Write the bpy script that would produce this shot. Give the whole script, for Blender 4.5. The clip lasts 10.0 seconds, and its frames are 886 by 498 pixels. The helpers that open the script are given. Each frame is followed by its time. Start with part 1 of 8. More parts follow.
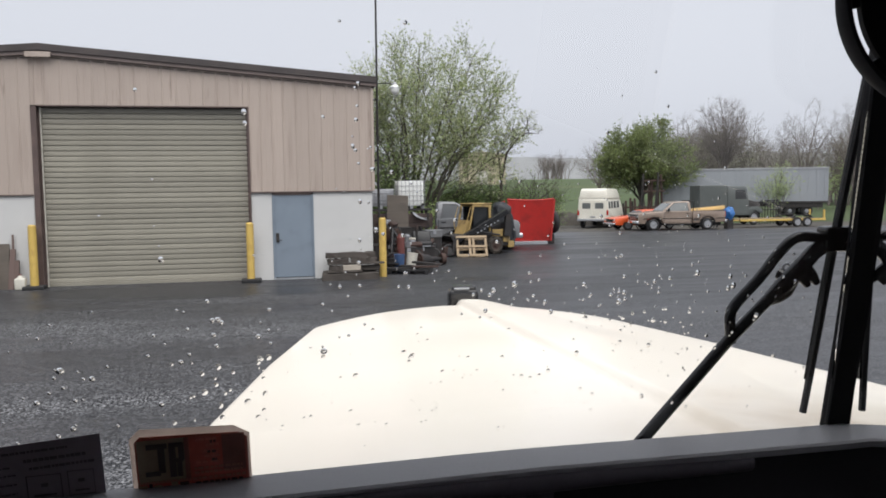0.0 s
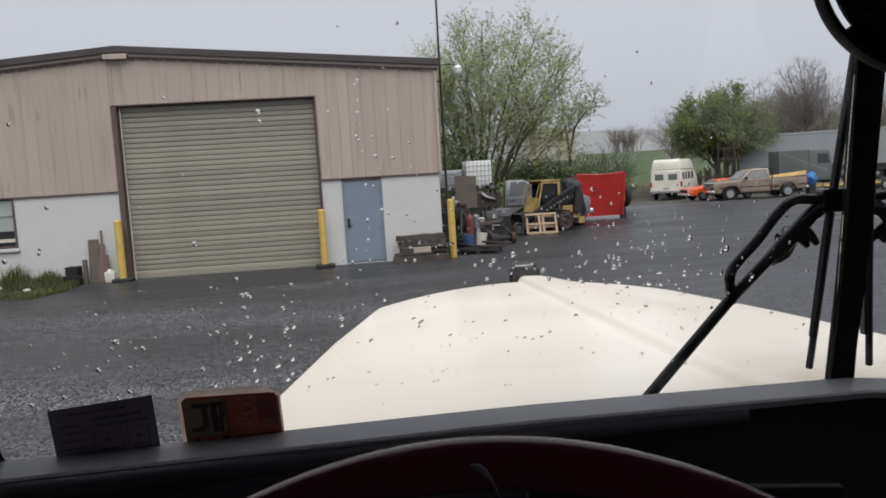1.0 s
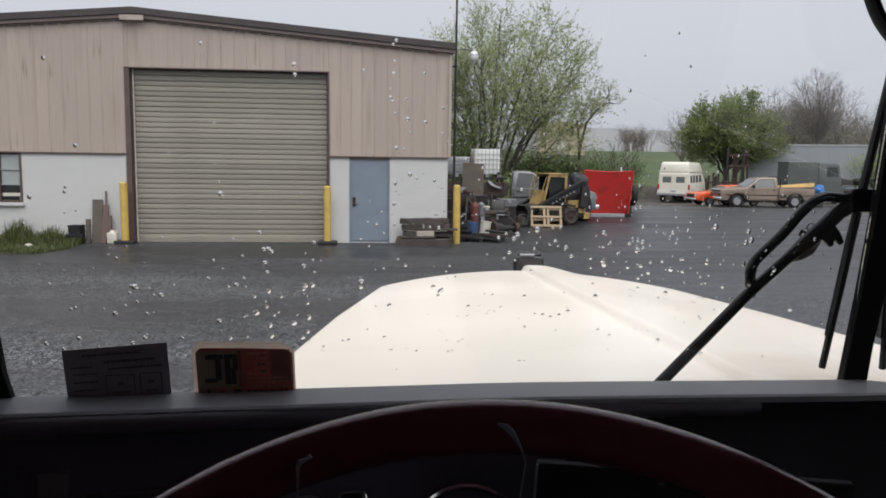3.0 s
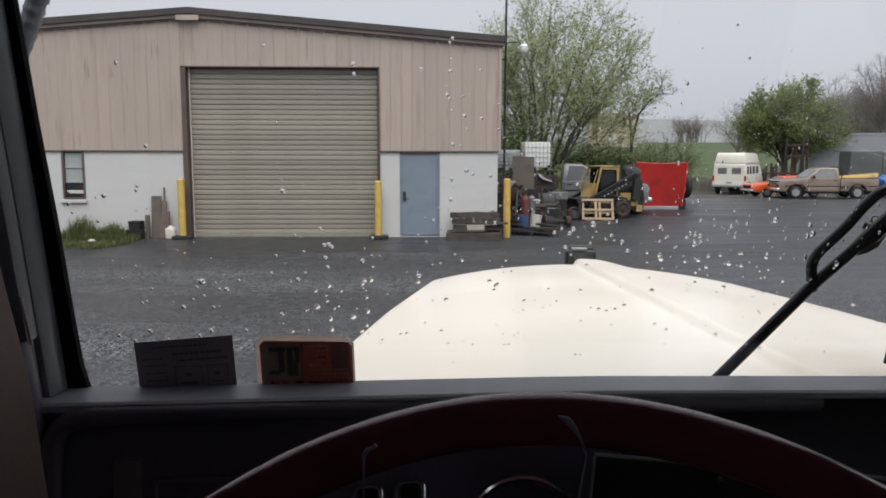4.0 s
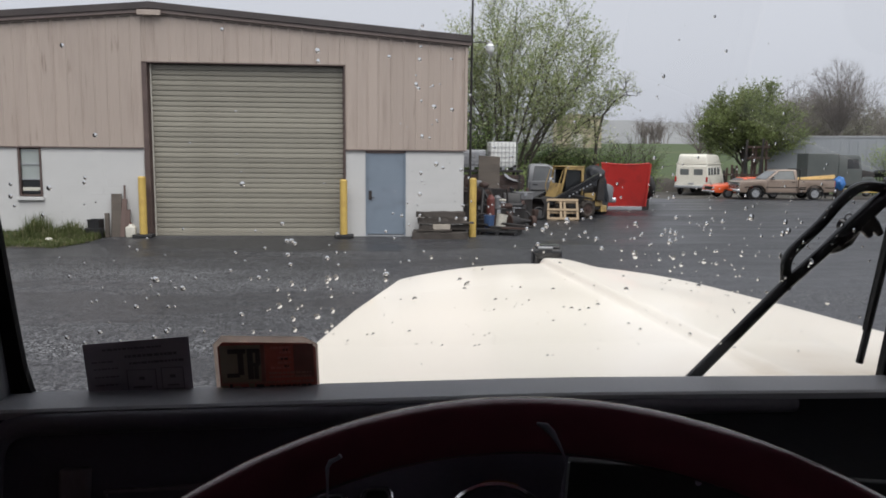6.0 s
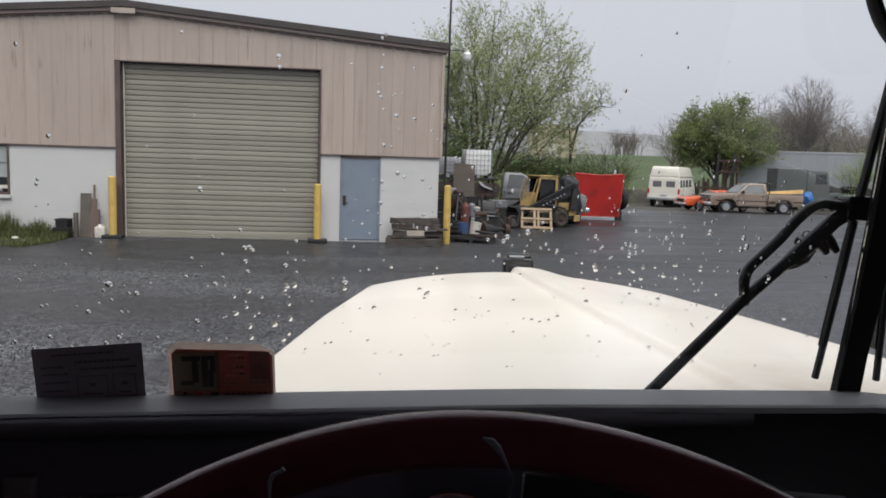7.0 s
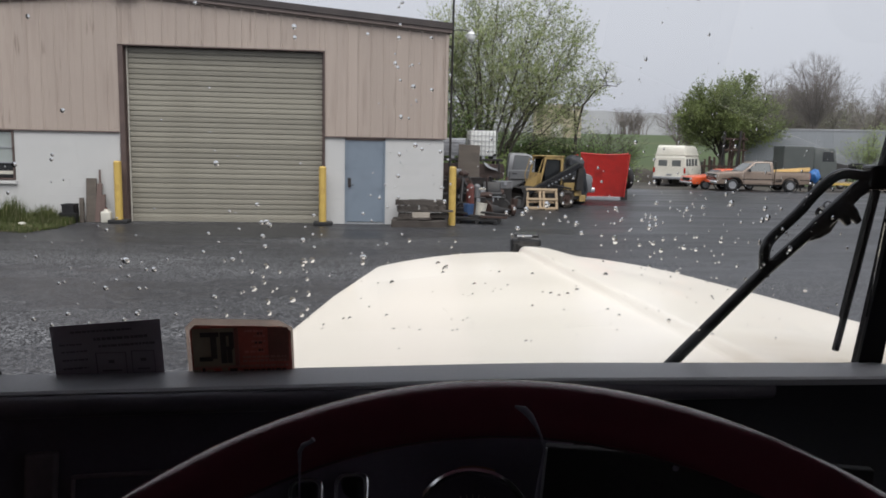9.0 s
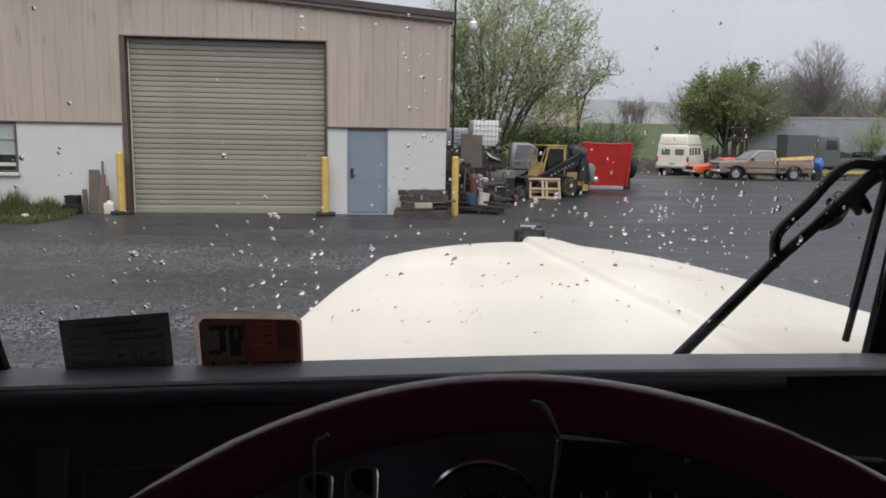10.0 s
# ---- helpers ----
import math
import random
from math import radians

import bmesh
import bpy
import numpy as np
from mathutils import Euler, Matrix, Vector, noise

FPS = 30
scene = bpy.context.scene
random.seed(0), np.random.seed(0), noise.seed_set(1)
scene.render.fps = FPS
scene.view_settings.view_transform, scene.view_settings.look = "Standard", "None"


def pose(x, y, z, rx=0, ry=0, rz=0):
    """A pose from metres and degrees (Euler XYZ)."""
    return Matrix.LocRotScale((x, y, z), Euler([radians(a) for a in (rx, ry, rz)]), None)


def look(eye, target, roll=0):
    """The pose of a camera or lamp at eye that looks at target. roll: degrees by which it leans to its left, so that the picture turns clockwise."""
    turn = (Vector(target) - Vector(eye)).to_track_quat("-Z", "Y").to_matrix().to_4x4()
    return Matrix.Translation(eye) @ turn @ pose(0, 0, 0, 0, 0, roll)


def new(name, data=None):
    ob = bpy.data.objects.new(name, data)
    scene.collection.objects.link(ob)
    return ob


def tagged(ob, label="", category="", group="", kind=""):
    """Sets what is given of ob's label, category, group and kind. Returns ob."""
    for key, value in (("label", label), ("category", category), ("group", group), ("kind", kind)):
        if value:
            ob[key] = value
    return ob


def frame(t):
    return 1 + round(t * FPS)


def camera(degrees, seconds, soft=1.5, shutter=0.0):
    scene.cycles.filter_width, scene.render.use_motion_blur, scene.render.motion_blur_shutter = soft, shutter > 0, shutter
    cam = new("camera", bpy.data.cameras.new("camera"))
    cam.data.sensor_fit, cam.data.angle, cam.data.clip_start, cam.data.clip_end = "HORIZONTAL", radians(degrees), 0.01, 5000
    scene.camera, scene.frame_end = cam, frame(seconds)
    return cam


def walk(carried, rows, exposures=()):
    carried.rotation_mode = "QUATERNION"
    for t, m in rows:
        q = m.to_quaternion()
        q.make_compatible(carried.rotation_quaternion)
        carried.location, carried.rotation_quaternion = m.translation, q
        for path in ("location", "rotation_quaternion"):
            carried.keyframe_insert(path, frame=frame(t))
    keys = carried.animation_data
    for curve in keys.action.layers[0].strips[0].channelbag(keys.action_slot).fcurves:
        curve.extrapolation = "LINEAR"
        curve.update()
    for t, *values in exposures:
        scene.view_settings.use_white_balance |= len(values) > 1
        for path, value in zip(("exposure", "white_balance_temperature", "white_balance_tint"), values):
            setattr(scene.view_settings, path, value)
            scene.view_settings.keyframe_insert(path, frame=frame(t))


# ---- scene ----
cam = camera(60.0, 10.0, soft=1.75)
PATH = [
    (0, (-0.018, 2.977, 2.091), (1.906, 12.762, 1.351), -0.73),
    (0.5, (0.008, 2.934, 2.095), (1.440, 12.799, 1.298), -0.66),
    (1, (0.029, 2.905, 2.090), (1.017, 12.809, 1.126), -3.43),
    (1.5, (0.023, 2.892, 2.084), (1.210, 12.781, 1.186), -1.09),
    (2, (0.025, 2.897, 2.078), (0.950, 12.829, 1.377), 0.25),
    (2.5, (0.016, 2.903, 2.080), (0.814, 12.850, 1.439), -0.00),
    (3, (0.010, 2.910, 2.075), (0.969, 12.798, 0.931), 0.77),
    (3.2, (0.004, 2.897, 2.082), (0.250, 12.830, 0.949), 0.19),
    (4.3, (0.004, 2.909, 2.073), (0.411, 12.823, 0.824), -0.02),
    (4.5, (0.004, 2.914, 2.071), (0.644, 12.817, 0.838), 0.20),
    (5, (0.011, 2.914, 2.074), (0.911, 12.812, 0.971), 0.63),
    (5.5, (-0.000, 2.920, 2.072), (0.777, 12.832, 1.002), 0.60),
    (5.7, (-0.000, 2.925, 2.071), (0.702, 12.826, 0.857), 0.43),
    (6.8, (0.014, 2.930, 2.074), (1.090, 12.795, 0.840), 1.57),
    (7, (0.014, 2.930, 2.074), (1.105, 12.805, 0.935), 1.87),
    (7.5, (0.011, 2.925, 2.075), (1.128, 12.801, 0.967), 1.59),
    (8, (0.008, 2.933, 2.070), (1.101, 12.813, 0.978), 2.09),
    (8.5, (0.007, 2.929, 2.070), (1.224, 12.791, 0.949), 1.89),
    (9, (0.004, 2.937, 2.066), (1.029, 12.788, 0.689), 1.25),
    (9.5, (0.001, 2.939, 2.067), (0.983, 12.759, 0.452), 1.14),
    (10, (-0.001, 2.941, 2.067), (0.990, 12.777, 0.561), 1.01),
]
walk(cam, [(t, look(eye, target, roll)) for t, eye, target, roll in PATH], [(0.0, 0.20), (0.5, 0.09), (1.0, -0.10), (1.5, -0.03), (2.0, 0.05), (2.3, 0.16), (2.6, 0.18), (3.0, 0.02), (10.0, 0.0)])

# ---- world and sun: a rainy, overcast spring day ----
world = bpy.data.worlds.new("overcast_sky")
scene.world = world
world.use_nodes = True
wn, wl = world.node_tree.nodes, world.node_tree.links
wn.clear()
sky = wn.new("ShaderNodeTexSky")
sky.sky_type, sky.sun_disc = "NISHITA", False
sky.sun_elevation, sky.sun_rotation = radians(58), radians(200)
sky.air_density, sky.dust_density, sky.ozone_density = 1.0, 6.0, 1.0
grey = wn.new("ShaderNodeHueSaturation")
grey.inputs["Saturation"].default_value = 0.06
cloud = wn.new("ShaderNodeMix")
cloud.data_type, cloud.blend_type = "RGBA", "MIX"
cloud.inputs[0].default_value = 0.62
cloud.inputs[7].default_value = (8.2, 8.6, 9.6, 1)
bg = wn.new("ShaderNodeBackground")
bg.inputs["Strength"].default_value = 0.105
wout = wn.new("ShaderNodeOutputWorld")
wl.new(sky.outputs[0], grey.inputs["Color"])
wl.new(grey.outputs[0], cloud.inputs[6])
wl.new(cloud.outputs[2], bg.inputs["Color"])
wl.new(bg.outputs[0], wout.inputs["Surface"])
sun_data = bpy.data.lights.new("sun", "SUN")
sun_data.energy, sun_data.angle, sun_data.color = 3.1, radians(70), (1.0, 0.98, 0.95)
sun = new("sun", sun_data)
sun.matrix_world = look((5, -8, 30), (0, 8, 0))

# ---- materials ----
def mat(name, colour, rough=0.6, metal=0.0, vary=0.15, scale=6.0, fine=60.0, bump=0.15, spots=None, spot_scale=3.0, spot_amount=0.5, rnd=0.0, coat=0.0, stretch=(1, 1, 1), bump_dist=0.004):
    """A procedural surface: colour varied at two scales, uneven gloss, fine relief, and stains of a second colour."""
    m = bpy.data.materials.new(name)
    m.use_nodes = True
    n, l = m.node_tree.nodes, m.node_tree.links
    b = n["Principled BSDF"]
    tc = n.new("ShaderNodeTexCoord")
    mp = n.new("ShaderNodeMapping")
    mp.inputs["Scale"].default_value = stretch
    l.new(tc.outputs["Object"], mp.inputs["Vector"])
    big, small = n.new("ShaderNodeTexNoise"), n.new("ShaderNodeTexNoise")
    big.inputs["Scale"].default_value, big.inputs["Detail"].default_value = scale, 4
    small.inputs["Scale"].default_value, small.inputs["Detail"].default_value = fine, 3
    for t in (big, small):
        l.new(mp.outputs[0], t.inputs["Vector"])
    add = n.new("ShaderNodeMath")
    add.operation = "MULTIPLY_ADD"
    l.new(small.outputs["Fac"], add.inputs[0])
    add.inputs[1].default_value = 0.5
    l.new(big.outputs["Fac"], add.inputs[2])
    ramp = n.new("ShaderNodeMapRange")
    ramp.inputs["From Min"].default_value, ramp.inputs["From Max"].default_value = 0.45, 1.05
    ramp.inputs["To Min"].default_value, ramp.inputs["To Max"].default_value = 1 - vary, 1 + vary
    l.new(add.outputs[0], ramp.inputs["Value"])
    value = ramp.outputs[0]
    if rnd:
        info = n.new("ShaderNodeObjectInfo")
        r2 = n.new("ShaderNodeMapRange")
        r2.inputs["To Min"].default_value, r2.inputs["To Max"].default_value = 1 - rnd, 1 + rnd
        l.new(info.outputs["Random"], r2.inputs["Value"])
        mul = n.new("ShaderNodeMath")
        mul.operation = "MULTIPLY"
        l.new(value, mul.inputs[0]), l.new(r2.outputs[0], mul.inputs[1])
        value = mul.outputs[0]
    base = n.new("ShaderNodeMix")
    base.data_type, base.blend_type = "RGBA", "MULTIPLY"
    base.inputs[0].default_value = 1.0
    base.inputs[6].default_value = (*colour, 1)
    l.new(value, base.inputs[7])
    out = base.outputs[2]
    if spots:
        st = n.new("ShaderNodeTexNoise")
        st.inputs["Scale"].default_value, st.inputs["Detail"].default_value = spot_scale, 6
        l.new(mp.outputs[0], st.inputs["Vector"])
        sr = n.new("ShaderNodeMapRange")
        sr.inputs["From Min"].default_value, sr.inputs["From Max"].default_value = 0.52, 0.72
        sr.inputs["To Max"].default_value = spot_amount
        l.new(st.outputs["Fac"], sr.inputs["Value"])
        mx = n.new("ShaderNodeMix")
        mx.data_type = "RGBA"
        l.new(sr.outputs[0], mx.inputs[0]), l.new(out, mx.inputs[6])
        mx.inputs[7].default_value = (*spots, 1)
        out = mx.outputs[2]
    l.new(out, b.inputs["Base Color"])
    rr = n.new("ShaderNodeMapRange")
    rr.inputs["To Min"].default_value, rr.inputs["To Max"].default_value = max(rough - 0.12, 0.03), min(rough + 0.12, 1)
    l.new(big.outputs["Fac"], rr.inputs["Value"])
    l.new(rr.outputs[0], b.inputs["Roughness"])
    b.inputs["Metallic"].default_value = metal
    if coat:
        b.inputs["Coat Weight"].default_value, b.inputs["Coat Roughness"].default_value = coat, 0.08
    if bump:
        bp = n.new("ShaderNodeBump")
        bp.inputs["Strength"].default_value, bp.inputs["Distance"].default_value = bump, bump_dist
        l.new(small.outputs["Fac"], bp.inputs["Height"])
        l.new(bp.outputs[0], b.inputs["Normal"])
    return m


def glass(name, colour=(1, 1, 1), ior=1.45, rough=0.0):
    m = bpy.data.materials.new(name)
    m.use_nodes = True
    b = m.node_tree.nodes["Principled BSDF"]
    b.inputs["Base Color"].default_value = (*colour, 1)
    b.inputs["Transmission Weight"].default_value = 1.0
    b.inputs["Roughness"].default_value, b.inputs["IOR"].default_value = rough, ior
    return m


def asphalt_material():
    """Wet, worn asphalt: loose stone chips in patches, smooth damp lanes between."""
    m = mat("wet_asphalt", (0.052, 0.054, 0.060), 0.5, 0, 0.3, 0.35, 45, 0.0)
    n, l = m.node_tree.nodes, m.node_tree.links
    b = n["Principled BSDF"]
    tc = n.new("ShaderNodeTexCoord")
    patch, chips, grit = n.new("ShaderNodeTexNoise"), n.new("ShaderNodeTexVoronoi"), n.new("ShaderNodeTexNoise")
    mp = n.new("ShaderNodeMapping")
    mp.inputs["Scale"].default_value = (0.22, 1.0, 1.0)
    l.new(tc.outputs["Object"], mp.inputs["Vector"])
    patch.inputs["Scale"].default_value, patch.inputs["Detail"].default_value, patch.inputs["Roughness"].default_value = 0.42, 7, 0.66
    chips.inputs["Scale"].default_value = 58
    grit.inputs["Scale"].default_value, grit.inputs["Detail"].default_value = 9, 8
    l.new(mp.outputs[0], patch.inputs["Vector"])
    l.new(tc.outputs["Object"], chips.inputs["Vector"])
    l.new(tc.outputs["Object"], grit.inputs["Vector"])
    mask = n.new("ShaderNodeMapRange")
    mask.inputs["From Min"].default_value, mask.inputs["From Max"].default_value = 0.41, 0.61
    mask.inputs["To Min"].default_value = 0.30
    l.new(patch.outputs["Fac"], mask.inputs["Value"])
    # smoother wet paving towards one side, and a darker colour from near the workshop on
    xyz, wob, side_, wall_tone, keep = n.new("ShaderNodeSeparateXYZ"), n.new("ShaderNodeTexNoise"), n.new("ShaderNodeMapRange"), n.new("ShaderNodeMapRange"), n.new("ShaderNodeMath")
    wx, wy = n.new("ShaderNodeMath"), n.new("ShaderNodeMath")
    wob.inputs["Scale"].default_value, wob.inputs["Detail"].default_value = 0.6, 5
    l.new(tc.outputs["Object"], xyz.inputs[0]), l.new(mp.outputs[0], wob.inputs["Vector"])
    for node, out_, gain in ((wx, "X", 3.0), (wy, "Y", 5.0)):
        node.operation = "MULTIPLY_ADD"
        l.new(wob.outputs["Fac"], node.inputs[0]), l.new(xyz.outputs[out_], node.inputs[2])
        node.inputs[1].default_value = gain
    side_.inputs["From Min"].default_value, side_.inputs["From Max"].default_value = 2.2, 4.2
    side_.inputs["To Min"].default_value, side_.inputs["To Max"].default_value = 1.0, 0.62
    l.new(wx.outputs[0], side_.inputs["Value"])
    keep.operation = "MULTIPLY"
    l.new(mask.outputs[0], keep.inputs[0]), l.new(side_.outputs[0], keep.inputs[1])
    mask = keep
    wall_tone.inputs["From Min"].default_value, wall_tone.inputs["From Max"].default_value = 18.0, 19.6
    wall_tone.inputs["To Min"].default_value, wall_tone.inputs["To Max"].default_value = 1.0, 0.72
    l.new(wy.outputs[0], wall_tone.inputs["Value"])
    # chip tone
    tone = n.new("ShaderNodeValToRGB")
    e = tone.color_ramp.elements
    e[0].position, e[0].color = 0.45, (0.010, 0.0104, 0.012, 1)
    e[1].position, e[1].color = 0.95, (0.31, 0.313, 0.325, 1)
    l.new(chips.outputs["Color"], tone.inputs["Fac"])
    lane = n.new("ShaderNodeValToRGB")
    e = lane.color_ramp.elements
    e[0].position, e[0].color = 0.3, (0.008, 0.0084, 0.0105, 1)
    e[1].position, e[1].color = 0.7, (0.041, 0.043, 0.050, 1)
    l.new(grit.outputs["Fac"], lane.inputs["Fac"])
    mx = n.new("ShaderNodeMix")
    mx.data_type = "RGBA"
    l.new(mask.outputs[0], mx.inputs[0]), l.new(lane.outputs[0], mx.inputs[6]), l.new(tone.outputs[0], mx.inputs[7])
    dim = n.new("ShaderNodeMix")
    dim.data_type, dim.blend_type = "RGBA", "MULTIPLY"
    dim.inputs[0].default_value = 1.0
    l.new(mx.outputs[2], dim.inputs[6]), l.new(wall_tone.outputs[0], dim.inputs[7])
    l.new(dim.outputs[2], b.inputs["Base Color"])
    rg = n.new("ShaderNodeMapRange")
    b.inputs["Specular IOR Level"].default_value = 0.25
    rg.inputs["To Min"].default_value, rg.inputs["To Max"].default_value = 0.27, 0.68
    l.new(mask.outputs[0], rg.inputs["Value"])
    l.new(rg.outputs[0], b.inputs["Roughness"])
    h = n.new("ShaderNodeMath")
    h.operation = "MULTIPLY"
    l.new(chips.outputs["Distance"], h.inputs[0]), l.new(mask.outputs[0], h.inputs[1])
    h2 = n.new("ShaderNodeMath")
    h2.operation = "MULTIPLY_ADD"
    l.new(grit.outputs["Fac"], h2.inputs[0])
    h2.inputs[1].default_value = 0.6
    l.new(h.outputs[0], h2.inputs[2])
    bp = n.new("ShaderNodeBump")
    bp.inputs["Strength"].default_value, bp.inputs["Distance"].default_value = 0.36, 0.012
    l.new(h2.outputs[0], bp.inputs["Height"])
    l.new(bp.outputs[0], b.inputs["Normal"])
    return m


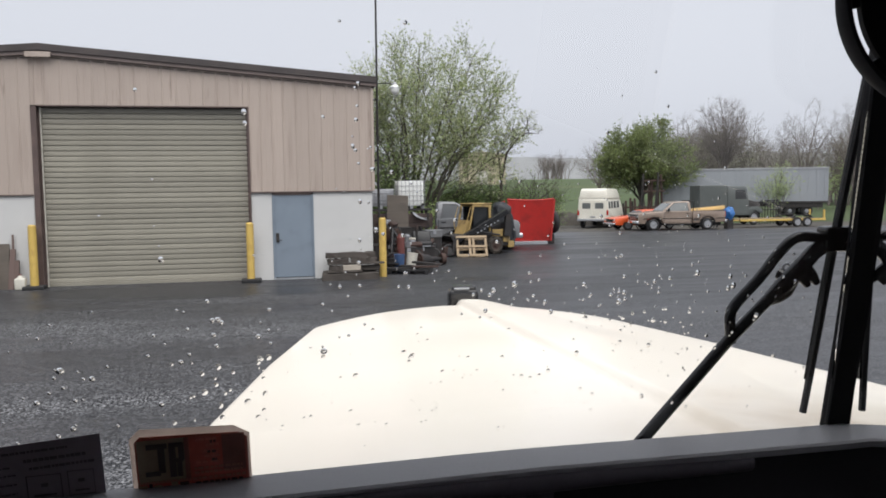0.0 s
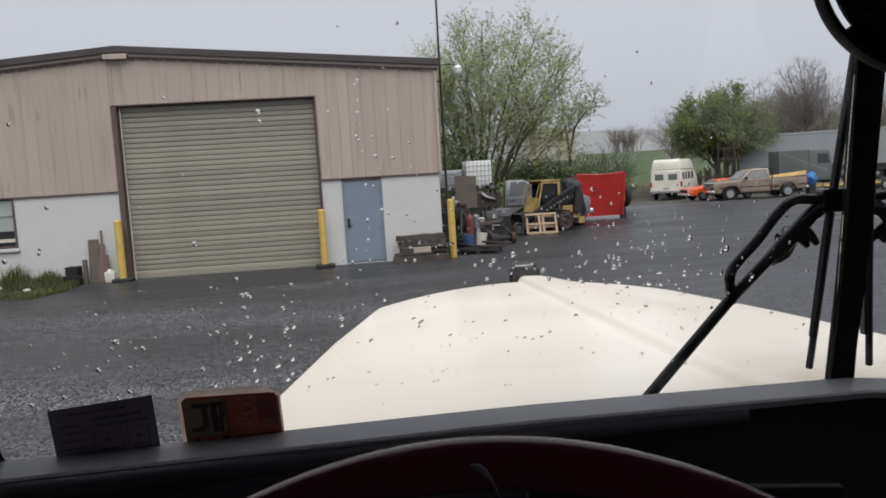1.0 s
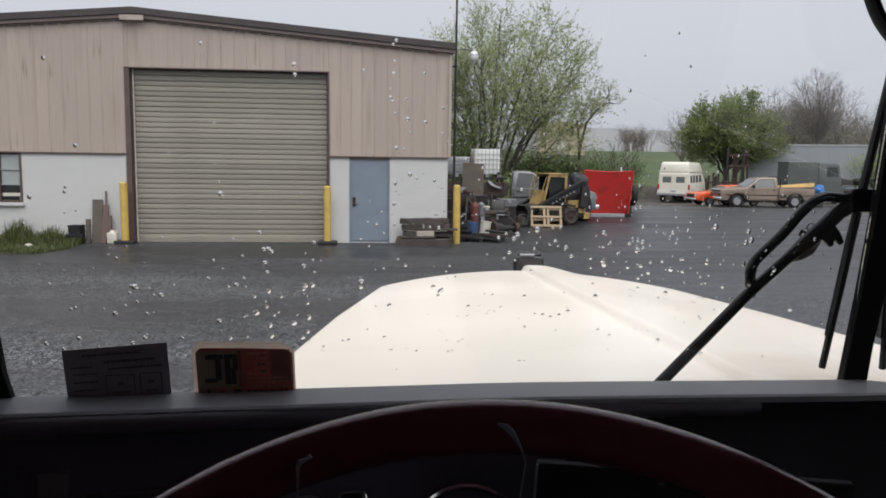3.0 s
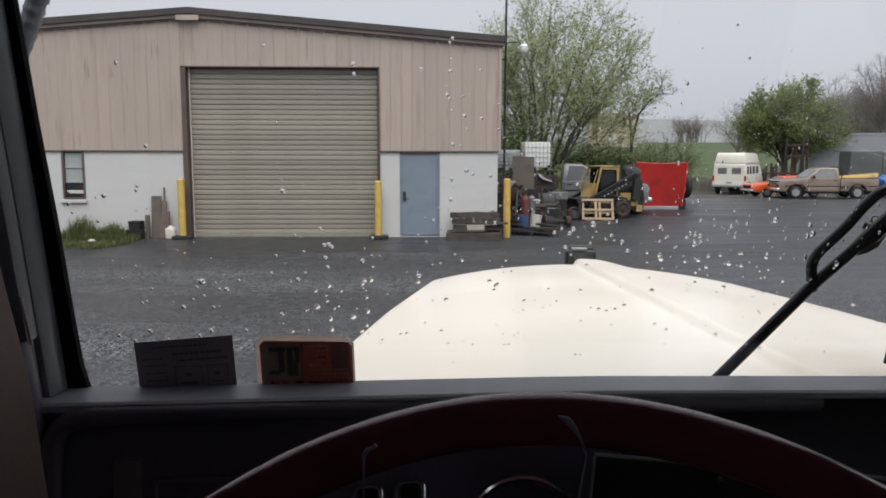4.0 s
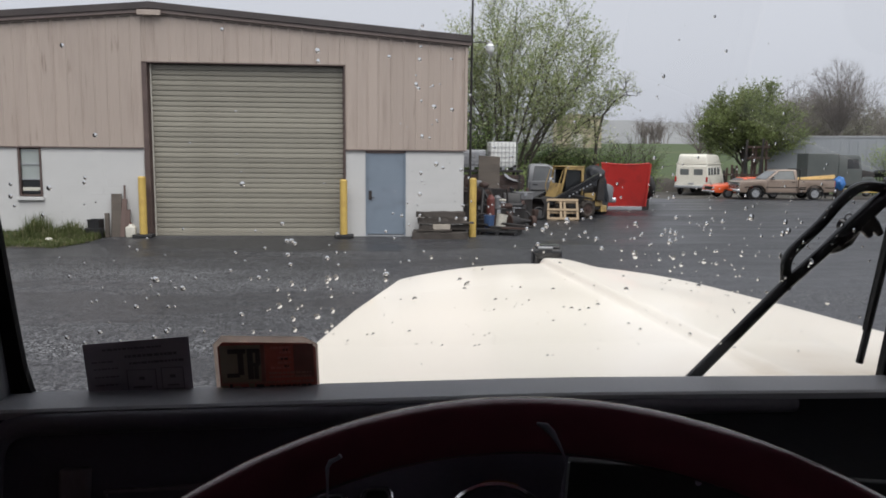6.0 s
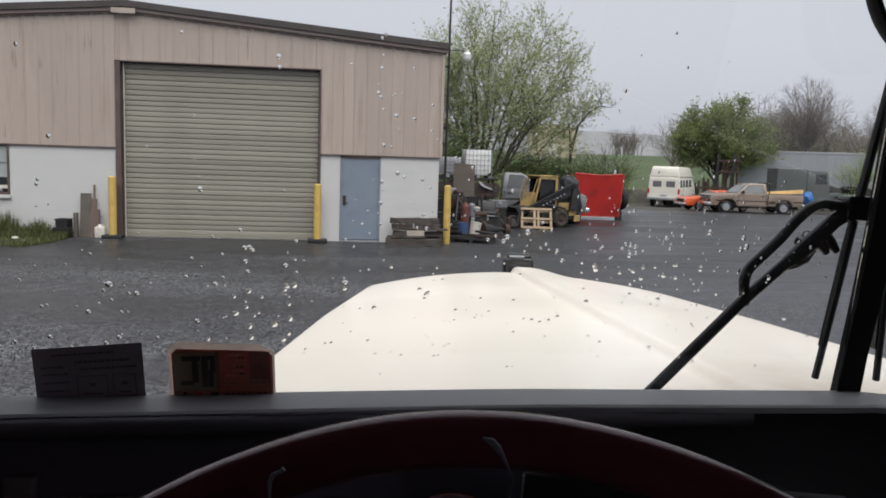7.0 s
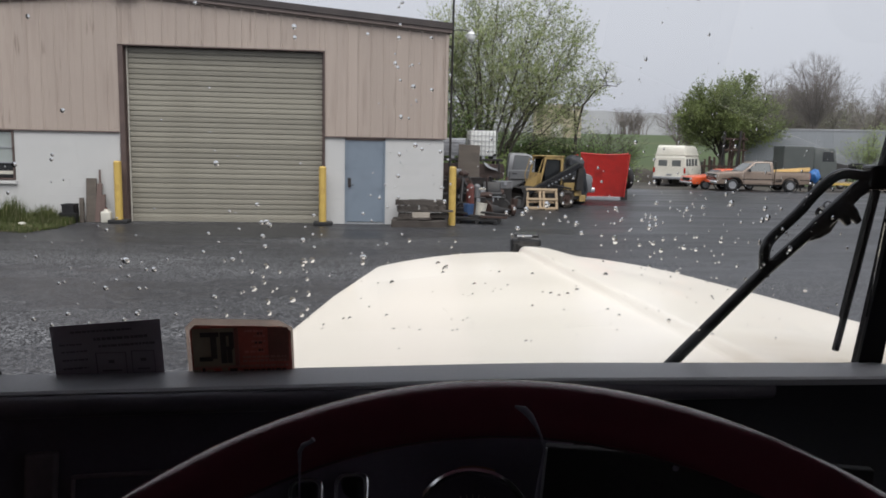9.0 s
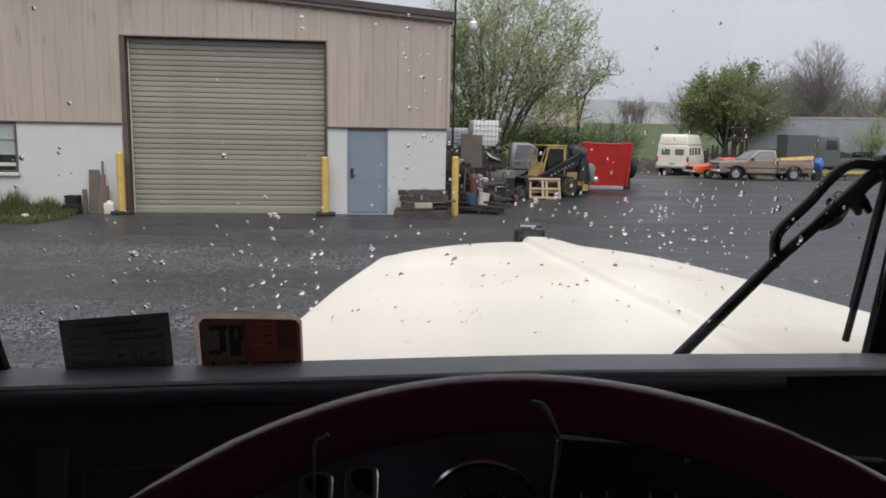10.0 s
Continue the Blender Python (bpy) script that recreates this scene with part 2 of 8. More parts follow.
M = dict(
    siding=mat("faded_tan_siding", (0.372, 0.309, 0.268), 0.5, 0, 0.06, 0.8, 14, 0.05, (0.22, 0.17, 0.145), 1.6, 0.42, 0.03, stretch=(3.5, 1, 0.30)),
    block=mat("white_painted_block", (0.490, 0.488, 0.482), 0.7, 0, 0.09, 1.4, 50, 0.25, (0.385, 0.385, 0.380), 1.1, 0.55, 0.02),
    roof_trim=mat("near_black_brown_roof_trim", (0.042, 0.033, 0.032), 0.5, 0, 0.2, 2, 40, 0.05, (0.07, 0.055, 0.05), 2, 0.4),
    trim=mat("brown_metal_trim", (0.085, 0.058, 0.052), 0.45, 0, 0.2, 2, 40, 0.05, (0.16, 0.11, 0.09), 4, 0.4),
    slat=mat("beige_grey_slat", (0.250, 0.234, 0.193), 0.42, 0.0, 0.10, 1.2, 30, 0.05, (0.20, 0.185, 0.15), 1.4, 0.5, 0.15, stretch=(0.4, 1, 2)),
    steel_door=mat("blue_grey_door_paint", (0.170, 0.207, 0.252), 0.45, 0, 0.08, 2, 50, 0.06, (0.10, 0.12, 0.15), 3, 0.35),
    yellow=mat("yellow_safety_paint", (0.52, 0.36, 0.095), 0.5, 0, 0.12, 5, 60, 0.1, (0.35, 0.22, 0.06), 6, 0.6),
    black=mat("black_plastic", (0.010, 0.010, 0.011), 0.45, 0, 0.2, 8, 120, 0.1),
    gloss_black=mat("gloss_black_paint", (0.008, 0.008, 0.009), 0.22, 0, 0.1, 8, 120, 0.02),
    rubber=mat("black_rubber", (0.016, 0.016, 0.017), 0.75, 0, 0.25, 10, 100, 0.2),
    dash=mat("dark_grey_dash_vinyl", (0.48, 0.48, 0.505), 0.48, 0, 0.12, 5, 500, 0.25, bump_dist=0.0006),
    fascia_frame=mat("dark_grey_dash_frame", (0.15, 0.135, 0.16), 0.5, 0, 0.15, 6, 300, 0.15, bump_dist=0.0006),
    ink_soft=mat("faint_print", (0.165, 0.150, 0.152), 0.6, 0, 0.1, 30, 160, 0.0),
    paper_pink=mat("pale_red_back_of_sticker", (0.55, 0.32, 0.25), 0.55, 0, 0.2, 30, 160, 0.0),
    leaf_mid=mat("olive_young_leaf", (0.43, 0.475, 0.245), 0.55, 0, 0.3, 0.8, 20, 0.0),
    leaf_dim=mat("grey_green_buds", (0.17, 0.17, 0.115), 0.7, 0, 0.25, 0.5, 20, 0.0),
    trim_tan=mat("faded_tan_brown_trim", (0.15, 0.115, 0.105), 0.5, 0, 0.08, 2, 40, 0.05, (0.10, 0.08, 0.07), 2, 0.5),
    dark_wood=mat("wet_dark_timber", (0.048, 0.040, 0.034), 0.75, 0, 0.4, 2, 26, 0.5, (0.025, 0.02, 0.018), 3, 0.6, 0.3, stretch=(0.6, 5, 5)),
    post_black=mat("matt_black_post_paint", (0.012, 0.012, 0.014), 0.65, 0, 0.2, 8, 120, 0.05),
    straw=mat("dry_grass_blade", (0.24, 0.215, 0.12), 0.7, 0, 0.3, 3, 40, 0.0),
    fascia=mat("black_dash_panel", (0.150, 0.132, 0.172), 0.5, 0, 0.15, 6, 300, 0.15, bump_dist=0.0006),
    walnut=mat("dark_walnut_grain", (0.50, 0.23, 0.10), 0.35, 0, 0.5, 14, 120, 0.02, (0.05, 0.018, 0.008), 22, 0.85, coat=0.4, stretch=(0.35, 1, 1.6), bump_dist=0.0004),
    rim=mat("dark_burgundy_wheel_rim", (0.110, 0.024, 0.038), 0.20, 0, 0.15, 9, 60, 0.02, coat=0.10, bump_dist=0.0004),
    chrome=mat("chrome", (0.75, 0.75, 0.77), 0.12, 1.0, 0.03, 9, 60, 0.0),
    hood=mat("cream_white_hood_paint", (0.90, 0.835, 0.735), 0.35, 0, 0.025, 1.2, 30, 0.02, (0.72, 0.64, 0.52), 1.1, 0.18, coat=0.3),
    wood=mat("weathered_grey_wood", (0.080, 0.067, 0.056), 0.8, 0, 0.35, 2, 26, 0.5, (0.05, 0.04, 0.035), 3, 0.6, 0.25, stretch=(0.6, 5, 5)),
    pale_wood=mat("pale_pallet_wood", (0.27, 0.20, 0.125), 0.7, 0, 0.2, 3, 40, 0.3, (0.33, 0.24, 0.14), 4, 0.4, 0.12),
    lumber=mat("fresh_lumber", (0.58, 0.40, 0.17), 0.6, 0, 0.15, 2, 30, 0.2, rnd=0.12),
    loader_paint=mat("worn_loader_yellow", (0.36, 0.250, 0.095), 0.6, 0, 0.3, 3, 40, 0.15, (0.07, 0.05, 0.032), 2.2, 0.95),
    rust=mat("rusty_steel", (0.052, 0.031, 0.025), 0.8, 0.2, 0.4, 4, 40, 0.4, (0.06, 0.04, 0.035), 3, 0.7),
    rust_board=mat("dark_brown_stake_boards", (0.050, 0.034, 0.030), 0.75, 0, 0.35, 3, 30, 0.3, (0.028, 0.022, 0.02), 3, 0.6, 0.2, stretch=(0.6, 5, 5)),
    # opaque pane, its pale colour standing for reflection and light through the cab
    car_glass=mat("pale_lit_car_glass", (0.135, 0.145, 0.145), 0.10, 0, 0.15, 2, 20, 0.0),
    dark_steel=mat("greasy_dark_steel", (0.020, 0.0185, 0.0185), 0.66, 0.1, 0.4, 5, 50, 0.3, (0.052, 0.038, 0.031), 4, 0.5),
    grey_steel=mat("galvanised_steel", (0.32, 0.33, 0.35), 0.45, 0.5, 0.15, 4, 60, 0.1, (0.2, 0.19, 0.18), 3, 0.4),
    red=mat("bright_red_paint", (0.60, 0.052, 0.045), 0.45, 0, 0.1, 2, 40, 0.05, (0.22, 0.03, 0.03), 2, 0.6),
    dull_red=mat("faded_red_paint", (0.125, 0.038, 0.032), 0.6, 0, 0.2, 6, 40, 0.2, (0.1, 0.05, 0.04), 5, 0.6),
    orange=mat("orange_car_paint", (0.72, 0.115, 0.035), 0.3, 0, 0.05, 2, 40, 0.0, coat=0.5),
    tan=mat("tan_car_paint", (0.265, 0.205, 0.165), 0.35, 0.25, 0.06, 2, 40, 0.0, coat=0.5),
    cream=mat("cream_van_paint", (0.68, 0.66, 0.58), 0.4, 0, 0.05, 1.5, 40, 0.0, (0.45, 0.42, 0.36), 1.5, 0.3, coat=0.3),
    silver=mat("silver_grey_car_paint", (0.165, 0.17, 0.18), 0.45, 0.3, 0.08, 2, 40, 0.0, (0.2, 0.19, 0.18), 2, 0.4),
    trailer=mat("weathered_aluminium_trailer", (0.275, 0.293, 0.318), 0.5, 0.2, 0.10, 0.6, 10, 0.05, (0.27, 0.28, 0.29), 0.6, 0.4, 0.05, stretch=(1, 1, 0.3)),
    truck_grey=mat("dark_grey_truck_paint", (0.078, 0.088, 0.086), 0.5, 0, 0.12, 1.5, 30, 0.0, (0.06, 0.06, 0.06), 1.5, 0.4),
    dark_earth=mat("dark_wet_earth", (0.044, 0.038, 0.031), 0.85, 0, 0.5, 1.2, 12, 0.6, (0.045, 0.060, 0.030), 1.0, 0.5),
    # the fascia again, darkened for the shade on the passenger's side
    dash_shade=mat("shaded_dash_panel", (0.022, 0.022, 0.030), 0.55, 0, 0.2, 6, 300, 0.1, bump_dist=0.0006),
    faded_board=mat("faded_brown_board", (0.125, 0.085, 0.075), 0.75, 0, 0.3, 5, 60, 0.3, (0.20, 0.17, 0.155), 4, 0.6, stretch=(1, 1, 0.2)),
    bleached=mat("bleached_timber", (0.36, 0.32, 0.27), 0.75, 0, 0.2, 4, 60, 0.3, (0.22, 0.19, 0.16), 4, 0.5),
    muddy_rubber=mat("muddy_tyre_rubber", (0.034, 0.028, 0.023), 0.85, 0, 0.3, 8, 80, 0.3, (0.060, 0.046, 0.034), 5, 0.6),
    dash_grey=mat("worn_grey_dash_trim", (0.23, 0.195, 0.21), 0.55, 0, 0.2, 8, 200, 0.1, bump_dist=0.0006),
    dull_blue=mat("dull_blue_plastic", (0.038, 0.080, 0.18), 0.5, 0, 0.25, 5, 40, 0.3),
    smoked=mat("dark_wet_car_glass", (0.065, 0.070, 0.075), 0.08, 0, 0.15, 2, 20, 0.0),
    blue=mat("blue_tarp", (0.03, 0.13, 0.36), 0.5, 0, 0.2, 5, 40, 0.3),
    navy=mat("dark_blue_cover", (0.014, 0.016, 0.020), 0.5, 0, 0.3, 5, 40, 0.3),
    white_plastic=mat("milky_white_plastic", (0.72, 0.73, 0.71), 0.45, 0, 0.06, 4, 50, 0.05),
    off_white=mat("dirty_white_plastic", (0.52, 0.50, 0.44), 0.5, 0, 0.12, 6, 50, 0.1),
    leaf=mat("young_leaf", (0.28, 0.35, 0.14), 0.55, 0, 0.3, 0.8, 20, 0.0),
    leaf_pale=mat("pale_blossom_leaf", (0.50, 0.52, 0.36), 0.6, 0, 0.25, 0.8, 20, 0.0),
    leaf_spring=mat("spring_green_leaf", (0.195, 0.236, 0.090), 0.6, 0, 0.35, 0.5, 20, 0.0),
    leaf_deep=mat("fresh_green_leaf", (0.135, 0.20, 0.060), 0.6, 0, 0.35, 0.5, 20, 0.0),
    bark=mat("dark_wet_bark", (0.055, 0.046, 0.040), 0.8, 0, 0.35, 3, 30, 0.5),
    bark_tree=mat("greenish_wet_bark", (0.082, 0.074, 0.058), 0.8, 0, 0.35, 3, 30, 0.5),
    # grey bark, lightened to put the haze over the far trees into it
    bark_grey=mat("hazed_twig_bark", (0.165, 0.143, 0.133), 0.85, 0, 0.25, 3, 30, 0.4),
    grass=mat("wet_grass_blade", (0.085, 0.108, 0.034), 0.6, 0, 0.35, 3, 40, 0.0),
    field=mat("spring_field", (0.047, 0.072, 0.021), 0.85, 0, 0.30, 0.05, 2.0, 0.3, (0.105, 0.112, 0.045), 0.035, 0.7, stretch=(0.35, 1.0, 1.0)),
    dirt=mat("damp_dirt_and_gravel", (0.055, 0.048, 0.041), 0.8, 0, 0.3, 0.5, 12, 0.5, (0.05, 0.06, 0.03), 0.6, 0.6),
    tan_wall=mat("pale_yellow_wall", (0.42, 0.37, 0.265), 0.7, 0, 0.05, 0.5, 10, 0.0),
    glass_pane=glass("windscreen_glass"),
    water=glass("rain_water", ior=1.33),
    dark_glass=mat("dark_window_glass", (0.018, 0.020, 0.022), 0.08, 0, 0.1, 1, 10, 0.0),
    curtain=mat("pale_window_blind", (0.30, 0.33, 0.32), 0.35, 0, 0.1, 3, 30, 0.0),
    post_vinyl=mat("grey_vinyl_post_cover", (0.21, 0.215, 0.23), 0.42, 0, 0.12, 5, 400, 0.15, bump_dist=0.0005),
    mirror_grey=mat("grey_tape_wrap", (0.16, 0.17, 0.19), 0.6, 0, 0.2, 30, 200, 0.2, bump_dist=0.0008),
    door_brown=mat("dark_brown_door_trim", (0.20, 0.13, 0.11), 0.6, 0, 0.15, 5, 200, 0.2, bump_dist=0.0008),
    paper_dark=mat("dark_back_of_permit", (0.38, 0.34, 0.375), 0.6, 0, 0.08, 30, 200, 0.0),
    paper_red=mat("red_brown_back_of_sticker", (0.60, 0.215, 0.17), 0.55, 0, 0.2, 30, 160, 0.0),
    paper_brown=mat("dark_brown_back_of_sticker", (0.40, 0.19, 0.155), 0.55, 0, 0.2, 40, 160, 0.0),
    paper_pale_red=mat("faded_red_print", (0.72, 0.33, 0.27), 0.55, 0, 0.2, 40, 160, 0.0),
    paper_olive=mat("olive_back_of_sticker", (0.47, 0.40, 0.29), 0.55, 0, 0.15, 30, 160, 0.0),
    paper_edge=mat("pale_sticker_border", (0.90, 0.80, 0.73), 0.6, 0, 0.1, 30, 160, 0.0),
    ink=mat("dark_print", (0.10, 0.08, 0.07), 0.6, 0, 0.1, 30, 160, 0.0),
    asphalt=asphalt_material(),
    headlamp=mat("clear_lamp_lens", (0.55, 0.57, 0.58), 0.15, 0.2, 0.05, 5, 40, 0.0),
    tail=mat("red_lamp_lens", (0.35, 0.02, 0.015), 0.2, 0, 0.05, 5, 40, 0.0),
)

M["post_black"].node_tree.nodes["Principled BSDF"].inputs["Specular IOR Level"].default_value = 0.12


def streaks(m, colour, stretch, lo, hi, amount):
    """Adds narrow stains of a second colour along one direction."""
    n, l = m.node_tree.nodes, m.node_tree.links
    b = n["Principled BSDF"]
    src = b.inputs["Base Color"].links[0].from_socket
    tc, mp, no, mr, mx = n.new("ShaderNodeTexCoord"), n.new("ShaderNodeMapping"), n.new("ShaderNodeTexNoise"), n.new("ShaderNodeMapRange"), n.new("ShaderNodeMix")
    mp.inputs["Scale"].default_value = stretch
    no.inputs["Scale"].default_value, no.inputs["Detail"].default_value = 1.3, 5
    mr.inputs["From Min"].default_value, mr.inputs["From Max"].default_value, mr.inputs["To Max"].default_value = lo, hi, amount
    mx.data_type = "RGBA"
    l.new(tc.outputs["Object"], mp.inputs["Vector"]), l.new(mp.outputs[0], no.inputs["Vector"]), l.new(no.outputs["Fac"], mr.inputs["Value"])
    l.new(mr.outputs[0], mx.inputs[0]), l.new(src, mx.inputs[6])
    mx.inputs[7].default_value = (*colour, 1)
    l.new(mx.outputs[2], b.inputs["Base Color"])


def stain_at(m, centre, radius, colour, amount):
    """A brownish stain round one place of a thing."""
    n, l = m.node_tree.nodes, m.node_tree.links
    b = n["Principled BSDF"]
    src = b.inputs["Base Color"].links[0].from_socket
    tc, sub, ln, no, mr, mul, mx = n.new("ShaderNodeTexCoord"), n.new("ShaderNodeVectorMath"), n.new("ShaderNodeVectorMath"), n.new("ShaderNodeTexNoise"), n.new("ShaderNodeMapRange"), n.new("ShaderNodeMath"), n.new("ShaderNodeMix")
    sub.operation, ln.operation, mul.operation, mx.data_type = "SUBTRACT", "LENGTH", "MULTIPLY", "RGBA"
    sub.inputs[1].default_value = centre
    no.inputs["Scale"].default_value, no.inputs["Detail"].default_value = 9.0, 6
    mr.inputs["From Min"].default_value, mr.inputs["From Max"].default_value = radius, radius * 0.2
    mr.inputs["To Max"].default_value = amount
    l.new(tc.outputs["Object"], sub.inputs[0]), l.new(sub.outputs[0], ln.inputs[0]), l.new(ln.outputs["Value"], mr.inputs["Value"])
    l.new(tc.outputs["Object"], no.inputs["Vector"]), l.new(no.outputs["Fac"], mul.inputs[0]), l.new(mr.outputs[0], mul.inputs[1])
    l.new(mul.outputs[0], mx.inputs[0]), l.new(src, mx.inputs[6]), l.new(mx.outputs[2], b.inputs["Base Color"])
    mx.inputs[7].default_value = (*colour, 1)


def translucent(m, amount):
    """Lets daylight through thin leaves."""
    n, l = m.node_tree.nodes, m.node_tree.links
    b, out = n["Principled BSDF"], n["Material Output"]
    tr, mx = n.new("ShaderNodeBsdfTranslucent"), n.new("ShaderNodeMixShader")
    l.new(b.inputs["Base Color"].links[0].from_socket, tr.inputs["Color"])
    mx.inputs[0].default_value = amount
    l.new(b.outputs[0], mx.inputs[1]), l.new(tr.outputs[0], mx.inputs[2]), l.new(mx.outputs[0], out.inputs["Surface"])


for key in ("leaf", "leaf_mid", "leaf_pale", "leaf_deep", "leaf_spring", "leaf_dim", "grass"):
    translucent(M[key], 0.5)
translucent(M["paper_edge"], 0.8)
for key in ("paper_red", "paper_olive", "paper_brown", "paper_pink"):
    translucent(M[key], 0.30)
translucent(M["paper_dark"], 0.13)
streaks(M["siding"], (0.10, 0.062, 0.045), (7.0, 1.0, 0.8), 0.64, 0.78, 0.6)
stain_at(M["hood"], (0.22, 1.02, 1.76), 0.34, (0.46, 0.34, 0.20), 0.9)
streaks(M["block"], (0.30, 0.29, 0.27), (0.5, 1.0, 5.0), 0.60, 0.78, 0.5)
streaks(M["slat"], (0.11, 0.10, 0.085), (0.35, 1.0, 9.0), 0.60, 0.74, 0.6)


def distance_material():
    """The far ridge, glowing so that the wet air's haze is in its colour."""
    m = bpy.data.materials.new("haze_glow_backdrop")
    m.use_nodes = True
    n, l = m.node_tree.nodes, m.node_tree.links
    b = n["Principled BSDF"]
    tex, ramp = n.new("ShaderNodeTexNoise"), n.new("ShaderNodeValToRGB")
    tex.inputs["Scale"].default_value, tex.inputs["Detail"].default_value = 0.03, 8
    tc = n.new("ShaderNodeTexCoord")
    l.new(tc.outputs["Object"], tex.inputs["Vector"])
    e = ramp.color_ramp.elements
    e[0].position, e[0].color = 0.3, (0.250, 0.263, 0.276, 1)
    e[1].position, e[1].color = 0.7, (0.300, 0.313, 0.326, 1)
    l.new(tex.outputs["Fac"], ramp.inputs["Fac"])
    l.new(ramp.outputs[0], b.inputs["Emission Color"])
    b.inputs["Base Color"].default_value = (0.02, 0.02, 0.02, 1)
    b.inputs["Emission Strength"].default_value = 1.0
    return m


M["ridge"] = distance_material()
M["rim"].node_tree.nodes["Principled BSDF"].inputs["Specular Tint"].default_value = (1.0, 0.74, 0.76, 1)


# ---- building blocks ----
def part(name, bm, material, parent=None, label="", smooth=False, weld=False):
    """Links a bmesh as one mesh object under a thing or a part."""
    me = bpy.data.meshes.new(name)
    bm.to_mesh(me)
    bm.free()
    me.materials.append(M[material] if isinstance(material, str) else material)
    if smooth:
        me.shade_smooth()
        me.set_sharp_from_angle(angle=radians(38))
    ob = new(name, me)
    ob.parent = parent
    if label:
        tagged(ob, label)
    return ob


def thing(name, m, label, category, group="", kind=""):
    ob = new(name)
    ob.empty_display_size = 0.2
    ob.matrix_world = m
    return tagged(ob, label, category, group, kind)


def share(name, mesh, parent, m):
    ob = new(name, mesh)
    ob.parent = parent
    ob.matrix_local = m
    return ob


def box(x0, x1, y0, y1, z0, z1, bevel=0.0, bm=None, seg=2):
    b = bmesh.new()
    bmesh.ops.create_cube(b, size=1.0)
    bmesh.ops.scale(b, vec=(x1 - x0, y1 - y0, z1 - z0), verts=b.verts)
    bmesh.ops.translate(b, vec=((x0 + x1) / 2, (y0 + y1) / 2, (z0 + z1) / 2), verts=b.verts)
    if bevel:
        bmesh.ops.bevel(b, geom=b.edges[:], offset=bevel, segments=seg, affect="EDGES", profile=0.5)
    return merge(bm, b)


def merge(bm, b):
    if bm is None:
        return b
    me = bpy.data.meshes.new("tmp")
    b.to_mesh(me)
    b.free()
    bm.from_mesh(me)
    bpy.data.meshes.remove(me)
    return bm


def moved(bm, m):
    bmesh.ops.transform(bm, matrix=m, verts=bm.verts)
    return bm


def cyl(p0, p1, r0, r1=None, seg=16, bm=None, cap=True):
    b = bmesh.new()
    p0, p1 = Vector(p0), Vector(p1)
    d = p1 - p0
    bmesh.ops.create_cone(b, cap_ends=cap, segments=seg, radius1=r0, radius2=r0 if r1 is None else r1, depth=d.length)
    q = d.to_track_quat("Z", "Y").to_matrix().to_4x4()
    bmesh.ops.transform(b, matrix=Matrix.Translation((p0 + p1) / 2) @ q, verts=b.verts)
    return merge(bm, b)


def tube(points, r, seg=8, bm=None, cap=True):
    """A round bar along a line of points; r may be a number or one per point."""
    b = bmesh.new()
    pts = [Vector(p) for p in points]
    rs = r if isinstance(r, (list, tuple)) else [r] * len(pts)
    rings, side = [], None
    for i, p in enumerate(pts):
        d = (pts[min(i + 1, len(pts) - 1)] - pts[max(i - 1, 0)]).normalized()
        if side is None:
            side = d.orthogonal().normalized()
        side = (side - d * side.dot(d)).normalized()
        up = d.cross(side)
        rings.append([b.verts.new(p + rs[i] * (math.cos(a) * side + math.sin(a) * up)) for a in (2 * math.pi * k / seg for k in range(seg))])
    for a, c in zip(rings, rings[1:]):
        for k in range(seg):
            b.faces.new((a[k], a[(k + 1) % seg], c[(k + 1) % seg], c[k]))
    if cap:
        b.faces.new(rings[0][::-1]), b.faces.new(rings[-1])
    return merge(bm, b)


def bend(points, radius=0.03, steps=4):
    """Rounds the corners of a line of points."""
    pts = [Vector(p) for p in points]
    out = [pts[0]]
    for a, p, c in zip(pts, pts[1:], pts[2:]):
        u, v = (a - p), (c - p)
        r = min(radius, u.length / 2, v.length / 2)
        s, e = p + u.normalized() * r, p + v.normalized() * r
        for k in range(steps + 1):
            t = k / steps
            out.append((1 - t) ** 2 * s + 2 * t * (1 - t) * p + t * t * e)
    return out + [pts[-1]]


def torus(centre, axis, r, w, seg=40, sub=10, bm=None, w2=None):
    b = bmesh.new()
    q = Vector(axis).to_track_quat("Z", "Y").to_matrix().to_4x4()
    w2 = w2 or w
    rings = []
    for i in range(seg):
        a = 2 * math.pi * i / seg
        rings.append([b.verts.new(((r + w * math.cos(c)) * math.cos(a), (r + w * math.cos(c)) * math.sin(a), w2 * math.sin(c))) for c in (2 * math.pi * k / sub for k in range(sub))])
    for i in range(seg):
        A, B = rings[i], rings[(i + 1) % seg]
        for k in range(sub):
            b.faces.new((A[k], B[k], B[(k + 1) % sub], A[(k + 1) % sub]))
    bmesh.ops.transform(b, matrix=Matrix.Translation(centre) @ q, verts=b.verts)
    return merge(bm, b)


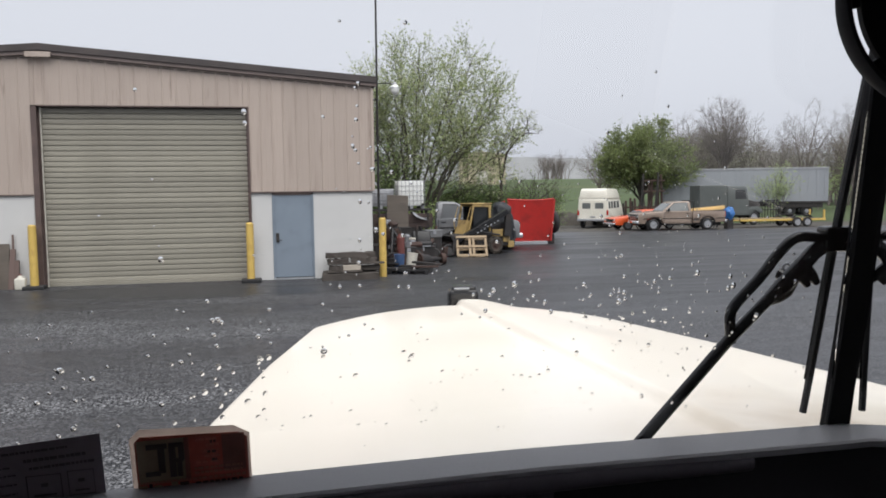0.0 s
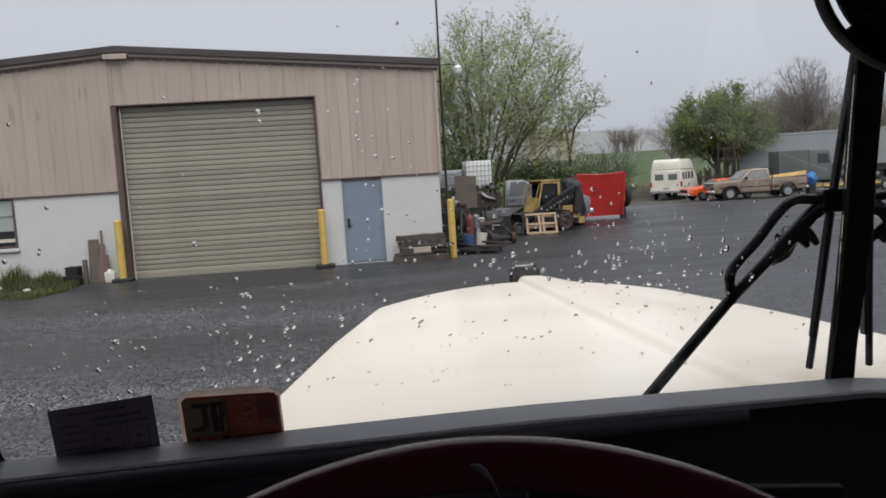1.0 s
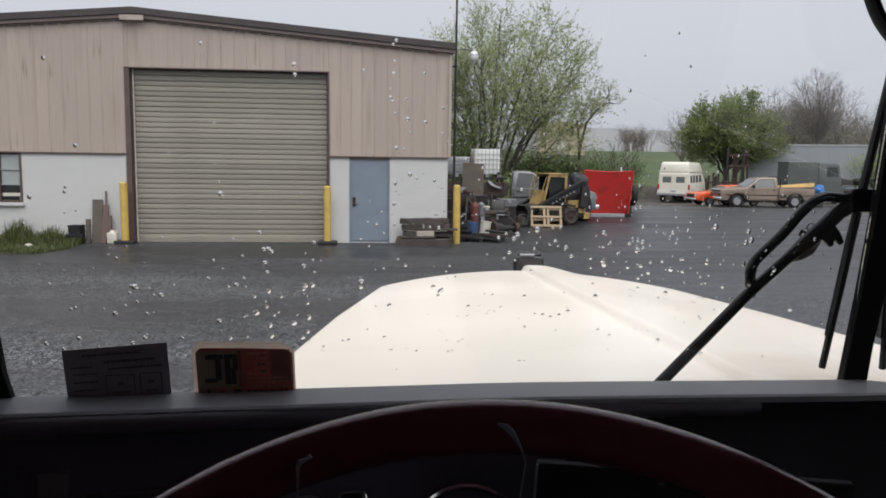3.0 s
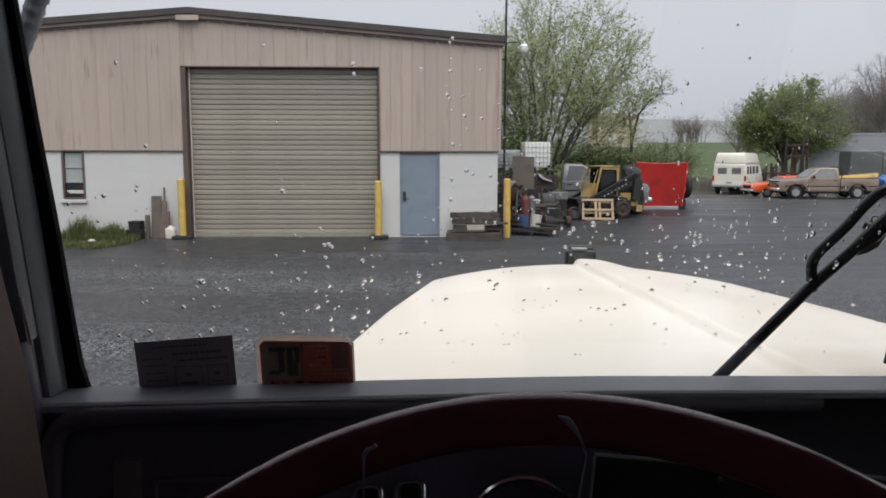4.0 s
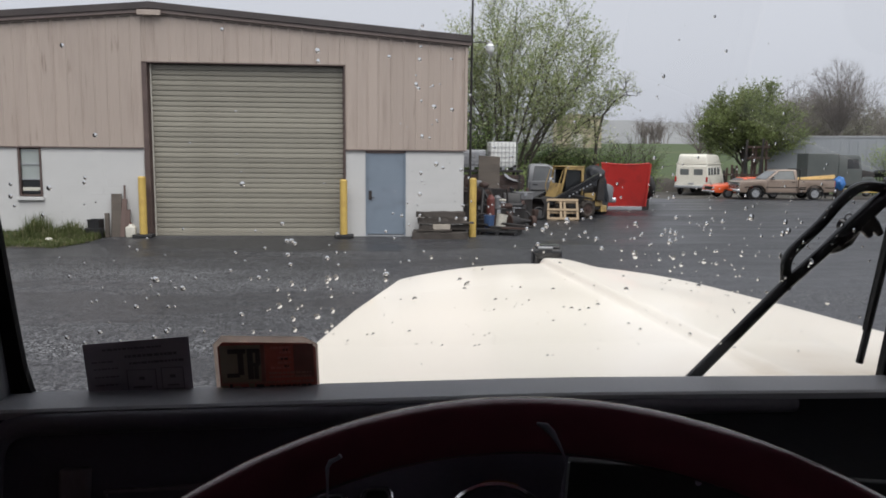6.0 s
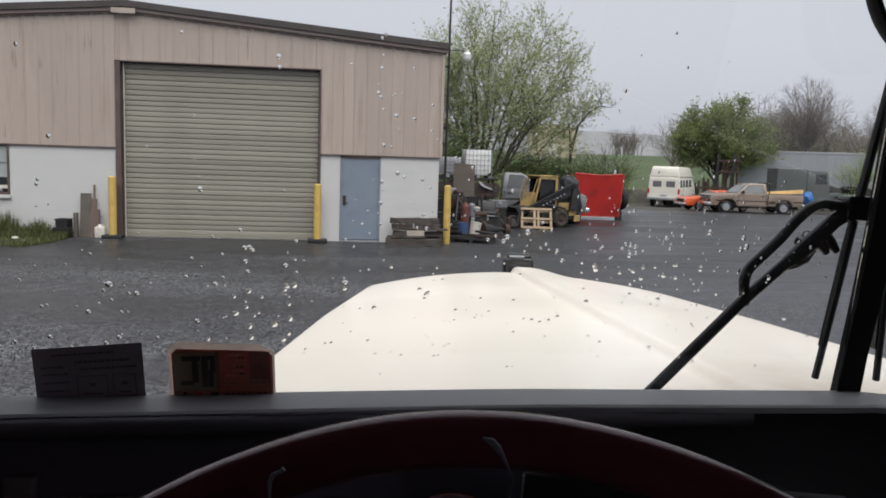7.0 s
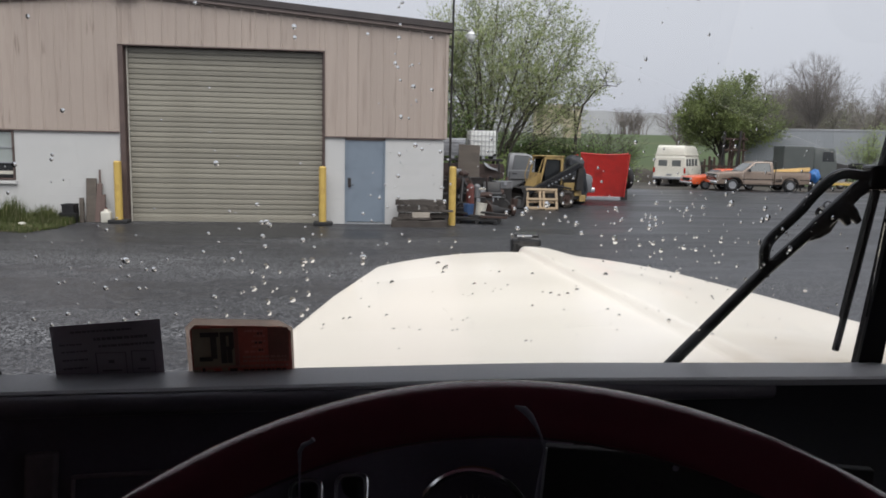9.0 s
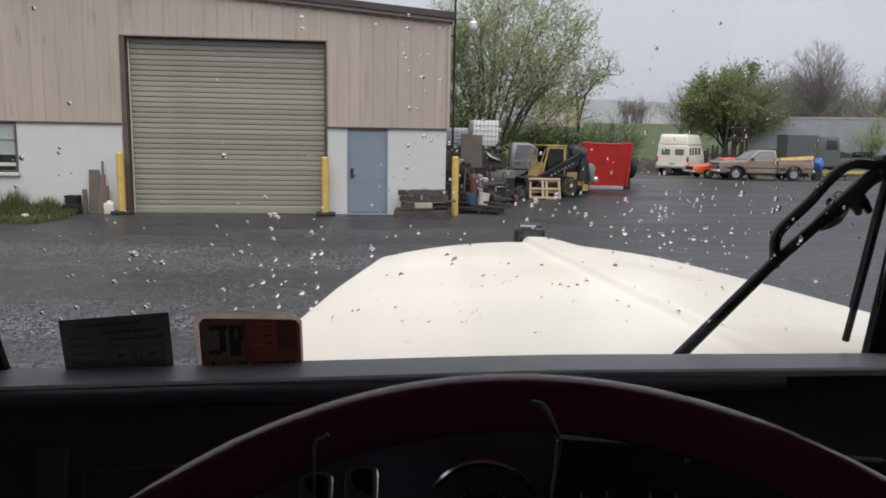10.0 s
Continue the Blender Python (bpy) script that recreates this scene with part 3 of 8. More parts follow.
def prism(profile, a0, a1, axis="x", bevel=0.0, bm=None, inset=0.0):
    """A solid with the outline given in the two other axes (in order), from a0 to a1 along axis. inset: draws the upper half of both ends in."""
    b = bmesh.new()
    top = max(p[1] for p in profile)
    low = min(p[1] for p in profile)
    mid = low

    def place(p, a):
        k = inset * max(0.0, (p[1] - mid) / (top - mid)) if inset else 0.0
        a = a + k if a == a0 else a - k
        return {"x": (a, p[0], p[1]), "y": (p[0], a, p[1]), "z": (p[0], p[1], a)}[axis]

    A, B = [b.verts.new(place(p, a0)) for p in profile], [b.verts.new(place(p, a1)) for p in profile]
    n = len(profile)
    b.faces.new(A), b.faces.new(B[::-1])
    for i in range(n):
        b.faces.new((A[i], B[i], B[(i + 1) % n], A[(i + 1) % n]))
    bmesh.ops.recalc_face_normals(b, faces=b.faces)
    if bevel:
        bmesh.ops.bevel(b, geom=b.edges[:], offset=bevel, segments=2, affect="EDGES", profile=0.5)
    return merge(bm, b)


def raw(name, verts, faces, material, parent=None, label="", smooth=False):
    me = bpy.data.meshes.new(name)
    me.from_pydata(verts, [], faces)
    me.materials.append(M[material])
    if smooth:
        me.shade_smooth()
    ob = new(name, me)
    ob.parent = parent
    if label:
        tagged(ob, label)
    return ob


def wheel(parent, x, y, r, w, side, rim_mat="grey_steel", tyre_mat="rubber"):
    """A tyre with its rim, the axle along y of its thing; side: -1 or 1, the way the hub faces."""
    t = part("wheel", torus((0, 0, 0), (0, 1, 0), r - w * 0.42, w * 0.42, 24, 8, w2=w * 0.5), tyre_mat, parent, smooth=True)
    t.location = (x, y, r)
    bm = cyl((0, -w * 0.36, 0), (0, w * 0.36, 0), r * 0.62, seg=20)
    cyl((0, side * w * 0.3, 0), (0, side * w * 0.46, 0), r * 0.26, r * 0.2, 10, bm)
    torus((0, side * w * 0.36, 0), (0, 1, 0), r * 0.56, r * 0.05, 20, 6, bm)
    part("rim", bm, rim_mat, t, smooth=True)
    return t

# ---- ground, field and distance ----
def yard_z(y):
    """The yard falls away slightly behind the workshop."""
    return -0.025 * min(24.0, max(0.0, y - 30))


def ground_height(x, y):
    """The yard; beyond it the land rises gently into fields."""
    d = max(0.0, y - 60 + 0.10 * x)
    z = 7.5 * (1 - math.exp(-(d / 150) ** 1.6))
    z += 1.0 * noise.noise((x * 0.004, y * 0.004, 0)) * min(1.0, d / 200)
    return yard_z(y) + z - (0.02 if d == 0 else 0.0)


def make_ground():
    ys = [-60, -20, 0, 10, 20, 30, 40, 50, 54, 58, 62, 68, 75, 82, 90, 100, 112, 126, 142, 160, 180, 205, 235, 270, 310, 360, 430, 520, 640, 800, 1050, 1400, 1900, 2600]
    xs = [-1600, -900, -500, -300, -180, -110, -70, -45, -30, -20, -10, 0, 10, 20, 30, 40, 52, 66, 82, 100, 125, 155, 190, 240, 310, 400, 520, 700, 950, 1400, 2200]
    verts = [(x, y, ground_height(x, y)) for y in ys for x in xs]
    w = len(xs)
    faces = [(j * w + i, j * w + i + 1, (j + 1) * w + i + 1, (j + 1) * w + i) for j in range(len(ys) - 1) for i in range(w - 1)]
    g = raw("ground", verts, faces, "field", smooth=True)
    tagged(g, "green spring field rising gently beyond the yard", "ground", kind="structure")
    return g


make_ground()


def sheet(name, outline, z, material, label, category, jag=0.5, seed=1, step=1.5):
    """A thin slab with a ragged edge, laid on the ground."""
    rng = random.Random(seed)
    pts = []
    for a, b in zip(outline, outline[1:] + outline[:1]):
        n = max(1, int(math.hypot(b[0] - a[0], b[1] - a[1]) / step))
        for k in range(n):
            t = k / n
            pts.append((a[0] + (b[0] - a[0]) * t + rng.uniform(-jag, jag), a[1] + (b[1] - a[1]) * t + rng.uniform(-jag, jag)))
    b = bmesh.new()
    top = [b.verts.new((x, y, z)) for x, y in pts]
    low = [b.verts.new((x, y, z - 0.15)) for x, y in pts]
    b.faces.new(top)
    n = len(pts)
    for i in range(n):
        b.faces.new((top[i], low[i], low[(i + 1) % n], top[(i + 1) % n]))
    bmesh.ops.recalc_face_normals(b, faces=b.faces)
    bmesh.ops.triangulate(b, faces=b.faces[:])
    ob = part(name, b, material)
    return tagged(ob, label, category, kind="structure")


def strip(name, x0, x1, step, rows, edge, lift, material, label, category, seed, jag):
    """A paved or bare sheet that follows the yard's fall; its far edge is ragged."""
    rng = random.Random(seed)
    n = int((x1 - x0) / step)
    verts, faces = [], []
    for r, y in enumerate(rows + [None, None]):
        for k in range(n + 1):
            x = x0 + (x1 - x0) * k / n
            if y is None and r == len(rows):
                yy = edge(x) + rng.uniform(-jag, jag)
                verts.append((x, yy, yard_z(yy) + lift))
            elif y is None:
                px, py, pz = verts[len(verts) - n - 1]
                verts.append((px, py + 0.05, pz - 0.12))
            else:
                yy = min(y, edge(x) - 0.6)
                verts.append((x, yy, yard_z(yy) + lift))
    for r in range(len(rows) + 1):
        for k in range(n):
            a = r * (n + 1) + k
            faces.append((a, a + 1, a + n + 2, a + n + 1))
    return tagged(raw(name, verts, faces, material), label, category, kind="structure")


def far_edge(x):
    return float(np.interp(x, [-45, 0, 8, 13, 17, 22, 26, 34, 60], [52, 50, 48.5, 47.5, 46.5, 45.6, 46.0, 45.5, 44]))


strip("verge", -40, 70, 2.0, [40, 44, 48, 52, 54, 56], lambda x: 60 - 0.06 * x, 0.0, "dirt", "strip of damp dirt and gravel behind the yard", "dirt", 3, 0.6)


def earth_bank(x0, x1, y, half, height):
    """A rough bank of dug earth along the back of the yard."""
    rng = random.Random(77)
    nx, ny = int((x1 - x0) / 0.3), 12
    verts, faces = [], []
    for j in range(ny + 1):
        v = -1 + 2 * j / ny
        for i in range(nx + 1):
            x = x0 + (x1 - x0) * i / nx
            u = min(1.0, 3.0 * min(i, nx - i) / nx)
            p = Vector((x * 0.7, v * 2.0, 3.0))
            z = height * max(0.0, 1 - v * v) ** 0.8 * u * (0.85 + 0.45 * noise.noise(p)) + 0.10 * noise.noise(p * 4) + rng.uniform(-0.04, 0.04)
            yy = y + half * v
            verts.append((x, yy, ground_height(x, yy) - 0.06 + max(-0.05, z)))
    for j in range(ny):
        for i in range(nx):
            a = j * (nx + 1) + i
            faces.append((a, a + 1, a + nx + 2, a + nx + 1))
    return tagged(raw("earth_bank", verts, faces, "dark_earth"), "rough bank of dark wet earth behind the yard", "bank", kind="structure")


earth_bank(12.0, 31.0, 60.6, 1.7, 1.05)
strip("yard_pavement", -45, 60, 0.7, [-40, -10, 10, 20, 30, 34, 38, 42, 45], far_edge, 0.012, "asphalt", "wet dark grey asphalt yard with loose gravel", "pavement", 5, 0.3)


# ---- the workshop building ----
WALL = 22.0
WX0, WX1, RIDGE = -13.0, 1.95, -5.5


def roof_under(x):
    return 5.30 - abs(x - RIDGE) * 0.082


wall_front = thing("wall_front", Matrix(), "gable wall of tan ribbed metal above white painted block", "wall", kind="structure")
# core of the wall, with the openings left free
core = None
for x0, x1, z0, z1 in ((WX0, -8.70, 0, 2.13), (-8.70, -8.17, 0, 0.93), (-8.17, -5.75, 0, 2.13), (-0.975, -0.475, 0, 2.13), (0.512, WX1, 0, 2.13), (WX0, -5.75, 2.13, 4.5), (-0.975, WX1, 2.13, 4.5), (-5.75, -0.975, 4.17, 4.5)):
    core = box(x0, x1, WALL + 0.012, WALL + 0.19, z0, z1, bm=core)
prism([(WX0, 4.5), (WX1, 4.5), (WX1, roof_under(WX1)), (RIDGE, 5.30), (WX0, roof_under(WX0))], WALL + 0.012, WALL + 0.19, "y", bm=core)
part("core", core, "block", wall_front)


def ribbed_sheet(x0, x1, z0, top0, top1, y):
    """One siding sheet with a rib at each foot of its width and a shallow swell between."""
    n = max(1, round((x1 - x0) / 0.305))
    prof = []
    for k in range(n):
        a = x0 + (x1 - x0) * k / n
        s = (x1 - x0) / n
        prof += [(a, 0.0), (a + 0.02 * s, 0.0), (a + 0.07 * s, 0.013), (a + 0.14 * s, 0.013), (a + 0.19 * s, 0.0), (a + 0.50 * s, 0.0), (a + 0.53 * s, 0.004), (a + 0.58 * s, 0.004), (a + 0.61 * s, 0.0)]
    prof.append((x1, 0.0))
    b = bmesh.new()
    rows = []
    for back in (0, 1):
        for top in (0, 1):
            row = []
            for x, d in prof:
                z = z0 if not top else top0 + (top1 - top0) * (x - x0) / (x1 - x0)
                row.append(b.verts.new((x, y - d + (0.006 if back else 0), z)))
            rows.append(row)
    f0, f1, b0, b1 = rows
    for i in range(len(prof) - 1):
        b.faces.new((f0[i], f0[i + 1], f1[i + 1], f1[i]))
        b.faces.new((b0[i + 1], b0[i], b1[i], b1[i + 1]))
        b.faces.new((f0[i + 1], f0[i], b0[i], b0[i + 1]))
    return b


x = WX0 + 0.02
while x < WX1 - 0.05:
    x2 = min(x + 0.914, WX1 + 0.03)
    cuts = [x, x2]
    for c in (-5.75, -0.975, RIDGE):
        if x < c < x2:
            cuts.append(c)
    cuts.sort()
    for a, c in zip(cuts, cuts[1:]):
        if c - a < 0.03:
            continue
        mid = (a + c) / 2
        z0 = 4.165 if -5.75 < mid < -0.975 else 2.15
        part("siding_sheet", ribbed_sheet(a + 0.001, c - 0.001, z0, roof_under(a), roof_under(c), WALL - 0.01), "siding", wall_front)
    x = x2
# drip edge under the siding
for a, c in ((WX0, -5.78), (-0.95, WX1 + 0.03)):
    part("drip_edge", box(a, c, WALL - 0.045, WALL + 0.01, 2.125, 2.155, 0.004), "trim", wall_front)
# dark dashes along the siding top, drawn in for the shadow line there
strip_mesh = bpy.data.meshes.new("closure_strip")
bm = box(-0.118, 0.118, -0.004, 0.0, -0.008, 0.008)
bm.to_mesh(strip_mesh)
bm.free()
strip_mesh.materials.append(M["trim"])
for k in range(48):
    sx = WX0 + 0.20 + k * 0.3048
    share("closure_strip", strip_mesh, wall_front, pose(sx, WALL - 0.031, roof_under(sx) - 0.048, 0, math.degrees(math.atan(0.082)) * (1 if sx > RIDGE else -1), 0))
# gable trim and roof
roof = thing("roof", Matrix(), "low brown metal gable roof with broad dark trim", "roof", kind="structure")
ROOF_BACK = WALL + 24


def slope(xa, za, xb, zb, y0, y1, thick):
    return prism([(xa, za), (xb, zb), (xb, zb + thick), (xa, za + thick)], y0, y1, "y")


for xe in (WX0 - 0.12, WX1 + 0.14):
    ze = roof_under(xe)
    part("fascia", slope(RIDGE, 5.385, xe, ze + 0.085, WALL - 0.16, WALL - 0.03, 0.15), "roof_trim", roof)
    part("lower_trim", slope(RIDGE, 5.300, xe, ze, WALL - 0.12, WALL - 0.035, 0.08), "trim_tan", roof)
    part("roof_slope", slope(RIDGE, 5.33, xe, ze + 0.03, WALL - 0.03, ROOF_BACK, 0.16), "roof_trim", roof)
part("ridge_plate", box(RIDGE - 0.27, RIDGE + 0.27, WALL - 0.185, WALL - 0.155, 5.22, 5.34, 0.008), "siding", roof, "pale plate at the ridge joint")
wall_sides = thing("wall_sides", Matrix(), "tan metal side and back walls of the workshop", "wall", kind="structure")
part("side_wall", box(WX0, WX0 + 0.18, WALL + 0.19, ROOF_BACK, 0, roof_under(WX0)), "siding", wall_sides)
part("side_wall", box(WX1 - 0.18, WX1, WALL + 0.19, ROOF_BACK, 0, roof_under(WX1)), "siding", wall_sides)
part("back_wall", prism([(WX0, 0), (WX1, 0), (WX1, roof_under(WX1)), (RIDGE, 5.3), (WX0, roof_under(WX0))], ROOF_BACK - 0.2, ROOF_BACK - 0.02, "y"), "siding", wall_sides)
part("corner_trim", box(WX1 + 0.0, WX1 + 0.07, WALL - 0.05, WALL + 0.12, 2.15, roof_under(WX1) - 0.04, 0.006), "siding", wall_sides)

# roll-up door in its steel frame
roll_door = thing("roll_up_door", pose(0, WALL + 0.16, 0), "closed beige roll-up door of curved steel slats", "garage door", kind="structure")
b = bmesh.new()
SLAT = 0.1225
prof = [(0.008, 0.0), (-0.008, 0.003), (-0.011, 0.012), (-0.013, 0.050), (-0.013, 0.090), (-0.011, 0.099), (-0.006, 0.1035), (0.012, 0.1050), (0.020, 0.1080), (0.020, 0.1225), (0.026, 0.1225), (0.026, 0.0)]
prism(prof, -5.60, -1.02, "x", bm=b)
slat_mesh = bpy.data.meshes.new("slat")
b.to_mesh(slat_mesh)
b.free()
slat_mesh.materials.append(M["slat"])
rng = random.Random(7)
for k in range(33):
    share("slat", slat_mesh, roll_door, pose(0, rng.uniform(-0.003, 0.003), 0.09 + k * SLAT, rng.uniform(-1.5, 1.5), 0, 0))
part("bottom_bar", box(-5.60, -1.02, -0.03, 0.02, 0.012, 0.088, 0.006), "slat", roll_door)
for x0, x1 in ((-5.63, -5.585), (-1.035, -0.99)):
    part("guide_rail", box(x0, x1, -0.06, 0.03, 0.012, 4.16, 0.004), "trim", roll_door)
part("guide_lip", box(-5.592, -5.570, -0.075, -0.030, 0.012, 4.14, 0.003), "off_white", roll_door, "pale worn edge of the guide rail")
door_frame = thing("door_frame", Matrix(), "dark brown steel jambs round the roll-up door", "door frame", kind="structure")
part("jamb", box(-5.75, -5.63, WALL - 0.05, WALL + 0.28, 0.012, 4.17, 0.004), "trim", door_frame)
part("jamb", box(-0.99, -0.955, WALL - 0.05, WALL + 0.28, 0.012, 4.17, 0.004), "trim", door_frame)
part("lintel", box(-5.75, -0.955, WALL - 0.05, WALL + 0.28, 4.145, 4.175, 0.004), "trim", door_frame)
part("hood_box", box(-5.63, -0.99, WALL + 0.20, WALL + 0.7, 4.05, 4.6, 0.01), "trim", door_frame)

# entrance door
door_1 = thing("door_1", pose(0, WALL, 0), "closed blue-grey steel entrance door with dark lever", "door", kind="structure")
part("leaf", box(-0.43, 0.47, 0.015, 0.06, 0.07, 2.07, 0.004), "steel_door", door_1)
part("frame_side", box(-0.475, -0.43, -0.012, 0.12, 0.012, 2.12, 0.003), "steel_door", door_1)
part("frame_side", box(0.47, 0.512, -0.012, 0.12, 0.012, 2.12, 0.003), "steel_door", door_1)
part("frame_head", box(-0.475, 0.512, -0.012, 0.12, 2.07, 2.123, 0.003), "trim", door_1)
part("threshold", box(-0.47, 0.50, -0.03, 0.12, 0.012, 0.05, 0.004), "grey_steel", door_1, "pale worn metal threshold")
b = box(-0.40, -0.325, -0.006, 0.016, 0.92, 1.15, 0.004)
cyl((-0.362, -0.05, 0.98), (-0.362, 0.0, 0.98), 0.014, seg=10, bm=b)
tube([(-0.362, -0.045, 0.98), (-0.26, -0.048, 0.975)], 0.011, 8, b)
part("door_handle", b, "dark_steel", door_1, "dark lever handle on a tall plate")
for z in (0.35, 1.07, 1.8):
    part("hinge", cyl((0.468, 0.0, z - 0.055), (0.468, 0.0, z + 0.055), 0.011, seg=8), "steel_door", door_1)

# window of three lights
window_1 = thing("window_1", pose(0, WALL, 0), "small three-light window with brown frame and pale blind", "window", kind="structure")
b = None
for x0, x1, z0, z1 in ((-8.70, -8.655, 0.97, 2.16), (-8.215, -8.17, 0.97, 2.16), (-8.655, -8.215, 2.11, 2.16), (-8.655, -8.215, 0.97, 1.01)):
    b = box(x0, x1, -0.02, 0.12, z0, z1, 0.004, b)
part("window_frame", b, "trim", window_1)
for z0, z1, mname in ((1.74, 2.09, "curtain"), (1.385, 1.715, "curtain"), (1.03, 1.36, "dark_glass")):
    p = part("pane", box(-8.645, -8.225, 0.045, 0.055, z0, z1, 0.002), mname, window_1)
for z in (1.36, 1.715):
    part("glazing_bar", box(-8.655, -8.215, 0.02, 0.07, z, z + 0.028, 0.003), "grey_steel", window_1)
part("muntin", box(-8.64, -8.23, 0.03, 0.05, 1.10, 1.18, 0.004), "off_white", window_1, "pale papers on the inner ledge")
b = box(-8.75, -8.13, -0.085, 0.10, 0.875, 0.955, 0.012)
part("window_sill", b, "block", window_1, "chipped white sill")

# black drain pipe and whip mast at the corner, gooseneck lamp
mast = thing("antenna_mast", pose(2.14, 22.25, 0), "thin dark mast strapped to the workshop corner", "mast")
part("pole", tube([(0, 0, 0), (0.0, 0, 3.0), (0.01, 0, 6.0), (0.02, 0, 9.5), (0.02, 0, 13.0)], [0.032, 0.03, 0.026, 0.02, 0.012], 8), "dark_steel", mast)
for z in (1.2, 2.9, 4.4):
    part("bracket", box(-0.2, 0.04, -0.012, 0.012, z - 0.02, z + 0.02, 0.003), "dark_steel", mast)
lamp = thing("wall_lamp", pose(2.05, 22.2, 4.78), "unlit white gooseneck yard lamp at the roof corner", "wall lamp")
part("arm", tube(bend([(0.0, 0, -0.06), (0.12, 0, 0.02), (0.40, 0, 0.03), (0.54, 0, -0.02)], 0.08), 0.012, 8), "dark_steel", lamp)
b = cyl((0.54, 0, -0.10), (0.54, 0, 0.0), 0.12, 0.06, 18)
cyl((0.54, 0, 0.0), (0.54, 0, 0.06), 0.06, 0.03, 14, b)
part("housing", b, "grey_steel", lamp, smooth=True)
b = bmesh.new()
bmesh.ops.create_uvsphere(b, u_segments=16, v_segments=8, radius=0.11)
bmesh.ops.scale(b, vec=(1, 1, 1.25), verts=b.verts)
part("globe", moved(b, Matrix.Translation((0.54, 0, -0.12))), "white_plastic", lamp, smooth=True)


# ---- bollards ----
def bollard(at, height, label, foot):
    t = thing("bollard", Matrix.Translation(at), label, "bollard", "bollards along the workshop front")
    b = cyl((0, 0, 0), (0, 0, height - 0.03), 0.088, seg=20)
    cyl((0, 0, height - 0.03), (0, 0, height), 0.088, 0.062, 20, b)
    part("post", b, "yellow", t, smooth=True)
    if foot:
        part("base_block", box(-0.22, 0.24, -0.18, 0.14, 0, 0.085, 0.02), "rubber", t, "black rubber block at the foot")
    return t


bollard((-5.76, 21.70, 0.012), 1.46, "yellow steel bollard with black foot beside the roll-up door", True)
bollard((-1.00, 21.70, 0.012), 1.42, "yellow steel bollard with black foot beside the roll-up door", True)
bollard((2.185, 21.93, 0.012), 1.465, "worn yellow steel bollard at the workshop corner", False)

# ---- the truck whose cab the view is from ----
TRUCK = pose(0.343, 2.884, 0, 0, 0, -6.1)
truck = thing("truck", TRUCK, "cream-white truck with long hood and black cab interior", "truck")


def pane_y(x, z, off=0.0):
    """The driver's windscreen pane: swept back to its outer side and leaning back."""
    return 0.66 + 0.2055 * (x + 0.35) - 0.17 * (z - 1.9) + off


def make_hood():
    ny, nx = 56, 220
    rows = []
    b = bmesh.new()
    for j in range(ny + 1):
        t = j / ny
        row = []
        for i in range(nx + 1):
            u = -1 + 2 * i / nx
            s = abs(u)
            front = 3.75 - 0.42 * max(0.0, s - 0.10) ** 1.05
            y = 0.80 + (front - 0.80) * t
            half = 0.655 + (3.35 - max(y, 2.4)) * 0.082 + max(0.0, 2.4 - y) * 0.040 if y < 3.35 else 0.655
            edge = 1.525 + (3.35 - y) * (0.044 if u < 0 else 0.044 + 0.030 * min(1.0, u * 1.6))
            mid = 1.553 + (3.75 - y) * 0.0765
            crown = 1 - s ** 2.4
            z = edge + (mid - edge) * crown
            x = u * half
            # raised spine along the middle
            g = x - (0.028 + 0.032 * (3.3 - y))
            k = min(1.0, max(0.0, (g + 0.014) / 0.026))
            rise = k * k * (3 - 2 * k)
            if g > 0.075:
                k = max(0.0, 1 - (g - 0.075) / (0.14 + 0.12 * (3.75 - y)))
                rise = k * k * (3 - 2 * k)
            z += (0.027 - 0.0042 * (3.75 - y)) * rise
            # short pressed crease near the cowl
            ax_, ay_ = x - 0.292, y - 1.227
            along = (ax_ * 0.114 + ay_ * 0.393) / 0.1674
            if -0.1 < along < 1.1:
                off = (ax_ * 0.393 - ay_ * 0.114) / 0.409
                z -= 0.005 * math.exp(-(off / 0.012) ** 2) * max(0.0, 1 - abs(along - 0.5) * 1.7)
            # soft fall at the nose
            z -= 0.05 * max(0.0, (t - 0.93) / 0.07) ** 2 * (1 - 0.5 * rise)
            # shoulder rounding
            if s > 0.93:
                z -= 0.05 * ((s - 0.93) / 0.07) ** 2
            row.append(b.verts.new((x, y, z)))
        rows.append(row)
    for j in range(ny):
        for i in range(nx):
            b.faces.new((rows[j][i], rows[j][i + 1], rows[j + 1][i + 1], rows[j + 1][i]))
    # sides and nose drop
    left, right, nose = [r[0] for r in rows], [r[-1] for r in rows], rows[-1]
    for line, dx in ((left, -0.03), (right, 0.03)):
        low = [b.verts.new((v.co.x + dx, v.co.y, v.co.z - 0.5)) for v in line]
        for k in range(len(line) - 1):
            b.faces.new((line[k], line[k + 1], low[k + 1], low[k]) if dx > 0 else (line[k + 1], line[k], low[k], low[k + 1]))
    low = [b.verts.new((v.co.x, v.co.y + 0.02, v.co.z - 0.5)) for v in nose]
    for k in range(len(nose) - 1):
        b.faces.new((nose[k + 1], nose[k], low[k], low[k + 1]))
    bmesh.ops.recalc_face_normals(b, faces=b.faces)
    return b


hood = part("hood", make_hood(), "hood", truck, "long cream-white sloping hood with raised spine", smooth=True)
b = box(-0.014, 0.132, 3.78, 3.90, 1.46, 1.610, 0.02, seg=3)
box(0.002, 0.120, 3.79, 3.88, 1.606, 1.626, 0.008, b)
part("hood_ornament", b, "gloss_black", hood, "black block at the nose")
part("trim_strip", box(0.01, 0.085, 3.775, 3.785, 1.612, 1.621, 0.002), "grey_steel", hood)
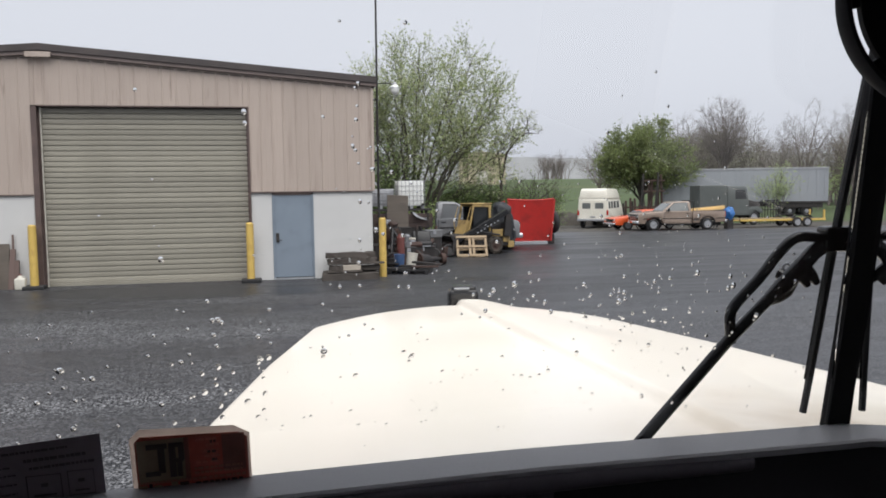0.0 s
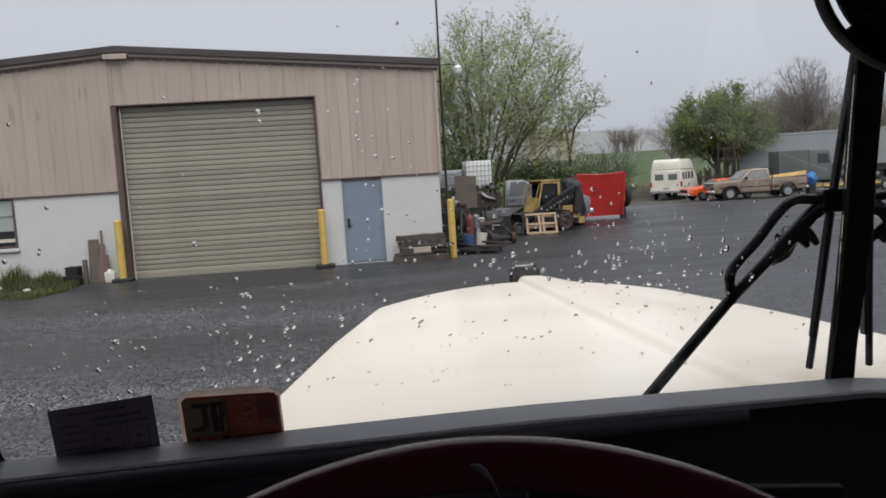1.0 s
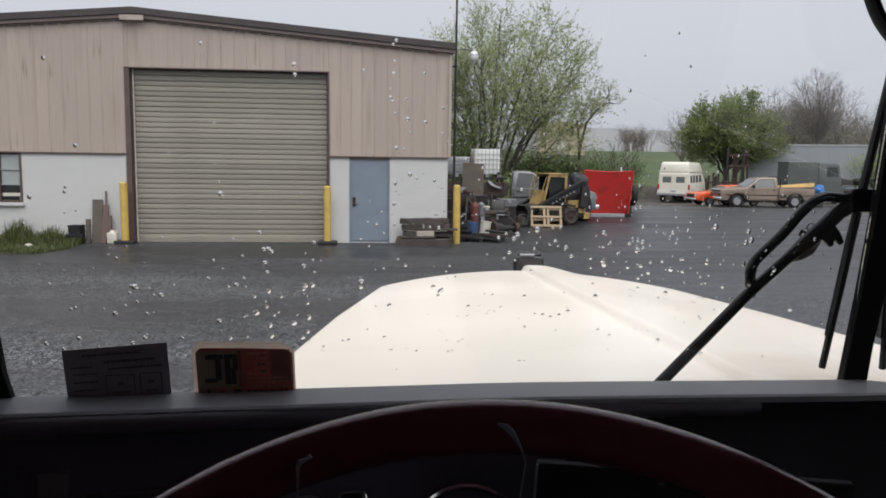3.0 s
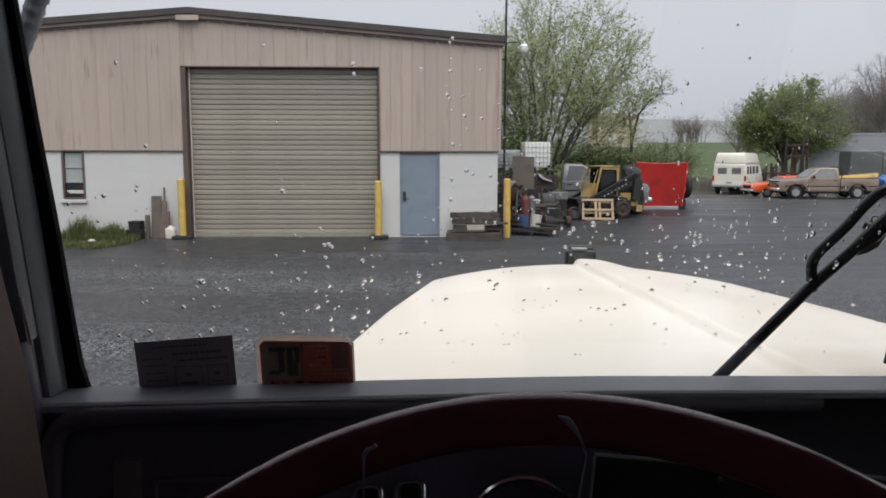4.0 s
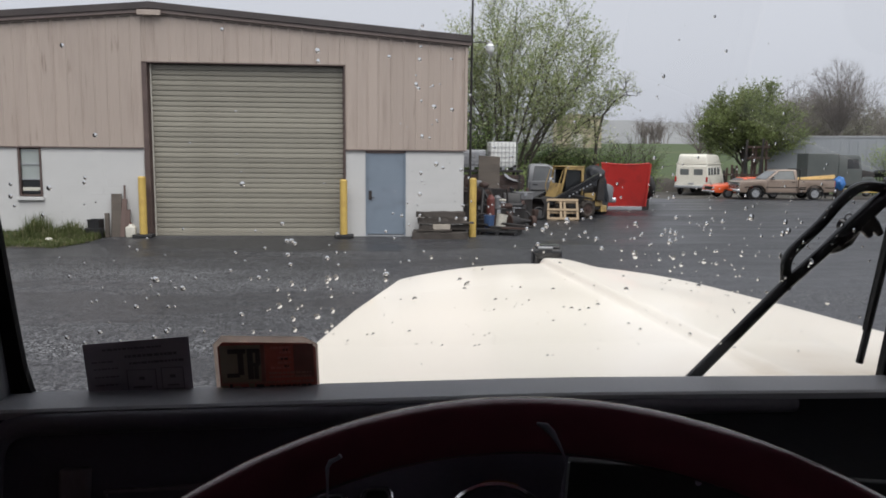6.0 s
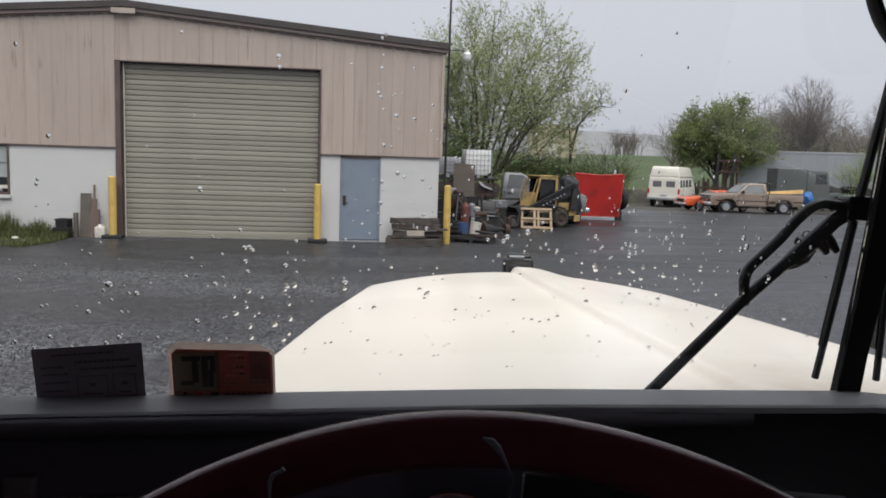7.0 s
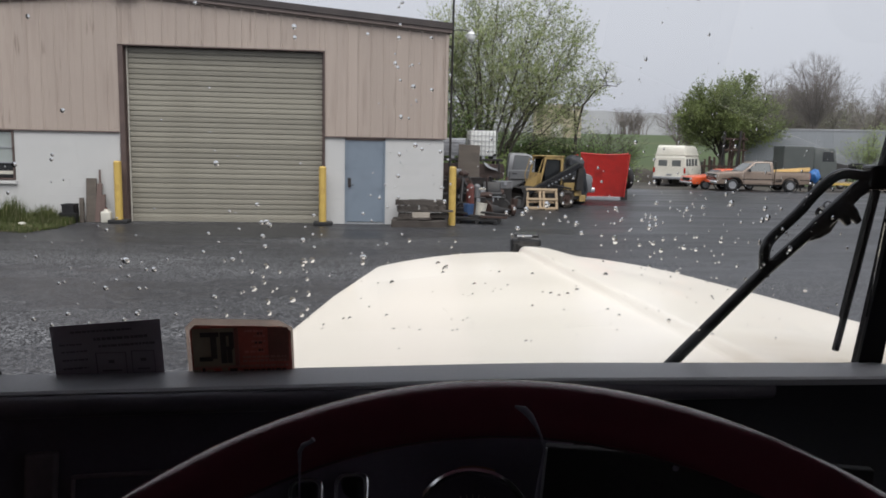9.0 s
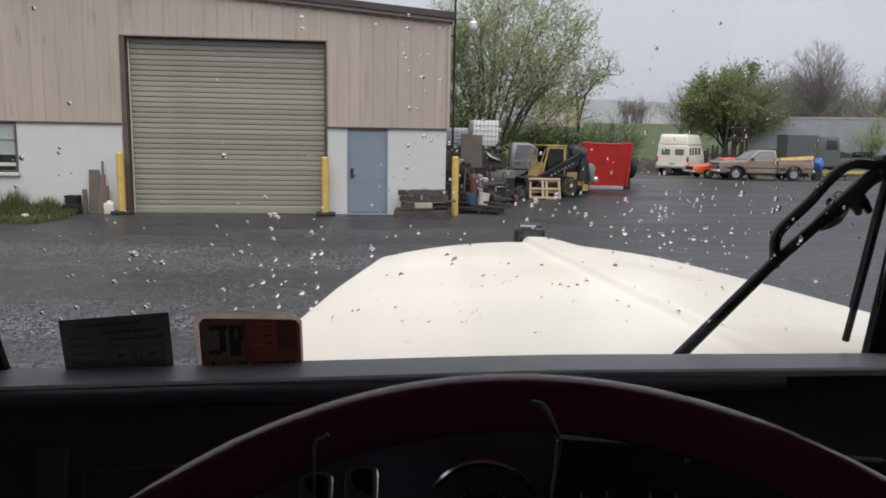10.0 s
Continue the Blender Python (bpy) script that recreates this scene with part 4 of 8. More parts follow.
# fenders, grille and wheels, mostly hidden below the hood
for s in (-1, 1):
    part("fender", prism([(0.9, 0.75), (3.40, 0.70), (3.40, 0.92), (3.1, 1.04), (2.2, 1.04), (1.5, 0.94), (0.9, 0.94)], s * 0.70 if s > 0 else -1.04, 1.04 if s > 0 else -0.70, "x", 0.03), "hood", truck, smooth=True)
    w = wheel(truck, s * 0.90, 2.55, 0.48, 0.26, s)
    w.rotation_euler = (0, 0, radians(90))
part("grille", box(-0.60, 0.60, 3.36, 3.42, 0.62, 1.40, 0.02), "chrome", truck)
part("bumper", box(-1.15, 1.15, 3.72, 3.92, 0.42, 0.70, 0.03), "chrome", truck)
# cowl at the foot of the windscreen
b = bmesh.new()
cowl_rows = []
for k in range(161):
    x = -0.80 + 1.60 * k / 160
    xx = min(x, 0.075) if x < 0.075 else 0.15 - x
    yb = pane_y(xx, 1.85, 0.012)
    wave = 0.010 * math.exp(-((x - 0.078) / 0.05) ** 2) + 0.002 * math.sin(60 * x)
    cowl_rows.append([b.verts.new((x, yb, 1.66)), b.verts.new((x, yb, 1.735)), b.verts.new((x, yb + 0.035, 1.770 + wave * 0.7)), b.verts.new((x, yb + 0.13, 1.800 + wave)), b.verts.new((x, 1.05, 1.62))])
for r, q in zip(cowl_rows, cowl_rows[1:]):
    for i in range(4):
        b.faces.new((r[i], q[i], q[i + 1], r[i + 1]))
bmesh.ops.recalc_face_normals(b, faces=b.faces)
part("cowl", b, "hood", truck, smooth=True)

# ---- windscreen: two flat panes, posts, rubber ----
Z0, Z1 = 1.80, 2.42


def pane_panel(x0, x1, off0, off1, z0, z1, mirror=False):
    """A slab lying in the pane's plane, between two depths."""
    b = bmesh.new()
    v = {}
    for i, x in enumerate((x0, x1)):
        for j, z in enumerate((z0, z1)):
            for k, o in enumerate((off0, off1)):
                v[i, j, k] = b.verts.new((0.156 - x if mirror else x, pane_y(x, z, o), z))
    for q in (((0, 0, 0), (1, 0, 0), (1, 1, 0), (0, 1, 0)), ((0, 0, 1), (0, 1, 1), (1, 1, 1), (1, 0, 1)), ((0, 0, 0), (0, 1, 0), (0, 1, 1), (0, 0, 1)), ((1, 0, 0), (1, 0, 1), (1, 1, 1), (1, 1, 0)), ((0, 0, 0), (0, 0, 1), (1, 0, 1), (1, 0, 0)), ((0, 1, 0), (1, 1, 0), (1, 1, 1), (0, 1, 1))):
        b.faces.new([v[c] for c in q])
    bmesh.ops.recalc_face_normals(b, faces=b.faces)
    return b


def pane_ribbon(left, right, off0, off1, mirror=False):
    """A strip between two lines of (x, z) that lie in the pane's plane."""
    b = bmesh.new()
    rows = []
    for (xa, za), (xb, zb) in zip(left, right):
        rows.append([b.verts.new((0.156 - x if mirror else x, pane_y(x, z, o), z)) for x, z, o in ((xa, za, off0), (xb, zb, off0), (xb, zb, off1), (xa, za, off1))])
    for p, q in zip(rows, rows[1:]):
        for i in range(4):
            b.faces.new((p[i], p[(i + 1) % 4], q[(i + 1) % 4], q[i]))
    b.faces.new(rows[0]), b.faces.new(rows[-1][::-1])
    bmesh.ops.recalc_face_normals(b, faces=b.faces)
    return b


def pane_column(section, z0, z1, mirror=False, n=8):
    """An upright cover beside the pane; section: (x, depth from the pane)."""
    b = bmesh.new()
    rows = []
    for k in range(n + 1):
        z = z0 + (z1 - z0) * k / n
        rows.append([b.verts.new((0.156 - x if mirror else x, pane_y(x, z, o), z)) for x, o in section])
    m = len(section)
    for p, q in zip(rows, rows[1:]):
        for i in range(m):
            b.faces.new((p[i], p[(i + 1) % m], q[(i + 1) % m], q[i]))
    b.faces.new(rows[0]), b.faces.new(rows[-1][::-1])
    bmesh.ops.recalc_face_normals(b, faces=b.faces)
    return b


SEAL_OUT = [(-0.678, 1.862), (-0.6855, 1.872), (-0.6885, 1.882), (-0.6910, 1.900), (-0.6920, 1.935), (-0.6930, 2.02), (-0.6955, 2.10), (-0.6970, 2.20), (-0.6985, 2.42)]
SEAL_IN = [(-0.720, 1.858), (-0.720, 1.868), (-0.720, 1.878), (-0.720, 1.896), (-0.720, 1.935), (-0.720, 2.02), (-0.720, 2.10), (-0.720, 2.20), (-0.720, 2.42)]
for mirror in (False, True):
    p = part("windscreen_pane", pane_panel(-0.72, 0.066, 0.0, 0.005, Z0, Z1, mirror), "glass_pane", truck, "flat windscreen glass spotted with rain")
    p.visible_shadow = False
    part("windscreen_seal", pane_panel(-0.74, 0.06, -0.006, 0.012, Z1 - 0.03, Z1, mirror), "rubber", truck)
    # corner post with its rubber lip and inner covers
    pillar = part("corner_post", pane_panel(-0.79, -0.716, -0.004, 0.03, 1.70, Z1 + 0.05, mirror), "gloss_black", truck)
    part("seal", pane_ribbon(SEAL_IN, SEAL_OUT, -0.004, 0.003, mirror), "post_black", pillar)
    part("post_cover", pane_column([(-0.7035, -0.003), (-0.7005, -0.012), (-0.6990, -0.024), (-0.7010, -0.034), (-0.730, -0.034), (-0.730, -0.003)], 1.868, Z1 + 0.04, mirror), "post_vinyl", pillar, "grey vinyl post cover", smooth=True)
    part("side_cover", pane_column([(-0.7040, -0.034), (-0.6965, -0.044), (-0.6915, -0.056), (-0.6925, -0.064), (-0.702, -0.068), (-0.740, -0.060), (-0.740, -0.034)], 1.937, Z1 + 0.04, mirror), "post_vinyl", pillar, smooth=True)
    part("lower_cover", pane_column([(-0.7060, -0.034), (-0.7000, -0.046), (-0.6955, -0.058), (-0.6965, -0.066), (-0.740, -0.066), (-0.740, -0.034)], 1.72, 1.936, mirror), "fascia", pillar, smooth=True)
    part("cover_lip", tube([((0.156 - x) if mirror else x, pane_y(x, z, -0.0645), z) for x, z in ((-0.6912, 1.972), (-0.6905, 1.955), (-0.6895, 1.934))], 0.0012, 6), "off_white", pillar, "pale lower edge of the side cover")
    part("door_gasket", tube([((0.156 - x) if mirror else x, y, z) for x, y, z in ((-0.716, 0.470, 2.40), (-0.706, 0.480, 2.10), (-0.697, 0.485, 1.97), (-0.688, 0.490, 1.87), (-0.684, 0.495, 1.72))], 0.012, 10), "post_black", pillar, smooth=True)
post = part("centre_post", pane_ribbon([(0.0625, 1.78), (0.0645, 1.865), (0.0675, 1.95), (0.0690, 2.03), (0.0655, 2.18), (0.0655, 2.45)], [(0.0865, 1.78), (0.0890, 1.865), (0.0930, 1.95), (0.0945, 2.03), (0.0945, 2.18), (0.0945, 2.45)], -0.004, 0.012), "post_black", truck, "black centre post of the split windscreen")

# ---- wipers, parked upright beside the centre post ----
def wiper(mirror):
    def q(x, z, off=0.035):
        return (0.168 - x if mirror else x, pane_y(x, z, off), z)

    arm = part("wiper", tube([q(-0.192, 1.775), q(-0.125, 1.850), q(-0.036, 1.948), q(0.010, 1.992)], [0.0060, 0.0058, 0.0056, 0.0060], 12), "gloss_black", truck, "black double-arm windscreen wiper", smooth=True)
    part("loop_arm", tube(bend([q(-0.034, 1.945), q(-0.0385, 1.977), q(-0.006, 2.010), q(0.006, 2.027), q(0.0255, 2.0460), q(0.052, 2.044), q(0.078, 2.040)], 0.012, 5), 0.0052, 12), "gloss_black", arm, smooth=True)
    part("arm_body", tube([q(0.004, 1.986), q(0.018, 1.998), q(0.034, 2.014), q(0.048, 2.029), q(0.072, 2.044)], [0.0062, 0.0085, 0.0082, 0.0078, 0.0080], 12), "gloss_black", arm, smooth=True)
    part("spring_cover", tube([q(0.006, 1.982), q(0.014, 1.986), q(0.023, 1.992), q(0.031, 2.002)], [0.0030, 0.0052, 0.0060, 0.0040], 10), "gloss_black", arm, smooth=True)
    part("clip", tube([q(0.030, 2.012), q(0.040, 2.004), q(0.046, 1.997)], [0.0075, 0.0055, 0.0035], 10), "gloss_black", arm, smooth=True)
    part("clip", tube([q(0.036, 2.018), q(0.048, 2.008), q(0.0565, 1.999)], [0.0075, 0.0060, 0.0036], 10), "gloss_black", arm, smooth=True)
    part("knob", tube([q(0.022, 2.006, 0.038), q(0.0185, 2.0085, 0.045)], [0.0050, 0.0058], 12), "gloss_black", arm)
    part("knob", torus(q(0.027, 2.0145, 0.046), (0.2, 1, 0.1), 0.0034, 0.0011, 16, 6), "grey_steel", arm)
    part("bridge", moved(box(-0.014, 0.012, -0.010, 0.010, -0.013, 0.011, 0.003), Matrix.Translation(q(0.070, 2.043, 0.033))), "gloss_black", arm)
    dx = -0.006 if mirror else 0.0
    blade = [q(0.0555 + dx, 1.866, 0.03), q(0.0620 + dx, 1.95, 0.03), q(0.0675 + dx, 2.03, 0.03), q(0.0735 + dx, 2.10, 0.03), q(0.0900 + dx, 2.26, 0.03)]
    part("blade", tube(blade, 0.0036, 6), "rubber", arm)
    part("blade_frame", tube([q(0.0585 + dx, 1.90, 0.034), q(0.0660 + dx, 2.00, 0.036), q(0.0830 + dx, 2.20, 0.034)], 0.0062 if mirror else 0.0034, 6), "gloss_black", arm)


wiper(False)
wiper(True)


# ---- dash ----
def dash_back(x):
    return pane_y(x if x < 0.078 else 0.156 - x, 1.868, -0.001)


def dash_z(x):
    return 1.8665 - 0.0225 * x + max(0.0, min(0.004, 0.0064 + 0.008 * x, 0.0006 - 0.014 * x))


b = bmesh.new()
prev = None
steps = 60
for k in range(steps + 1):
    x = -0.80 + 1.75 * k / steps
    yb = dash_back(x)
    z = dash_z(x)
    ring = [(yb, z - 0.0040), (yb - 0.03, z - 0.0026), (yb - 0.0525, z - 0.0016), (yb - 0.0550, z - 0.0034), (yb - 0.0540, z - 0.0090)]
    row = [b.verts.new((x, y, zz)) for y, zz in ring]
    if prev:
        for i in range(len(row) - 1):
            b.faces.new((prev[i], row[i], row[i + 1], prev[i + 1]))
    prev = row
bmesh.ops.recalc_face_normals(b, faces=b.faces)
dash = part("dashboard", b, "dash", truck, "dark grey padded dash top", smooth=True)
# fascia: the driver's part, and the passenger's side with shade put into its colour
def fascia_sheet(x0, x1, n):
    b = bmesh.new()
    rows = []
    for k in range(n + 1):
        x = x0 + (x1 - x0) * k / n
        yb, z = dash_back(x) - 0.050, dash_z(x)
        rows.append([b.verts.new((x, y, zz)) for y, zz in ((yb, z - 0.006), (yb + 0.008, z - 0.04), (yb - 0.010, z - 0.10), (yb - 0.04, z - 0.24), (yb - 0.02, z - 0.55))])
    for p_, q_ in zip(rows, rows[1:]):
        for i in range(4):
            b.faces.new((p_[i], q_[i], q_[i + 1], p_[i + 1]))
    bmesh.ops.recalc_face_normals(b, faces=b.faces)
    return b


part("fascia", fascia_sheet(-0.80, -0.23, 10), "fascia", dash, smooth=True)
part("passenger_panel", fascia_sheet(-0.23, 0.95, 16), "dash_shade", dash, "passenger side of the dash fascia, darkened in colour for shade", smooth=True)


def on_fascia(x, z, out=0.0):
    t = min(1.0, max(0.0, (1.81 - z) / 0.16))
    return (x, dash_back(x) - 0.040 - 0.045 * t - out, z)


def rect_frame(x, z, w, h, r=0.003, out=0.008):
    pts = [on_fascia(x + sx * w / 2, z + sz * h / 2, out) for sx, sz in ((-1, -1), (1, -1), (1, 1), (-1, 1))]
    return tube(bend(pts + [pts[0], pts[1]], 0.008, 3), r, 6)


for x, z, w, h in ((-0.4130, 1.7800, 0.0250, 0.048), (-0.4480, 1.7780, 0.0250, 0.048)):
    s = part("switch", moved(box(-w / 2 + 0.004, w / 2 - 0.004, -0.006, 0.008, -h / 2 + 0.004, h / 2 - 0.004, 0.003), Matrix.Translation(on_fascia(x, z, 0.004))), "navy", dash)
    part("bezel", rect_frame(x, z, w, h, 0.0010, 0.014), "chrome", s)
    part("bezel", rect_frame(x, z, w - 0.004, h - 0.003, 0.0006, 0.014), "grey_steel", s)
for x, z, r in ((-0.316, 1.757, 0.047),):
    c = on_fascia(x, z, 0.012)
    g = part("gauge", cyl(c, (c[0], c[1] + 0.02, c[2]), r * 0.94, seg=28), "fascia", dash, "round dark gauge")
    part("bezel", torus(c, (0, 1, -0.1), r, 0.003, 40, 8), "chrome", g, smooth=True)
    ticks = None
    for k in range(25):
        a = radians(-35 + 250 * k / 24)
        e, f = r * 0.60, r * (0.50 if k % 4 == 0 else 0.54)
        ticks = tube([(c[0] + e * math.cos(a), c[1] - 0.002, c[2] + e * math.sin(a)), (c[0] + f * math.cos(a), c[1] - 0.002, c[2] + f * math.sin(a))], 0.0006, 4, ticks)
    part("dial_marks", ticks, "off_white", g)
frame_path = [(x, dash_back(x) - 0.052 + 0.02 * max(0.0, x + 0.30), dash_z(x) - 0.014) for x in (-0.05, -0.20, -0.34, -0.44)]
frame_path += bend([(-0.52, dash_back(-0.52) - 0.054, dash_z(-0.52) - 0.013), (-0.690, dash_back(-0.690) - 0.054, dash_z(-0.690) - 0.013), (-0.694, dash_back(-0.69) - 0.075, 1.68)], 0.030, 6)
part("fascia_frame", tube(frame_path, 0.0085, 12), "fascia_frame", dash, "raised dark grey frame round the dash panel", smooth=True)
# vent and side panel at the outer end
v = part("vent", moved(box(-0.055, 0.055, 0, 0.02, -0.045, 0.045, 0.004), Matrix.Translation(on_fascia(-0.565, 1.745, 0.006))), "black", dash)
for z0, z1, x0, x1 in ((1.8105, 1.8135, -0.6185, -0.4920), (1.7115, 1.7140, -0.6185, -0.4920), (1.7140, 1.8105, -0.6185, -0.6165), (1.7140, 1.8105, -0.4940, -0.4920)):
    part("vent_frame", moved(box(x0 + 0.555, x1 + 0.555, -0.004, 0.004, z0 - 1.762, z1 - 1.762, 0.0006, seg=1), Matrix.Translation(on_fascia(-0.5515, 1.765, 0.013)) @ pose(0, 0, 0, -15, 0, 11.6)), "dash_grey", v)
for k in range(4):
    part("vent_slat", moved(box(-0.05, 0.05, -0.008, 0.004, -0.002, 0.002), Matrix.Translation(on_fascia(-0.565, 1.715 + 0.022 * k, 0.008))), "fascia", v)
part("side_panel", moved(box(-0.0108, 0.0108, -0.003, 0.01, -0.10, 0.058, 0.002), Matrix.Translation(on_fascia(-0.6345, 1.776, 0.014)) @ pose(0, 0, 0, -12, 0, 11.6)), "dash_grey", dash)
b = bmesh.new()
rows = []
for z in (1.66, 1.70, 1.74, 1.78, 1.81, 1.835, 1.846):
    rows.append([b.verts.new(on_fascia(x, z, o)) for x, o in ((-0.468, 0.0), (-0.466, 0.006), (-0.40, 0.006), (-0.34, 0.006), (-0.276, 0.006), (-0.274, 0.0))])
for p_, q_ in zip(rows, rows[1:]):
    for k in range(5):
        b.faces.new((p_[k], p_[k + 1], q_[k + 1], q_[k]))
bmesh.ops.recalc_face_normals(b, faces=b.faces)
part("instrument_panel", b, "walnut", dash, "dark walnut-grain instrument panel", smooth=True)
# small chrome stud added to give the bright glint on the switch panel
part("warning_lamp", cyl((-0.170, 0.5530, 1.833), (-0.170, 0.5600, 1.833), 0.0026, 0.0034, 12), "chrome", dash)
# shroud behind the wheel
side = part("switch_panel", prism([(-0.264, 1.845), (-0.272, 1.70), (-0.02, 1.70), (-0.02, 1.832)], 0.5590, 0.5680, "y", 0.0015), "rubber", dash, "black switch panel beside the gauge")
part("panel_seam", tube([(-0.2645, 0.5585, 1.844), (-0.2725, 0.5585, 1.72)], 0.0010, 6), "grey_steel", side)
for x in (-0.236, -0.185):
    part("switch", box(x - 0.008, x + 0.008, 0.552, 0.562, 1.775, 1.806, 0.003), "black", side)
    for e in (-0.0095, 0.0095):
        part("switch_edge", box(x + e - 0.0006, x + e + 0.0006, 0.5545, 0.561, 1.776, 1.805), "grey_steel", side)

# ---- steering wheel ----
wheel_m = pose(-0.310, 0.1835, 1.7938, 0, 0, -1.8) @ pose(0, 0, 0, 35, 0, 0)
steering = part("steering_wheel", moved(torus((0, 0, 0), (0, 0, 1), 0.2462, 0.0143, 120, 20), wheel_m), "rim", truck, "large dark burgundy steering wheel", smooth=True)
for a in (200, 340):
    c, s = math.cos(radians(a)), math.sin(radians(a))
    part("spoke", moved(tube([(0.05 * c, 0.05 * s, -0.05), (0.14 * c, 0.14 * s, -0.035), (0.24 * c, 0.24 * s, 0.0)], [0.014, 0.012, 0.01], 10), wheel_m), "gloss_black", steering, smooth=True)
part("hub", moved(cyl((0, 0, -0.09), (0, 0, -0.03), 0.075, 0.06, 28), wheel_m), "gloss_black", steering, smooth=True)
part("column", moved(cyl((0, 0, -0.45), (0, 0, -0.08), 0.045, 0.045, 20), wheel_m), "black", steering, smooth=True)
# curled rod built in the shape of the glint at the spoke's end
part("stalk", tube([(-0.330, 0.40, 1.66), (-0.306, 0.352, 1.86), (-0.300, 0.345, 1.900), (-0.298, 0.345, 1.917), (-0.296, 0.345, 1.931), (-0.298, 0.345, 1.937), (-0.3005, 0.345, 1.942), (-0.303, 0.345, 1.946), (-0.306, 0.345, 1.949), (-0.310, 0.345, 1.9505)], [0.0006, 0.0006, 0.0006, 0.0006, 0.0005, 0.0006, 0.0010, 0.0016, 0.0017, 0.0006], 12), "fascia", truck, "thin dark curled rod standing in for a glint on the wheel spoke", smooth=True)

# glint at the left spoke, likewise shaped as a thin rod
part("stalk", tube([(-0.4065, 0.345, 1.880), (-0.4060, 0.345, 1.9207), (-0.4060, 0.345, 1.9269), (-0.4045, 0.345, 1.9301), (-0.4012, 0.345, 1.9317), (-0.3997, 0.345, 1.9331)], [0.0004, 0.0006, 0.0010, 0.0012, 0.0009, 0.0012], 10), "fascia", truck, "thin dark curled rod standing in for a glint on the wheel spoke", smooth=True)

# ---- cab shell that closes the place round the camera ----
arm_line = [(-0.915, 0.800, 2.085), (-0.8748, 0.8146, 2.1852), (-0.8620, 0.8182, 2.2166), (-0.8510, 0.8195, 2.2475), (-0.8338, 0.8217, 2.2843), (-0.790, 0.824, 2.380), (-0.770, 0.700, 2.560)]
marm = part("mirror_arm", tube(bend(arm_line, 0.04, 5), 0.0108, 14), "mirror_grey", truck, "grey wrapped mirror arm outside the windscreen", smooth=True)
for k in range(9):
    u = k / 8
    p = Vector(arm_line[1]).lerp(Vector(arm_line[4]), u)
    d = (Vector(arm_line[4]) - Vector(arm_line[1])).normalized()
    part("wrap_edge", tube([p - d * 0.003, p + d * 0.003], [0.0120, 0.0112], 12), "mirror_grey", marm)
for sx in (-1, 1):
    edge = [(-0.95, 0.9), (-0.622, 0.9), (-0.632, 1.80), (-0.6406, 1.89), (-0.6443, 1.93), (-0.6543, 1.98), (-0.668, 2.05), (-0.70, 2.09), (-0.95, 2.09)]
    part("door_trim", prism([(x if sx < 0 else 0.156 - x, z) for x, z in edge], 0.12, 0.45, "y", 0.006), "door_brown", truck, "dark brown door trim beside the dash", smooth=True)
part("roof_skin", box(-1.03, 1.13, -1.18, 0.70, 2.525, 2.575, 0.02), "hood", truck)
part("back_skin", box(-1.03, 1.13, -1.20, -1.165, 0.88, 2.52, 0.012), "hood", truck)
part("cab_roof", box(-1.0, 1.1, -1.1, 0.62, 2.46, 2.52, 0.02), "fascia", truck)
part("header", box(-0.86, 1.0, 0.50, 0.66, 2.36, 2.50, 0.02), "fascia", truck)
part("back_panel", box(-1.0, 1.1, -1.16, -1.1, 0.9, 2.5, 0.02), "fascia", truck)
part("cab_floor", box(-1.0, 1.1, -1.1, 0.8, 0.85, 0.92, 0.01), "rubber", truck)
for s, x in ((-1, -0.92), (1, 1.0)):
    d = part("cab_door", box(x - 0.03, x + 0.03, -1.1, 0.50, 0.9, 1.72, 0.02), "trim", truck, "brown cab door panel")
    for y0, y1, z0, z1 in ((-1.1, -0.55, 1.72, 2.47), (0.38, 0.52, 1.72, 2.47), (-0.55, 0.38, 2.36, 2.47)):
        part("window_surround", box(x - 0.03, x + 0.03, y0, y1, z0, z1, 0.01), "trim", d)
    part("door_skin", box(x + s * 0.035, x + s * 0.055, -1.15, 0.62, 0.86, 1.71, 0.008), "hood", d)
    part("upper_skin", box(x + s * 0.035, x + s * 0.055, -1.15, -0.56, 1.715, 2.52, 0.008), "hood", d)
    part("upper_skin", box(x + s * 0.035, x + s * 0.055, -0.555, 0.60, 2.37, 2.52, 0.008), "hood", d)
    p = part("side_window", box(x - 0.004, x + 0.004, -0.55, 0.38, 1.72, 2.36), "glass_pane", d)
    p.visible_shadow = False
part("seat_back", box(-0.62, -0.10, -0.62, -0.48, 1.15, 1.85, 0.05), "black", truck, smooth=True)
part("seat_cushion", box(-0.62, -0.10, -0.5, 0.02, 1.12, 1.28, 0.05), "black", truck, smooth=True)
part("firewall", box(-0.82, 0.95, 0.70, 0.76, 0.9, 1.80, 0.01), "fascia", truck)

# ---- small fan on the centre post ----
FR = 0.0993
fan_m = TRUCK @ Matrix.Translation((0.0965, pane_y(0.080, 2.222, -0.0713), 2.243)) @ pose(0, 0, 0, 3, 0, -14)
fan = thing("cab_fan", fan_m, "black round cab fan clamped to the centre post", "fan")


